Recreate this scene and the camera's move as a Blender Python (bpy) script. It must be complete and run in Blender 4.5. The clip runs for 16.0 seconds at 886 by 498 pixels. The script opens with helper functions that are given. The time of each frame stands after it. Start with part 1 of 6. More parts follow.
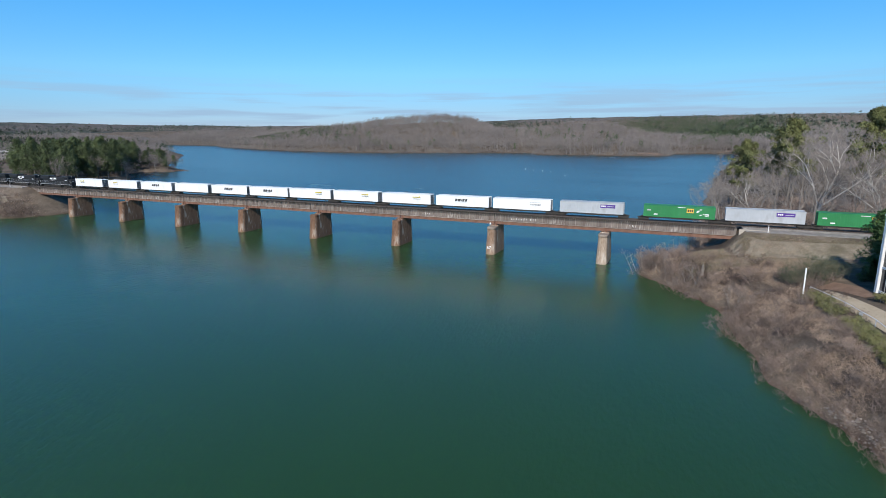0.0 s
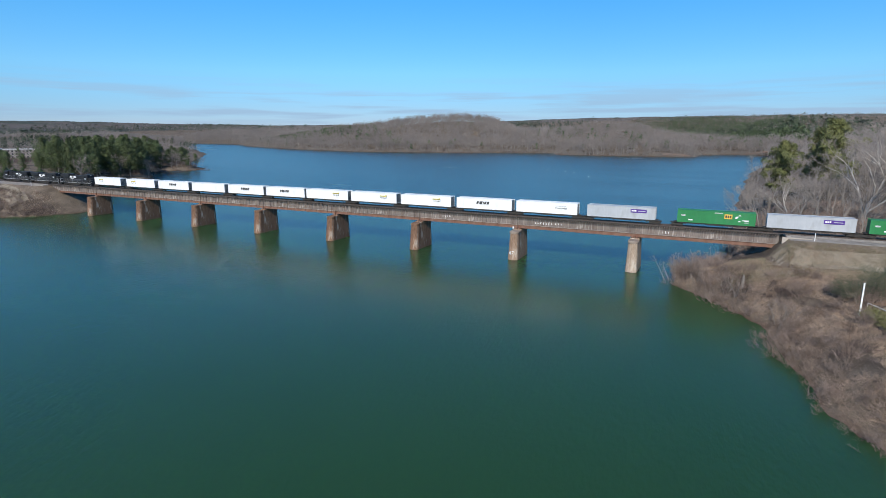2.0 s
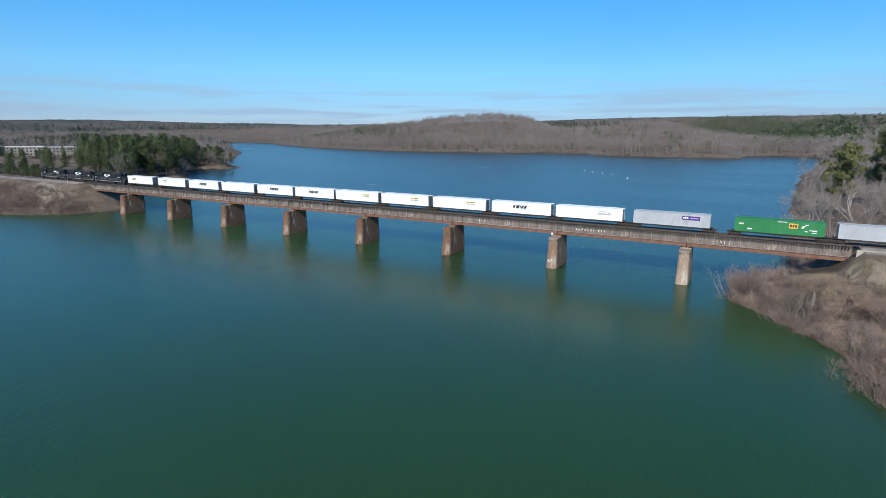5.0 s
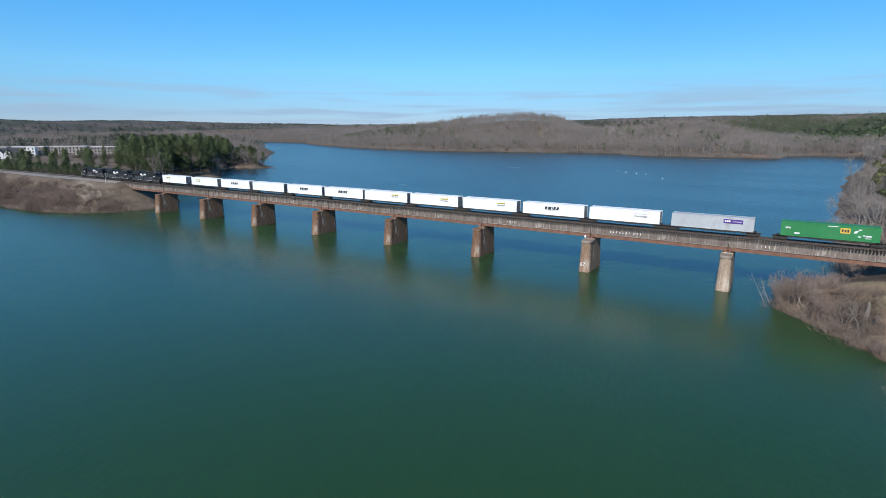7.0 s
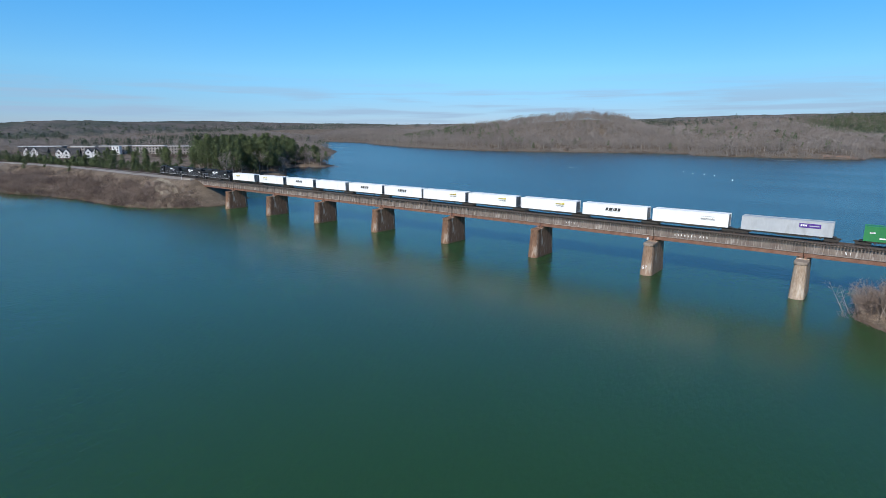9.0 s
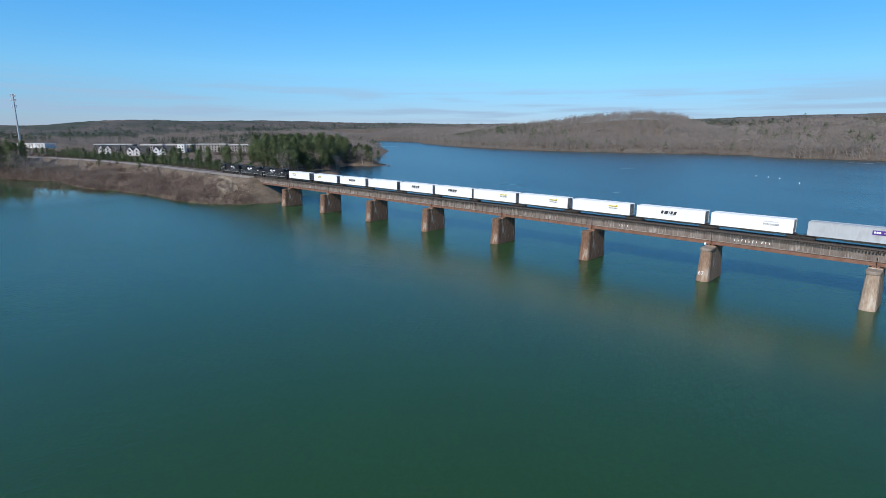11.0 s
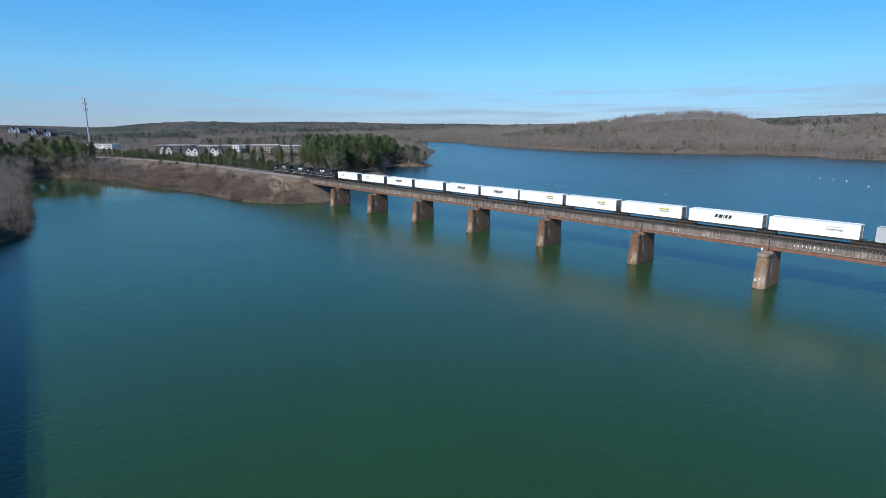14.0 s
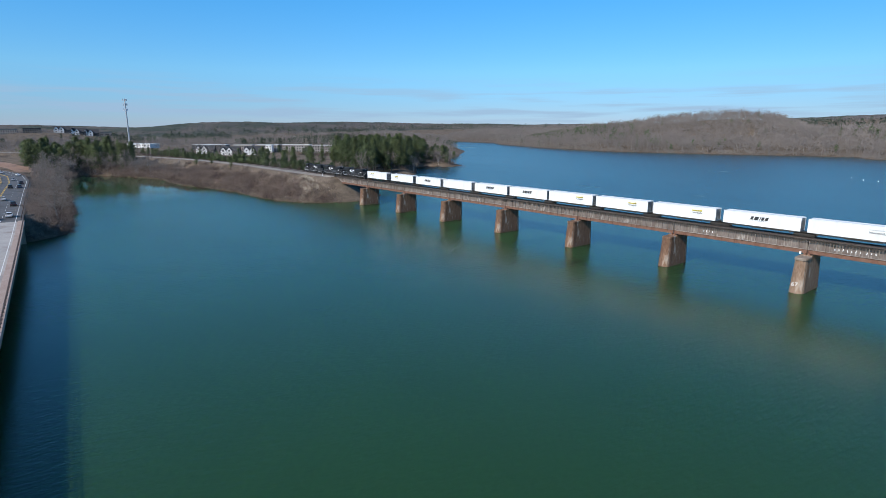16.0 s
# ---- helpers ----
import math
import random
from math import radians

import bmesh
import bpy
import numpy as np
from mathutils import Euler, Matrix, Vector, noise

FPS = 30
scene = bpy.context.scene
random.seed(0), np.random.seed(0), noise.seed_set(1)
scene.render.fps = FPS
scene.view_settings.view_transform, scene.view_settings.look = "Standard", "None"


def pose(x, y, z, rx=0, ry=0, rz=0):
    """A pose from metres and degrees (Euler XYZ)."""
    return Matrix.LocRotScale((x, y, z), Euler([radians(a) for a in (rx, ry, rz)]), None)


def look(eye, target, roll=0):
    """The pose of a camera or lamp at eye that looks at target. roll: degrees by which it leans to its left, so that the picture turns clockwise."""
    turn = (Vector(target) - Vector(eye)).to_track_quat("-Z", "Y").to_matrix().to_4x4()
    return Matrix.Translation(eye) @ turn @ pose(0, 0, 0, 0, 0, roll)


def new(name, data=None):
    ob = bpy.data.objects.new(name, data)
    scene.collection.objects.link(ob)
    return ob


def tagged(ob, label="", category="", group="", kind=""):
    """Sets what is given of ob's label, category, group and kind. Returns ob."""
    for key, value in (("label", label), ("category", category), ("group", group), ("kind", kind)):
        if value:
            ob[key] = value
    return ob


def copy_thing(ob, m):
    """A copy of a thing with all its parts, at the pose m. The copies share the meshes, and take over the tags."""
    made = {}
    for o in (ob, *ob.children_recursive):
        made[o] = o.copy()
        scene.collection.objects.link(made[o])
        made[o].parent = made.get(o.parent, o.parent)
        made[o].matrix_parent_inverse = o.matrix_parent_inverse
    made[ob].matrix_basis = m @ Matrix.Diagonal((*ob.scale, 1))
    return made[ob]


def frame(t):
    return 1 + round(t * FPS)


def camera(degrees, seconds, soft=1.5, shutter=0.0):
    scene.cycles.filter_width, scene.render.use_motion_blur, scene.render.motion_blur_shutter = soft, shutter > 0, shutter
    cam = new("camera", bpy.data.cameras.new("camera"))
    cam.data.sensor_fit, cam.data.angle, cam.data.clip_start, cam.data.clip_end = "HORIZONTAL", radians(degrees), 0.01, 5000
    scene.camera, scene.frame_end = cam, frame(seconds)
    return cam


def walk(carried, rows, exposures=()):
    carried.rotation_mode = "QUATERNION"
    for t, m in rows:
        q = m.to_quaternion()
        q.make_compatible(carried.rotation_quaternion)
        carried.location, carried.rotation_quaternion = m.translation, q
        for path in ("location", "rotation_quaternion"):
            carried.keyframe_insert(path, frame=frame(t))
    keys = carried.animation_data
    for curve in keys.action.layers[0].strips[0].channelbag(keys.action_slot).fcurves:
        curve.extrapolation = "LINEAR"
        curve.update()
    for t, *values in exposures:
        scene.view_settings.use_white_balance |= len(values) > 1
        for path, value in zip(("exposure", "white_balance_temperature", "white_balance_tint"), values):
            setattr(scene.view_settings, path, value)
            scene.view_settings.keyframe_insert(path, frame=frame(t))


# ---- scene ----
cam = camera(78.2, 16.0, soft=0.6)
PATH = [
    (0, (258.924, -141.735, 33.105), (258.138, -139.944, 32.688), -0.2),
    (0.5, (258.257, -140.287, 33.117), (257.449, -138.506, 32.699), -0.2),
    (1, (257.605, -138.856, 33.084), (256.775, -137.085, 32.667), -0.2),
    (1.5, (256.902, -137.412, 33.076), (256.06, -135.647, 32.659), -0.1),
    (2, (256.178, -135.991, 33.087), (255.327, -134.231, 32.669), -0.0),
    (2.5, (255.448, -134.586, 33.088), (254.585, -132.832, 32.669), -0.0),
    (3, (254.717, -133.221, 33.08), (253.84, -131.473, 32.66), 0.0),
    (3.5, (253.975, -132.011, 33.081), (253.082, -130.272, 32.66), 0.0),
    (4, (253.297, -130.976, 33.074), (252.384, -129.247, 32.653), 0.1),
    (6.5, (250.839, -127.147, 33.05), (249.824, -125.475, 32.63), 0.1),
    (7, (250.676, -126.902, 33.023), (249.633, -125.248, 32.602), 0.1),
    (7.5, (250.656, -126.944, 33.007), (249.569, -125.319, 32.586), 0.1),
    (8, (250.736, -127.053, 32.995), (249.608, -125.456, 32.574), 0.1),
    (8.5, (250.79, -127.22, 32.987), (249.621, -125.654, 32.566), 0.1),
    (9, (250.857, -127.372, 32.972), (249.645, -125.838, 32.55), 0.0),
    (9.5, (250.907, -127.509, 32.982), (249.652, -126.01, 32.56), 0.1),
    (12, (251.174, -127.902, 33.308), (249.784, -126.528, 32.884), 0.0),
    (12.5, (251.22, -127.934, 33.317), (249.809, -126.581, 32.894), 0.0),
    (13, (251.213, -127.934, 33.305), (249.784, -126.6, 32.883), 0.1),
    (13.5, (251.225, -127.889, 33.307), (249.781, -126.572, 32.884), 0.1),
    (14, (251.257, -127.82, 33.329), (249.795, -126.522, 32.907), 0.0),
    (14.5, (251.298, -127.78, 33.346), (249.821, -126.499, 32.923), 0.0),
    (15, (251.312, -127.785, 33.348), (249.82, -126.521, 32.926), 0.0),
    (15.5, (251.327, -127.841, 33.353), (249.818, -126.598, 32.931), -0.0),
    (16, (251.42, -127.885, 33.348), (249.892, -126.666, 32.926), 0.0),
]
walk(cam, [(t, look(eye, target, roll)) for t, eye, target, roll in PATH])

# ---- light ----
SUN = Vector((0.13, -1.0, 0.70)).normalized()          # towards the sun: clear winter noon
world = bpy.data.worlds.new("sky")
scene.world = world
world.use_nodes = True
wn, wl = world.node_tree.nodes, world.node_tree.links
wn.clear()
w_out, w_bg = wn.new("ShaderNodeOutputWorld"), wn.new("ShaderNodeBackground")
w_sky, w_map, w_noise = wn.new("ShaderNodeTexSky"), wn.new("ShaderNodeMapping"), wn.new("ShaderNodeTexNoise")
w_co, w_ramp, w_sep = wn.new("ShaderNodeTexCoord"), wn.new("ShaderNodeValToRGB"), wn.new("ShaderNodeSeparateXYZ")
w_band, w_mul, w_mix = wn.new("ShaderNodeValToRGB"), wn.new("ShaderNodeMath"), wn.new("ShaderNodeMix")
w_sky.sky_type, w_sky.sun_disc = "NISHITA", False
w_sky.sun_elevation = math.asin(SUN.z)
w_sky.sun_rotation = math.atan2(SUN.x, SUN.y)
w_sky.altitude, w_sky.air_density, w_sky.dust_density, w_sky.ozone_density = 250, 1.0, 0.0, 6.0
# thin stratus streaks low over the horizon
w_map.inputs["Scale"].default_value = (2.6, 2.6, 48)
w_noise.inputs["Scale"].default_value, w_noise.inputs["Detail"].default_value = 1.6, 6
w_ramp.color_ramp.elements[0].position, w_ramp.color_ramp.elements[1].position = 0.45, 0.60
e = w_band.color_ramp.elements
e[0].position, e[0].color = 0.0, (0.25, 0.25, 0.25, 1)
e[1].position, e[1].color = 0.095, (0, 0, 0, 1)
w_band.color_ramp.elements.new(0.030).color = (0.82, 0.82, 0.82, 1)
w_band.color_ramp.elements.new(0.065).color = (0.5, 0.5, 0.5, 1)
w_mul.operation = "MULTIPLY"
w_mix.data_type = "RGBA"
w_mix.inputs[7].default_value = (3.5, 5.1, 7.1, 1)
wl.new(w_co.outputs["Generated"], w_map.inputs["Vector"])
wl.new(w_map.outputs["Vector"], w_noise.inputs["Vector"])
wl.new(w_noise.outputs[0], w_ramp.inputs[0])
wl.new(w_co.outputs["Generated"], w_sep.inputs[0])
wl.new(w_sep.outputs["Z"], w_band.inputs[0])
wl.new(w_ramp.outputs[0], w_mul.inputs[0])
wl.new(w_band.outputs[0], w_mul.inputs[1])
wl.new(w_mul.outputs[0], w_mix.inputs[0])
w_tint = wn.new("ShaderNodeMix")
w_tint.data_type, w_tint.blend_type = "RGBA", "MULTIPLY"
w_grad = wn.new("ShaderNodeValToRGB")
w_grad.color_ramp.elements[0].position, w_grad.color_ramp.elements[0].color = 0.0, (0.50, 0.58, 0.90, 1)
w_grad.color_ramp.elements[1].position, w_grad.color_ramp.elements[1].color = 0.22, (0.46, 1.14, 1.40, 1)
w_grad.color_ramp.elements.new(0.1).color = (0.62, 0.98, 1.14, 1)
w_grad.color_ramp.elements.new(0.045).color = (0.54, 0.74, 0.99, 1)
wl.new(w_sep.outputs["Z"], w_grad.inputs[0])
wl.new(w_grad.outputs[0], w_tint.inputs[7])
w_tint.inputs[0].default_value = 1.0
wl.new(w_sky.outputs[0], w_tint.inputs[6])
# the sky pales a little towards the west
w_west, w_pale = wn.new("ShaderNodeMapRange"), wn.new("ShaderNodeVectorMath")
w_west.inputs["From Min"].default_value, w_west.inputs["From Max"].default_value = -1.0, -0.2
w_west.inputs["To Min"].default_value, w_west.inputs["To Max"].default_value = 1.28, 1.0
wl.new(w_sep.outputs["X"], w_west.inputs["Value"])
w_pale.operation = "SCALE"
wl.new(w_tint.outputs[2], w_pale.inputs[0])
wl.new(w_west.outputs[0], w_pale.inputs["Scale"])
wl.new(w_pale.outputs[0], w_mix.inputs[6])
wl.new(w_mix.outputs[2], w_bg.inputs["Color"])
w_bg.inputs["Strength"].default_value = 0.10
wl.new(w_bg.outputs[0], w_out.inputs[0])
lamp = bpy.data.lights.new("sun", "SUN")
lamp.energy, lamp.angle, lamp.color = 4.4, radians(0.53), (1.0, 0.945, 0.86)
sun = new("sun", lamp)
sun.matrix_world = look(SUN * 100, (0, 0, 0))
scene.view_settings.exposure = 0.0

# ---- materials ----
def surf(name, c1, c2, scale=1.0, rough=0.8, bump=0.3, metal=0.0, rand=0.0, island=0.0, stain=None, stain_scale=0.2,
         stain_cover=0.55, stretch=(1, 1, 1), spec=0.5, world_space=False, bump_dist=0.05):
    """Two-scale noise between two colours, an optional stain colour, relief and variation from piece to piece."""
    m = bpy.data.materials.new(name)
    m.use_nodes = True
    n, l = m.node_tree.nodes, m.node_tree.links
    b = n["Principled BSDF"]
    b.inputs["Roughness"].default_value, b.inputs["Metallic"].default_value = rough, metal
    b.inputs["Specular IOR Level"].default_value = spec
    co, mp = n.new("ShaderNodeTexCoord"), n.new("ShaderNodeMapping")
    mp.inputs["Scale"].default_value = stretch
    if world_space:
        l.new(n.new("ShaderNodeNewGeometry").outputs["Position"], mp.inputs["Vector"])
    else:
        l.new(co.outputs["Object"], mp.inputs["Vector"])
    fine, broad = n.new("ShaderNodeTexNoise"), n.new("ShaderNodeTexNoise")
    fine.inputs["Scale"].default_value, fine.inputs["Detail"].default_value = scale * 6, 6
    broad.inputs["Scale"].default_value, broad.inputs["Detail"].default_value = scale * 0.7, 4
    for t in (fine, broad):
        l.new(mp.outputs["Vector"], t.inputs["Vector"])
    add = n.new("ShaderNodeMath")
    add.operation = "ADD"
    l.new(fine.outputs[0], add.inputs[0])
    l.new(broad.outputs[0], add.inputs[1])
    ramp = n.new("ShaderNodeMapRange")
    ramp.inputs["From Min"].default_value, ramp.inputs["From Max"].default_value = 0.7, 1.3
    l.new(add.outputs[0], ramp.inputs["Value"])
    mix = n.new("ShaderNodeMix")
    mix.data_type = "RGBA"
    mix.inputs[6].default_value, mix.inputs[7].default_value = (*c1, 1), (*c2, 1)
    l.new(ramp.outputs[0], mix.inputs[0])
    colour = mix.outputs[2]
    if stain:
        st, sr, sm = n.new("ShaderNodeTexNoise"), n.new("ShaderNodeMapRange"), n.new("ShaderNodeMix")
        st.inputs["Scale"].default_value, st.inputs["Detail"].default_value = stain_scale, 5
        l.new(mp.outputs["Vector"], st.inputs["Vector"])
        sr.inputs["From Min"].default_value, sr.inputs["From Max"].default_value = stain_cover, stain_cover + 0.15
        l.new(st.outputs[0], sr.inputs["Value"])
        sm.data_type = "RGBA"
        sm.inputs[7].default_value = (*stain, 1)
        l.new(sr.outputs[0], sm.inputs[0])
        l.new(colour, sm.inputs[6])
        colour = sm.outputs[2]
    for amount, node, socket in ((rand, "ShaderNodeObjectInfo", "Random"), (island, "ShaderNodeNewGeometry", "Random Per Island")):
        if amount:
            vr, hs = n.new("ShaderNodeMapRange"), n.new("ShaderNodeHueSaturation")
            vr.inputs["To Min"].default_value, vr.inputs["To Max"].default_value = 1 - amount, 1 + amount
            l.new(n.new(node).outputs[socket], vr.inputs["Value"])
            l.new(vr.outputs[0], hs.inputs["Value"])
            l.new(colour, hs.inputs["Color"])
            colour = hs.outputs[0]
    l.new(colour, b.inputs["Base Color"])
    if bump:
        bp = n.new("ShaderNodeBump")
        bp.inputs["Strength"].default_value, bp.inputs["Distance"].default_value = bump, bump_dist
        l.new(fine.outputs[0], bp.inputs["Height"])
        l.new(bp.outputs[0], b.inputs["Normal"])
    return m


def water_material():
    m = bpy.data.materials.new("lake_water")
    m.use_nodes = True
    n, l = m.node_tree.nodes, m.node_tree.links
    b = n["Principled BSDF"]
    b.inputs["IOR"].default_value, b.inputs["Roughness"].default_value = 1.37, 0.25
    b.subsurface_method = "BURLEY"
    b.inputs["Subsurface Weight"].default_value, b.inputs["Subsurface Scale"].default_value = 1.0, 1.6
    b.inputs["Subsurface Radius"].default_value = (1.0, 1.6, 1.6)
    geo = n.new("ShaderNodeNewGeometry")
    # silt clouds in the water body
    silt, mixc = n.new("ShaderNodeTexNoise"), n.new("ShaderNodeMix")
    silt.inputs["Scale"].default_value, silt.inputs["Detail"].default_value = 0.012, 3
    l.new(geo.outputs["Position"], silt.inputs["Vector"])
    mixc.data_type = "RGBA"
    mixc.inputs[6].default_value, mixc.inputs[7].default_value = (0.0170, 0.054, 0.016, 1), (0.0215, 0.067, 0.020, 1)
    l.new(silt.outputs[0], mixc.inputs[0])
    l.new(mixc.outputs[2], b.inputs["Base Color"])
    # ripples driven by a light breeze, and a longer swell
    height = None
    for scale, stretch, amount in ((0.9, (1.0, 0.45, 1), 0.55), (0.3, (1.0, 0.6, 1), 0.2), (2.0, (1, 0.4, 1), 0.5)):
        mp, tx, mu = n.new("ShaderNodeMapping"), n.new("ShaderNodeTexNoise"), n.new("ShaderNodeMath")
        mp.inputs["Scale"].default_value, mp.inputs["Rotation"].default_value = stretch, (0, 0, radians(24))
        tx.inputs["Scale"].default_value, tx.inputs["Detail"].default_value = scale, 3
        mu.operation = "MULTIPLY_ADD"
        mu.inputs[1].default_value = amount
        l.new(geo.outputs["Position"], mp.inputs["Vector"])
        l.new(mp.outputs["Vector"], tx.inputs["Vector"])
        l.new(tx.outputs[0], mu.inputs[0])
        if height:
            l.new(height, mu.inputs[2])
        height = mu.outputs[0]
    # wind streaks: calmer and rougher lanes
    lm, lane, lr = n.new("ShaderNodeMapping"), n.new("ShaderNodeTexNoise"), n.new("ShaderNodeMapRange")
    lm.inputs["Scale"].default_value, lm.inputs["Rotation"].default_value = (0.004, 0.022, 1), (0, 0, radians(-20))
    lane.inputs["Scale"].default_value, lane.inputs["Detail"].default_value = 1.0, 4
    lr.inputs["From Min"].default_value, lr.inputs["From Max"].default_value = 0.35, 0.7
    lr.inputs["To Min"].default_value, lr.inputs["To Max"].default_value = 0.235, 0.265
    l.new(geo.outputs["Position"], lm.inputs["Vector"])
    l.new(lm.outputs["Vector"], lane.inputs["Vector"])
    l.new(lane.outputs[0], lr.inputs["Value"])
    # the sheltered inlet lies calm
    off, far, calm, mul = (n.new("ShaderNode" + k) for k in ("VectorMath", "VectorMath", "MapRange", "Math"))
    off.operation, far.operation, mul.operation = "SUBTRACT", "LENGTH", "MULTIPLY"
    off.inputs[1].default_value = (-215, -72, 0)
    calm.interpolation_type = "SMOOTHSTEP"
    calm.inputs["From Min"].default_value, calm.inputs["From Max"].default_value = 95, 190
    calm.inputs["To Min"].default_value, calm.inputs["To Max"].default_value = 0.12, 1.0
    l.new(geo.outputs["Position"], off.inputs[0])
    l.new(off.outputs[0], far.inputs[0])
    l.new(far.outputs["Value"], calm.inputs["Value"])
    l.new(lr.outputs[0], mul.inputs[0])
    l.new(calm.outputs[0], mul.inputs[1])
    # beyond the railway reflected sky blue is painted into the colour; more wind there
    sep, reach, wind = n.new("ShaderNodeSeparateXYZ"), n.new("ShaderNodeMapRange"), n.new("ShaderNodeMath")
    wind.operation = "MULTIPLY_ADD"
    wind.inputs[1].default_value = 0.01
    # holds the reflected sky's blue as a base colour, mixed in by y
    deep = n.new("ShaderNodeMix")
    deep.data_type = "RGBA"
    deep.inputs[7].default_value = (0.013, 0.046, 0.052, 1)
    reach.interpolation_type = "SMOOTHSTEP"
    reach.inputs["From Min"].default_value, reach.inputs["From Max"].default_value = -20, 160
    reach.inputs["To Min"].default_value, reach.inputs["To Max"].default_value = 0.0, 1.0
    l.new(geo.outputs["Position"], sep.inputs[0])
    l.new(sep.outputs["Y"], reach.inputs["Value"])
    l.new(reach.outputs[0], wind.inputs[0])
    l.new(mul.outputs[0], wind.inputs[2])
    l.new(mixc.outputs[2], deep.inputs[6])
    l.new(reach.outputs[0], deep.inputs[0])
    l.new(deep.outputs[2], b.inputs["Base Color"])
    l.new(wind.outputs[0], b.inputs["Roughness"])
    bp = n.new("ShaderNodeBump")
    bp.inputs["Strength"].default_value, bp.inputs["Distance"].default_value = 0.36, 0.20
    ease = n.new("ShaderNodeMath")
    ease.operation = "MULTIPLY"
    gust, gr = n.new("ShaderNodeTexNoise"), n.new("ShaderNodeMapRange")
    gust.inputs["Scale"].default_value, gust.inputs["Detail"].default_value = 0.03, 4
    gr.inputs["From Min"].default_value, gr.inputs["From Max"].default_value = 0.40, 0.66
    gr.inputs["To Min"].default_value, gr.inputs["To Max"].default_value = 0.24, 0.56
    l.new(geo.outputs["Position"], gust.inputs["Vector"])
    l.new(gust.outputs[0], gr.inputs["Value"])
    l.new(gr.outputs[0], ease.inputs[1])
    l.new(calm.outputs[0], ease.inputs[0])
    l.new(ease.outputs[0], bp.inputs["Strength"])
    l.new(height, bp.inputs["Height"])
    l.new(bp.outputs[0], b.inputs["Normal"])
    return m


def ground_material():
    """Dry winter grass and leaf litter, bare red clay on the wet margin."""
    m = surf("dry_ground", (0.115, 0.09, 0.068), (0.24, 0.19, 0.145), 0.5, 0.95, 0.8, stain=(0.09, 0.07, 0.055), stain_scale=0.07,
             stain_cover=0.5, world_space=True, spec=0.1, bump_dist=0.3)
    n, l = m.node_tree.nodes, m.node_tree.links
    b = n["Principled BSDF"]
    colour = b.inputs["Base Color"].links[0].from_socket
    geo, sep, mr, mx, nz, ad = (n.new("ShaderNode" + k) for k in ("NewGeometry", "SeparateXYZ", "MapRange", "Mix", "TexNoise", "Math"))
    nz.inputs["Scale"].default_value = 0.15
    l.new(geo.outputs["Position"], sep.inputs[0])
    l.new(geo.outputs["Position"], nz.inputs["Vector"])
    ad.operation = "MULTIPLY_ADD"
    ad.inputs[1].default_value = 2.5
    l.new(nz.outputs[0], ad.inputs[0])
    l.new(sep.outputs["Z"], ad.inputs[2])
    mr.inputs["From Min"].default_value, mr.inputs["From Max"].default_value = 1.2, 1.9
    l.new(ad.outputs[0], mr.inputs["Value"])
    mx.data_type = "RGBA"
    mx.inputs[6].default_value = (0.125, 0.085, 0.06, 1)
    l.new(mr.outputs[0], mx.inputs[0])
    l.new(colour, mx.inputs[7])
    l.new(mx.outputs[2], b.inputs["Base Color"])
    return m


M_WATER, M_GROUND = water_material(), ground_material()
M_PIER = surf("pier_concrete", (0.115, 0.056, 0.034), (0.27, 0.16, 0.10), 0.75, 0.9, 0.5, stain=(0.52, 0.45, 0.38), stain_scale=0.7,
              stain_cover=0.55, stretch=(1, 1, 0.3), rand=0.10)
M_PIER_TAN = surf("pale_pier_concrete", (0.27, 0.19, 0.13), (0.50, 0.40, 0.31), 0.75, 0.9, 0.5, stain=(0.62, 0.56, 0.49), stain_scale=0.6,
                  stain_cover=0.57, stretch=(1, 1, 0.3))
M_PIER_MID = surf("rusty_tan_pier_concrete", (0.19, 0.112, 0.068), (0.37, 0.26, 0.185), 0.75, 0.9, 0.5, stain=(0.58, 0.52, 0.45), stain_scale=0.7,
                  stain_cover=0.56, stretch=(1, 1, 0.3))
M_CAP = surf("cap_concrete", (0.21, 0.16, 0.125), (0.33, 0.275, 0.225), 0.9, 0.9, 0.4)
M_ABUT = surf("abutment_concrete", (0.34, 0.29, 0.24), (0.48, 0.43, 0.37), 0.5, 0.9, 0.4)
M_GIRDER = surf("weathered_girder_steel", (0.115, 0.082, 0.068), (0.235, 0.20, 0.175), 0.8, 0.8, 0.2, stain=(0.50, 0.46, 0.42), stain_scale=1.3,
                stain_cover=0.58, stretch=(1, 1, 0.22), rand=0.12)
M_STIFF = surf("pale_stiffener_steel", (0.16, 0.125, 0.105), (0.36, 0.32, 0.285), 1.2, 0.8, 0.2, rand=0.4)
M_RUST = surf("rusty_flange_steel", (0.15, 0.065, 0.04), (0.26, 0.15, 0.105), 1.0, 0.85, 0.3)
M_TIE = surf("creosoted_timber", (0.045, 0.038, 0.033), (0.12, 0.10, 0.085), 1.5, 0.9, 0.4, rand=0.35)
M_RAIL = surf("worn_rail_steel", (0.10, 0.065, 0.05), (0.20, 0.16, 0.14), 2.0, 0.45, 0.1, metal=0.7)
M_BALLAST = surf("ballast_gravel", (0.17, 0.15, 0.13), (0.33, 0.30, 0.27), 1.2, 0.95, 0.9, world_space=True, stain=(0.16, 0.13, 0.11), stain_scale=0.12)
M_SPILL = surf("spilled_gravel", (0.185, 0.150, 0.108), (0.335, 0.285, 0.218), 0.6, 0.95, 0.9, world_space=True, stain=(0.15, 0.125, 0.085), stain_scale=0.25, stain_cover=0.5, bump_dist=0.2)
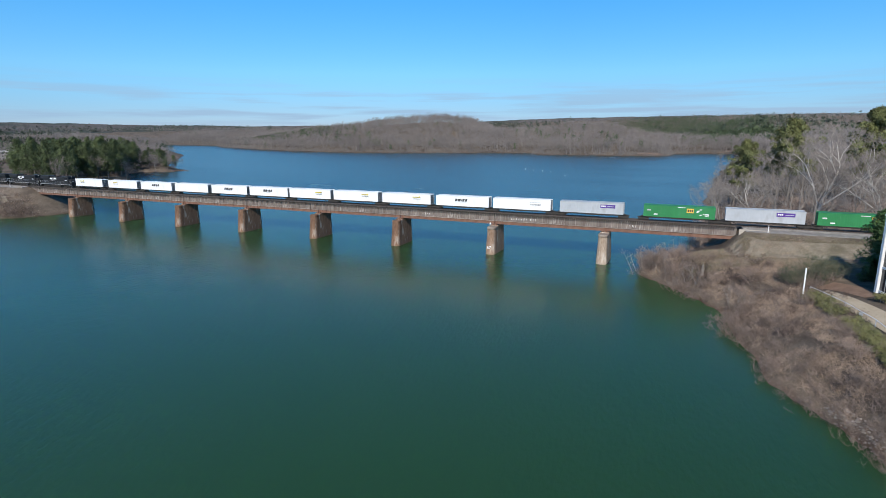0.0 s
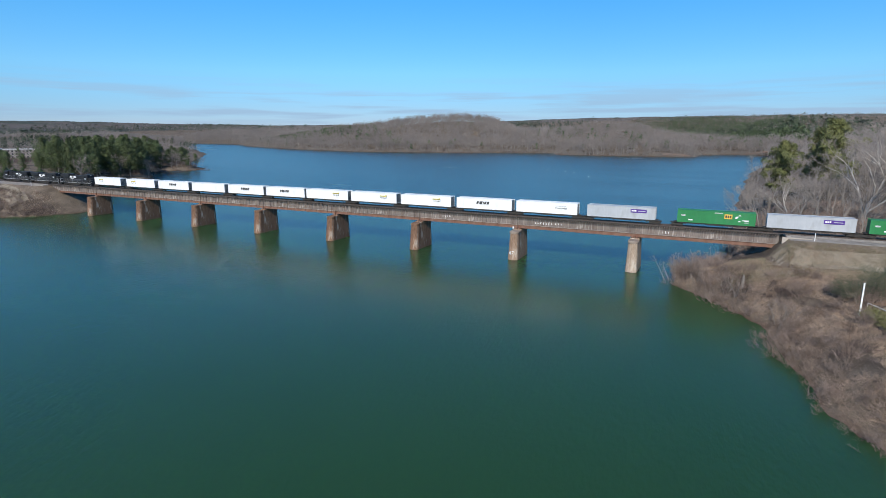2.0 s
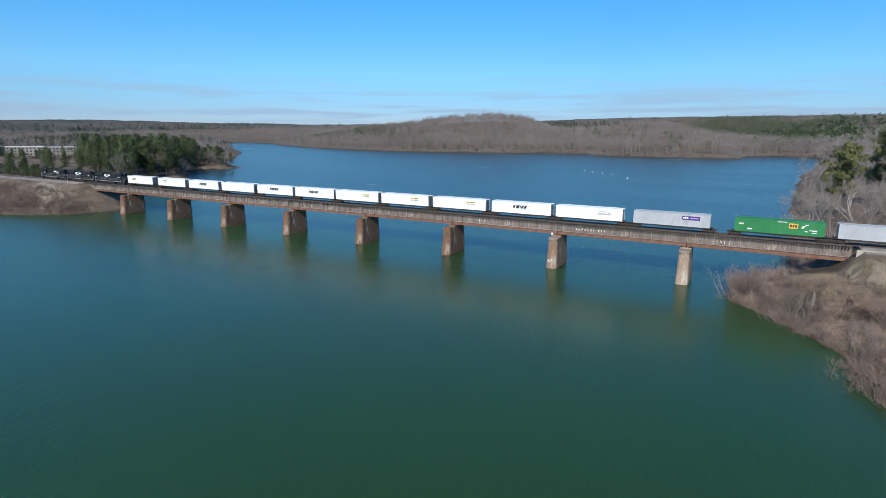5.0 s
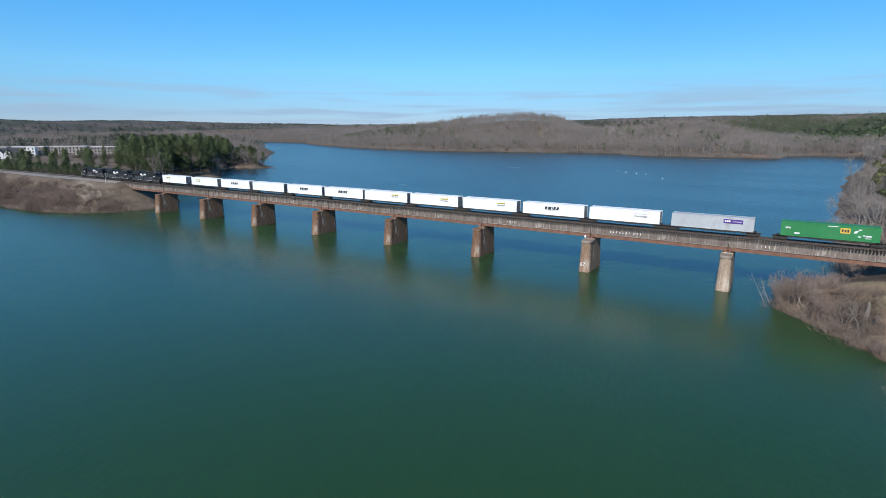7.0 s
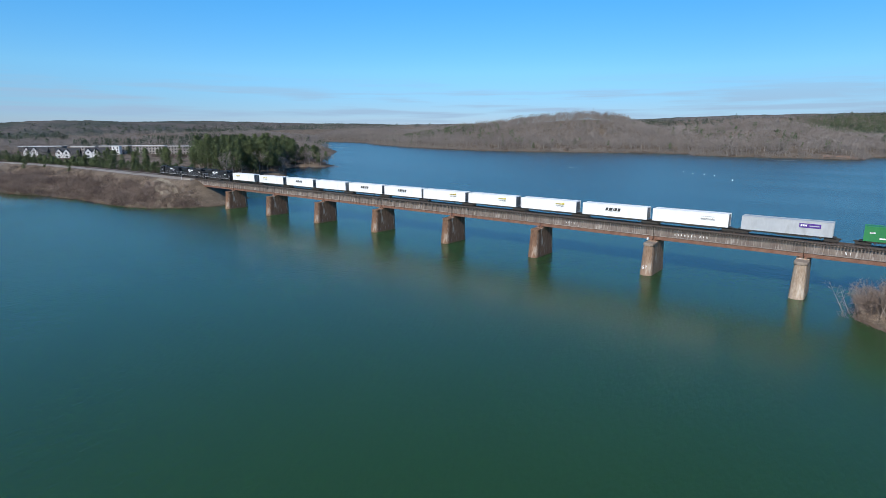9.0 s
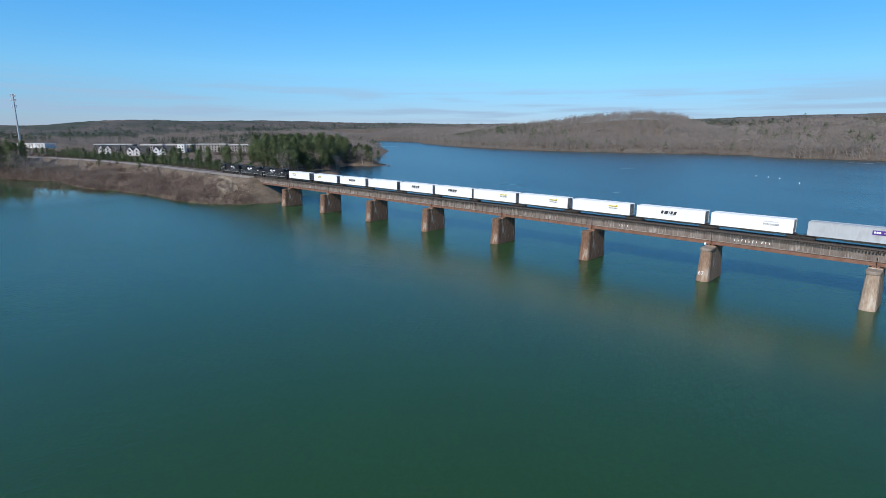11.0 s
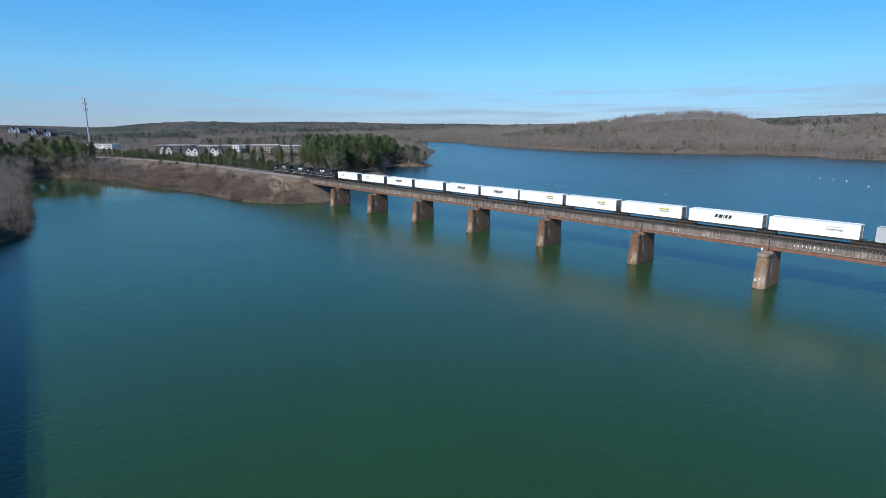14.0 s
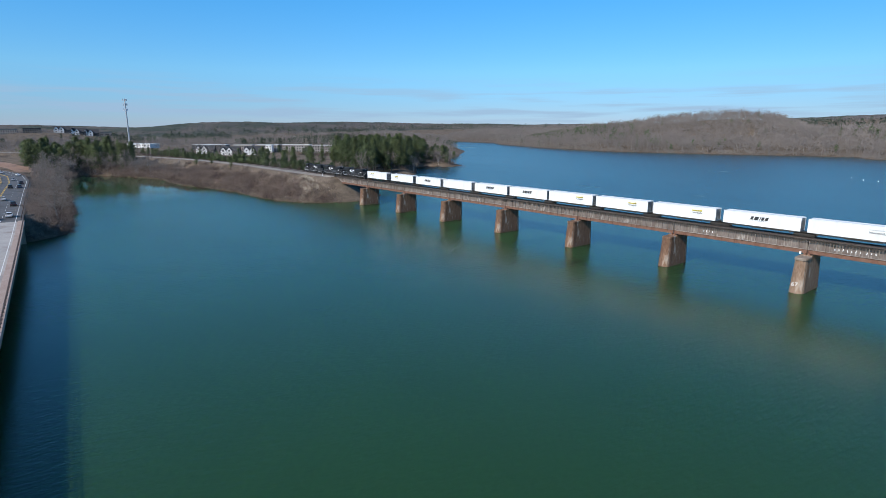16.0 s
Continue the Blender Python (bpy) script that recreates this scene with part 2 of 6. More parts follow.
M_BLACK = surf("black_loco_paint", (0.012, 0.012, 0.013), (0.030, 0.028, 0.027), 0.8, 0.45, 0.05, stain=(0.06, 0.05, 0.045), stain_scale=0.5, stain_cover=0.62)
M_GRIME = surf("grimy_running_gear", (0.020, 0.018, 0.016), (0.055, 0.047, 0.040), 2.0, 0.8, 0.3)
M_WHITE = surf("white_container_paint", (0.80, 0.80, 0.80), (0.86, 0.86, 0.86), 0.3, 0.5, 0.04, stain=(0.74, 0.73, 0.71), stain_scale=0.35, stain_cover=0.62, stretch=(1, 1, 0.4))
M_GREY = surf("grey_container_paint", (0.40, 0.42, 0.44), (0.47, 0.49, 0.51), 0.4, 0.5, 0.05, stain=(0.33, 0.33, 0.33), stain_scale=0.4, stain_cover=0.6, stretch=(1, 1, 0.4))
M_GREEN = surf("green_container_paint", (0.018, 0.18, 0.055), (0.028, 0.235, 0.075), 0.4, 0.5, 0.05, stain=(0.05, 0.20, 0.08), stain_scale=0.5, stain_cover=0.6, stretch=(1, 1, 0.4))
M_PALE_GREEN = surf("faded_green_container_paint", (0.09, 0.33, 0.155), (0.13, 0.40, 0.20), 0.4, 0.6, 0.05, stain=(0.16, 0.38, 0.22), stain_scale=0.5, stretch=(1, 1, 0.4))
M_BLUE = surf("blue_container_paint", (0.065, 0.14, 0.43), (0.10, 0.20, 0.52), 0.4, 0.5, 0.05, stain=(0.15, 0.24, 0.48), stain_scale=0.5, stretch=(1, 1, 0.4))
M_RED = surf("red_door_paint", (0.36, 0.05, 0.06), (0.45, 0.08, 0.08), 0.6, 0.5, 0.05)
M_YELLOW = surf("yellow_sign_film", (0.72, 0.60, 0.04), (0.80, 0.68, 0.07), 1.0, 0.5, 0.0)
M_AMBER = surf("amber_sign_film", (0.70, 0.42, 0.06), (0.78, 0.50, 0.09), 1.0, 0.5, 0.0)
M_PURPLE = surf("purple_sign_film", (0.075, 0.025, 0.22), (0.09, 0.035, 0.26), 1.0, 0.5, 0.0)
M_INK = surf("black_lettering", (0.02, 0.02, 0.022), (0.04, 0.04, 0.042), 1.0, 0.5, 0.0)
M_SIGN = surf("white_lettering", (0.78, 0.78, 0.77), (0.84, 0.84, 0.83), 1.0, 0.5, 0.0)
M_DOOR = surf("dark_container_end", (0.030, 0.045, 0.038), (0.06, 0.08, 0.07), 0.8, 0.6, 0.1)
# the shade on the smooth containers' ends is put into this darker grey
M_ENDGREY = surf("shaded_grey_container_end", (0.10, 0.105, 0.11), (0.17, 0.175, 0.18), 0.8, 0.6, 0.1)
M_BARK = surf("grey_bark", (0.13, 0.11, 0.095), (0.28, 0.25, 0.22), 1.2, 0.9, 0.4, rand=0.2)
M_PALE_BARK = surf("pale_sycamore_bark", (0.36, 0.32, 0.28), (0.56, 0.52, 0.47), 0.8, 0.85, 0.3, rand=0.15)
M_TWIG = surf("bare_twigs", (0.19, 0.16, 0.14), (0.33, 0.285, 0.25), 0.6, 0.95, 0.0, rand=0.18, island=0.25)
M_FARWOOD = surf("bare_woodland_twigs", (0.165, 0.142, 0.128), (0.275, 0.243, 0.222), 0.02, 0.95, 0.0, island=0.12, world_space=True)
M_FARTRUNK = surf("woodland_trunks", (0.22, 0.195, 0.175), (0.38, 0.345, 0.31), 0.05, 0.95, 0.0, island=0.25, world_space=True)
M_NEEDLE = surf("pine_needles", (0.056, 0.088, 0.034), (0.120, 0.154, 0.058), 0.35, 0.7, 0.0, rand=0.22, island=0.35)
M_YNEEDLE = surf("sunlit_yellowish_pine_needles", (0.105, 0.122, 0.042), (0.195, 0.200, 0.072), 0.35, 0.7, 0.0, rand=0.15, island=0.35)
M_CEDAR = surf("dark_evergreen_foliage", (0.045, 0.10, 0.030), (0.11, 0.19, 0.055), 0.8, 0.7, 0.0, rand=0.15, island=0.4)
M_FARPINE = surf("far_pine_needles", (0.062, 0.092, 0.044), (0.112, 0.150, 0.068), 0.03, 0.8, 0.0, island=0.28, world_space=True)
M_DARKBRUSH = surf("dark_brush_stems", (0.065, 0.045, 0.038), (0.15, 0.105, 0.085), 0.5, 0.95, 0.0, island=0.35)
M_RIDGEPINE = surf("ridge_pine_needles", (0.040, 0.062, 0.040), (0.072, 0.098, 0.060), 0.02, 0.9, 0.0, island=0.22, world_space=True)
M_DARKSIDING = surf("dark_grey_siding", (0.075, 0.072, 0.070), (0.12, 0.115, 0.11), 0.5, 0.8, 0.1)
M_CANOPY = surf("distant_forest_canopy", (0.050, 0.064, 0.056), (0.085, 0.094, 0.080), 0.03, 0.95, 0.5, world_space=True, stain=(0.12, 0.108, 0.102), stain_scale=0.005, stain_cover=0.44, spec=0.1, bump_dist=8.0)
M_BRUSH = surf("bare_brush_stems", (0.18, 0.130, 0.105), (0.325, 0.250, 0.206), 0.8, 0.95, 0.0, rand=0.25, island=0.25)
M_HAY = surf("dead_grass_blades", (0.29, 0.205, 0.150), (0.52, 0.395, 0.30), 0.4, 0.95, 0.0, island=0.35, world_space=True)
M_SHRUB = surf("grey_green_shrub_leaves", (0.070, 0.080, 0.048), (0.145, 0.150, 0.090), 0.8, 0.8, 0.0, island=0.35)
M_OLIVE = surf("olive_winter_grass", (0.16, 0.14, 0.085), (0.30, 0.265, 0.175), 0.3, 0.95, 0.0, island=0.3, world_space=True)
M_HEDGE = surf("clipped_hedge_leaves", (0.13, 0.135, 0.050), (0.27, 0.255, 0.105), 0.8, 0.8, 0.0, rand=0.1, island=0.35)
M_ROCK = surf("pale_riprap_stone", (0.24, 0.20, 0.165), (0.42, 0.37, 0.32), 1.5, 0.9, 0.5, rand=0.3)
M_ASPHALT = surf("worn_asphalt", (0.075, 0.075, 0.078), (0.13, 0.13, 0.132), 0.4, 0.9, 0.3, world_space=True, stain=(0.06, 0.06, 0.062), stain_scale=0.1)
M_CONCRETE = surf("road_deck_concrete", (0.34, 0.31, 0.29), (0.47, 0.44, 0.41), 0.4, 0.9, 0.2, world_space=True, stain=(0.30, 0.26, 0.24), stain_scale=0.15)
M_KERB = surf("rusty_kerb_concrete", (0.34, 0.24, 0.20), (0.46, 0.36, 0.31), 0.6, 0.9, 0.3, world_space=True)
M_GALV = surf("galvanised_steel", (0.42, 0.43, 0.44), (0.58, 0.59, 0.60), 1.0, 0.45, 0.05, metal=0.6)
M_OLDSTEEL = surf("brown_railing_steel", (0.09, 0.06, 0.05), (0.17, 0.12, 0.10), 1.0, 0.8, 0.2)
M_PAINT_W = surf("white_road_paint", (0.66, 0.66, 0.64), (0.78, 0.78, 0.76), 1.5, 0.8, 0.0)
M_PAINT_Y = surf("yellow_road_paint", (0.60, 0.36, 0.05), (0.70, 0.44, 0.08), 1.5, 0.8, 0.0)
M_PATH = surf("sandy_path", (0.42, 0.33, 0.22), (0.55, 0.45, 0.32), 0.5, 0.95, 0.3, world_space=True)
M_MULCH = surf("brown_mulch_bed", (0.17, 0.10, 0.065), (0.28, 0.18, 0.12), 1.0, 0.95, 0.5, world_space=True)
M_HOUSE_W = surf("white_siding", (0.70, 0.69, 0.67), (0.80, 0.79, 0.77), 0.4, 0.7, 0.1)
M_BRICK = surf("tan_brick_wall", (0.25, 0.225, 0.205), (0.36, 0.33, 0.305), 0.6, 0.9, 0.1, rand=0.12)
M_ROOF = surf("dark_shingles", (0.035, 0.036, 0.04), (0.075, 0.075, 0.08), 0.8, 0.9, 0.2)
M_ROOF_W = surf("white_flat_roof", (0.62, 0.62, 0.61), (0.76, 0.76, 0.75), 0.2, 0.7, 0.05)
M_GLASS = surf("dark_window_glass", (0.02, 0.024, 0.03), (0.04, 0.046, 0.055), 0.5, 0.08, 0.0)
M_CLAY = surf("bare_red_clay", (0.25, 0.145, 0.10), (0.38, 0.24, 0.17), 0.2, 0.95, 0.6, world_space=True, stain=(0.17, 0.12, 0.09), stain_scale=0.12)
# the blue of distance haze is put into the mountain colour
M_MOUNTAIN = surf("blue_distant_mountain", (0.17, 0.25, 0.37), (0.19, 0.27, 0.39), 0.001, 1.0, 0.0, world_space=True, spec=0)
M_TYRE = surf("tyre_rubber", (0.015, 0.015, 0.015), (0.03, 0.03, 0.03), 2.0, 0.9, 0.1)


def car_paint(name, c):
    return surf(name, c, tuple(min(1, v * 1.12) for v in c), 0.6, 0.3, 0.0)


# ---- building helpers ----
def part(name, source, material, parent=None, label=""):
    """Links a bmesh or a mesh as one object under a thing or a part."""
    if isinstance(source, bmesh.types.BMesh):
        me = bpy.data.meshes.new(name)
        source.to_mesh(me)
        source.free()
    else:
        me = source
    if material and not me.materials:
        me.materials.append(material)
    ob = new(name, me)
    ob.parent = parent
    return tagged(ob, label)


def thing(name, label, category, group="", at=None, kind=""):
    ob = tagged(new(name), label, category, group, kind)
    if at is not None:
        ob.matrix_basis = at
    return ob


def tris(name, v, f, normals=None):
    """A mesh from arrays of corners and triangles; normals, one a corner, round off the shading of foliage."""
    me = bpy.data.meshes.new(name)
    v, f = np.asarray(v, np.float32), np.asarray(f, np.int32)
    if normals is not None:
        face = np.cross(v[f[:, 1]] - v[f[:, 0]], v[f[:, 2]] - v[f[:, 0]])
        away = (face * normals[f[:, 0]]).sum(1) < 0
        f = np.where(away[:, None], f[:, ::-1], f)
    me.vertices.add(len(v))
    me.vertices.foreach_set("co", v.ravel())
    me.loops.add(f.size)
    me.loops.foreach_set("vertex_index", f.ravel())
    me.polygons.add(len(f))
    me.polygons.foreach_set("loop_start", np.arange(0, f.size, 3, dtype=np.int32))
    me.polygons.foreach_set("use_smooth", np.zeros(len(f), bool))
    me.update(calc_edges=True)
    if normals is not None:
        me.polygons.foreach_set("use_smooth", np.ones(len(f), bool))
        me.normals_split_custom_set_from_vertices(np.asarray(normals, np.float32))
    return me


def box(bm, cx, cy, cz, sx, sy, sz, turn=None):
    m = Matrix.Translation((cx, cy, cz)) @ (turn or Matrix()) @ Matrix.Diagonal((sx, sy, sz, 1))
    return bmesh.ops.create_cube(bm, size=1, matrix=m)["verts"]


def block(cx, cy, cz, sx, sy, sz, bevel=0.0, turn=None):
    bm = bmesh.new()
    box(bm, cx, cy, cz, sx, sy, sz, turn)
    if bevel:
        bmesh.ops.bevel(bm, geom=bm.edges[:], offset=bevel, segments=2, affect="EDGES")
    return bm


def rod(bm, a, b, r, sides=6, r2=None):
    a, b = Vector(a), Vector(b)
    d = b - a
    m = Matrix.Translation((a + b) / 2) @ d.to_track_quat("Z", "Y").to_matrix().to_4x4()
    bmesh.ops.create_cone(bm, cap_ends=True, segments=sides, radius1=r, radius2=r if r2 is None else r2, depth=d.length, matrix=m)


def prism(bm, outline, z0, z1):
    """Extrudes a flat outline of (x, y) from z0 to z1."""
    lo = [bm.verts.new((x, y, z0)) for x, y in outline]
    hi = [bm.verts.new((x, y, z1)) for x, y in outline]
    k = len(lo)
    for i in range(k):
        bm.faces.new((lo[i], lo[(i + 1) % k], hi[(i + 1) % k], hi[i]))
    bm.faces.new(hi)
    bm.faces.new(lo[::-1])


def loft(bm, rings):
    """Skins closed rings of equal count, capped at both ends."""
    rows = [[bm.verts.new(p) for p in ring] for ring in rings]
    k = len(rows[0])
    for a, b in zip(rows, rows[1:]):
        for i in range(k):
            bm.faces.new((a[i], a[(i + 1) % k], b[(i + 1) % k], b[i]))
    bm.faces.new(rows[-1])
    bm.faces.new(rows[0][::-1])


def side_profile(bm, pts, y0, y1):
    """Extrudes a profile of (x, z) across, from y0 to y1."""
    lo = [bm.verts.new((x, y0, z)) for x, z in pts]
    hi = [bm.verts.new((x, y1, z)) for x, z in pts]
    k = len(pts)
    for i in range(k):
        bm.faces.new((lo[i], lo[(i + 1) % k], hi[(i + 1) % k], hi[i]))
    bm.faces.new(lo[::-1])
    bm.faces.new(hi)
    bmesh.ops.recalc_face_normals(bm, faces=bm.faces[:])


def words(text, size, material):
    """Lettering as a flat mesh, facing -y, centred."""
    cu = bpy.data.curves.new("lettering", "FONT")
    cu.body, cu.size, cu.align_x, cu.align_y, cu.extrude = text, size, "CENTER", "CENTER", 0.006
    ob = bpy.data.objects.new("lettering", cu)
    scene.collection.objects.link(ob)
    me = bpy.data.meshes.new_from_object(ob.evaluated_get(bpy.context.evaluated_depsgraph_get()))
    bpy.data.objects.remove(ob)
    me.transform(Matrix.Rotation(radians(90), 4, "X"))
    me.materials.clear()
    me.materials.append(material)
    return me


# ---- the lie of the land ----
EAST_SHORE = [(330, 760), (318, 600), (308, 504), (290, 400), (280, 296), (270, 166), (267, 90), (264, 34), (257, 12), (251.6, -8), (261.3, -19.6), (268.4, -31.1), (268.9, -46.1), (271.1, -60.7), (274.1, -64.7), (277.3, -68.4), (280, -72.2), (281.9, -76.9),
              (283.5, -84), (286, -100), (288, -150), (300, -400), (340, -1200)]
WEST_SHORE = [(-60, -1200), (0, -400), (26, -160), (28, -126), (20, -113), (9, -110), (-40, -106), (-120, -102), (-205, -96), (-246, -84), (-232, -64), (-195, -51),
              (-175, -41), (-123.6, -43.7), (-92.3, -31.9), (-62, -29), (-28, -26.7), (-9.1, -25.1), (5.3, -20.8), (14.8, -11), (17.2, -0.3), (19, 9), (4, 25), (-30, 42), (-70, 62),
              (-92, 80), (-104, 105), (-98, 122), (-118, 140), (-165, 170), (-178, 192), (-158, 206), (-162, 226), (-205, 247), (-280, 310), (-450, 480), (-700, 660), (-960, 840)]
FAR_SHORE = [(-1250, 1000), (-1180, 1060), (-932, 1010), (-785, 892), (-565, 767), (-420, 705), (-300, 677), (-180, 687), (-54, 728), (30, 750), (44, 700), (60, 690),
             (175, 686), (236, 688), (240, 770), (290, 815), (325, 800)]
LAKE = np.array(EAST_SHORE + WEST_SHORE + FAR_SHORE, float)
TRACK_W = np.array([(-900, -420), (-620, -190), (-470, -90), (-370, -44), (-290, -17), (-220, -3), (-150, 3.2), (-90, 4.25), (-0.5, 4.25)], float)
TRACK_E = np.array([(273, 4.25), (700, 4.25), (1200, 40)], float)
ROAD = np.array([(520, -162), (300, -149.5), (163, -142.3), (72, -137.6), (-58, -131.5), (-115, -128.5), (-168, -129), (-215, -136), (-280, -158), (-360, -205), (-520, -330)], float)


def line_distance(x, y, line, closed=False):
    best = np.full(np.shape(x), 1e18)
    ends = np.vstack([line, line[:1]]) if closed else line
    for (ax, ay), (bx, by) in zip(ends, ends[1:]):
        dx, dy = bx - ax, by - ay
        t = np.clip(((x - ax) * dx + (y - ay) * dy) / (dx * dx + dy * dy), 0, 1)
        best = np.minimum(best, (x - ax - t * dx) ** 2 + (y - ay - t * dy) ** 2)
    return np.sqrt(best)


def wobble(x, y):
    return (1.3 * np.sin(x * 0.11 + 1.7 * np.sin(y * 0.07)) + 1.0 * np.sin(y * 0.17 + 2 * np.sin(x * 0.05)) + 0.6 * np.sin(x * 0.41 + y * 0.33)) * 0.7


def shore_distance(x, y):
    """Metres from the waterline, positive on land."""
    inside = np.zeros(np.shape(x), bool)
    ends = np.vstack([LAKE, LAKE[:1]])
    for (ax, ay), (bx, by) in zip(ends, ends[1:]):
        cross = (ay > y) != (by > y)
        with np.errstate(divide="ignore", invalid="ignore"):
            inside ^= cross & (x < (bx - ax) * (y - ay) / (by - ay if by != ay else 1e-9) + ax)
    d = line_distance(x, y, LAKE, True)
    return np.where(inside, -d, d) + wobble(x, y)


HILLS = [  # centre, reach and rise of each hill
    (-260, 915, 155, 89, 43), (-186, 1050, 70, 137, 31), (83, 848, 137, 85, 40), (-541, 838, 274, 180, 31),
    (467, 1363, 172, 324, 47), (925, 1995, 1151, 423, 74), (-265, 2186, 717, 503, 37), (-1730, 2124, 1182, 849, 49),
    (-2117, 1021, 681, 585, 46), (-2421, -26, 492, 449, 36), (-1824, 480, 249, 262, 28), (-330, -80, 75, 50, 8),
    (-1250, -300, 350, 300, 16), (-1260, -20, 170, 130, 15)]


def hills(x, y):
    h = np.zeros(np.shape(x))
    for cx, cy, sx, sy, a in HILLS:
        h = h + a * np.exp(-((x - cx) / sx) ** 2 - ((y - cy) / sy) ** 2)
    return h


def terrain(x, y):
    x, y = np.asarray(x, float), np.asarray(y, float)
    d = shore_distance(x, y)
    rise = np.clip(d / 160, 0, 1)
    top = 7.2 + 0.5 * wobble(x * 0.3, y * 0.3) + hills(x, y) * rise * rise * (3 - 2 * rise)
    top = np.where((x < 0) & (y > 0) & (y < 600), top - 2.2, top)
    slope = np.where((x > 240) & (y < 60), 0.95, 0.5)
    h = np.where(d > 0, top * (1 - np.exp(-np.maximum(d, 0) * slope / top)), np.maximum(d * 0.35, -5))
    for line in (TRACK_W, TRACK_E):
        dt = line_distance(x, y, line)
        beyond = np.maximum(0, x - 0.5) * 0.35 if line is TRACK_W else np.maximum(0, 272.8 - x) * 1.1
        h = np.maximum(h, 10.75 - np.maximum(0, dt - 6.6) / 1.75 - beyond)
        h = np.where(dt < 6.6, np.minimum(h, 10.75), h)
    dr = line_distance(x, y, ROAD)
    on_land = (x < 45) | (x > 300)
    bank = 6.8 - np.maximum(0, dr - 12) / 1.5 - np.where(x < 150, np.maximum(0, x - 34) / 1.45, 0)
    h = np.where(on_land, np.maximum(h, bank), h)
    h = np.where(on_land & (dr < 14), np.minimum(h, 6.75), h)
    return h


def spaced(*stretches):
    """Grid lines from stretches (start, end, step)."""
    out = [np.arange(a, b, s) for a, b, s in stretches]
    return np.concatenate(out + [[stretches[-1][1]]])


def build_ground():
    gx = spaced((-9000, -3000, 600), (-3000, -1300, 90), (-1300, -330, 12), (-330, -90, 5), (-90, 60, 3.2), (60, 240, 12), (240, 340, 2.2), (340, 700, 16), (700, 3000, 110), (3000, 9000, 600))
    gy = spaced((-6000, -1200, 400), (-1200, -180, 40), (-180, -60, 4), (-60, 40, 2.5), (40, 330, 6), (330, 650, 20), (650, 1150, 6), (1150, 3200, 60), (3200, 9000, 500))
    X, Y = np.meshgrid(gx, gy)
    Z = terrain(X, Y)
    v = np.stack([X, Y, Z], -1).reshape(-1, 3)
    w = len(gx)
    i = (np.arange(len(gy) - 1)[:, None] * w + np.arange(w - 1)[None]).ravel()
    f = np.concatenate([np.stack([i, i + 1, i + w + 1], -1), np.stack([i, i + w + 1, i + w], -1)])
    me = tris("ground", v, f)
    me.polygons.foreach_set("use_smooth", np.ones(len(f), bool))
    tagged(part("ground", me, M_GROUND), "brown winter ground of dry grass and leaf litter around the lake", "ground", kind="structure")


def build_water():
    bm = bmesh.new()
    vs = [bm.verts.new(p) for p in ((-4000, -3000, 0), (3000, -3000, 0), (3000, 3000, 0), (-4000, 3000, 0))]
    bm.faces.new(vs)
    tagged(part("water", bm, M_WATER), "teal green lake water with light ripples under a blue sky", "water", kind="structure")


build_ground()
build_water()


# ---- railway bridge ----
CY, RAIL_TOP, TIE_TOP = 4.25, 11.33, 11.15
PIER_X = [31.35 + 30 * i for i in range(8)]
SPAN_ENDS = [0.6] + PIER_X + [271.6]


def pier_ring(w, y0, y1, z, nose=1.5, n=7):
    """Plan of a pier: straight flanks and a blunt rounded nose at both ends."""
    ring = []
    for k in range(n):
        a = math.pi * k / (n - 1)
        ring.append((-w * math.cos(a), y0 + nose * (1 - math.sin(a) ** 0.8), z))
    for k in range(n):
        a = math.pi * k / (n - 1)
        ring.append((w * math.cos(a), y1 - nose * (1 - math.sin(a) ** 0.8), z))
    return ring


def build_pier(bridge, material):
    bm = bmesh.new()
    loft(bm, [pier_ring(1.55, -1.75, 9.0, -3.5, 1.2), pier_ring(1.42, -1.45, 8.85, 0.0, 1.2), pier_ring(1.28, -1.10, 8.8, 3.6, 1.2), pier_ring(1.15, -0.8, 8.75, 6.9, 1.2)])
    pier = part("pier", bm, material, bridge, "rust-stained concrete pier with rounded noses")
    bm = bmesh.new()
    o = 0.04 if material is M_PIER else 0.13
    loft(bm, [pier_ring(1.15, -0.8, 3.2, 6.9, 1.1), pier_ring(1.15 + o, -0.8 - o, 3.3, 7.0, 1.1), pier_ring(1.15 + o, -0.8 - o, 3.3, 7.44, 1.1), pier_ring(1.13 + o / 2, -0.76 - o / 2, 3.2, 7.54, 1.1)])
    part("cap_stone", bm, material if material is M_PIER else M_CAP, pier, "weathered concrete cap")
    part("bridge_seat", block(0, 5.6, 7.28, 2.3, 6.2, 0.8, 0.04), pier.data.materials[0], pier)
    for gy in (-1.25, 1.25):
        for gx in (-0.42, 0.42):
            bm = bmesh.new()
            side_profile(bm, [(gx - 0.32, 7.66 if gy > 0 else 7.52), (gx + 0.32, 7.66 if gy > 0 else 7.52), (gx + 0.18, 8.0), (gx - 0.18, 8.0)], CY + gy - 0.22, CY + gy + 0.22)
            part("bearing", bm, M_RUST, pier, "rusty steel bearing")
    return pier


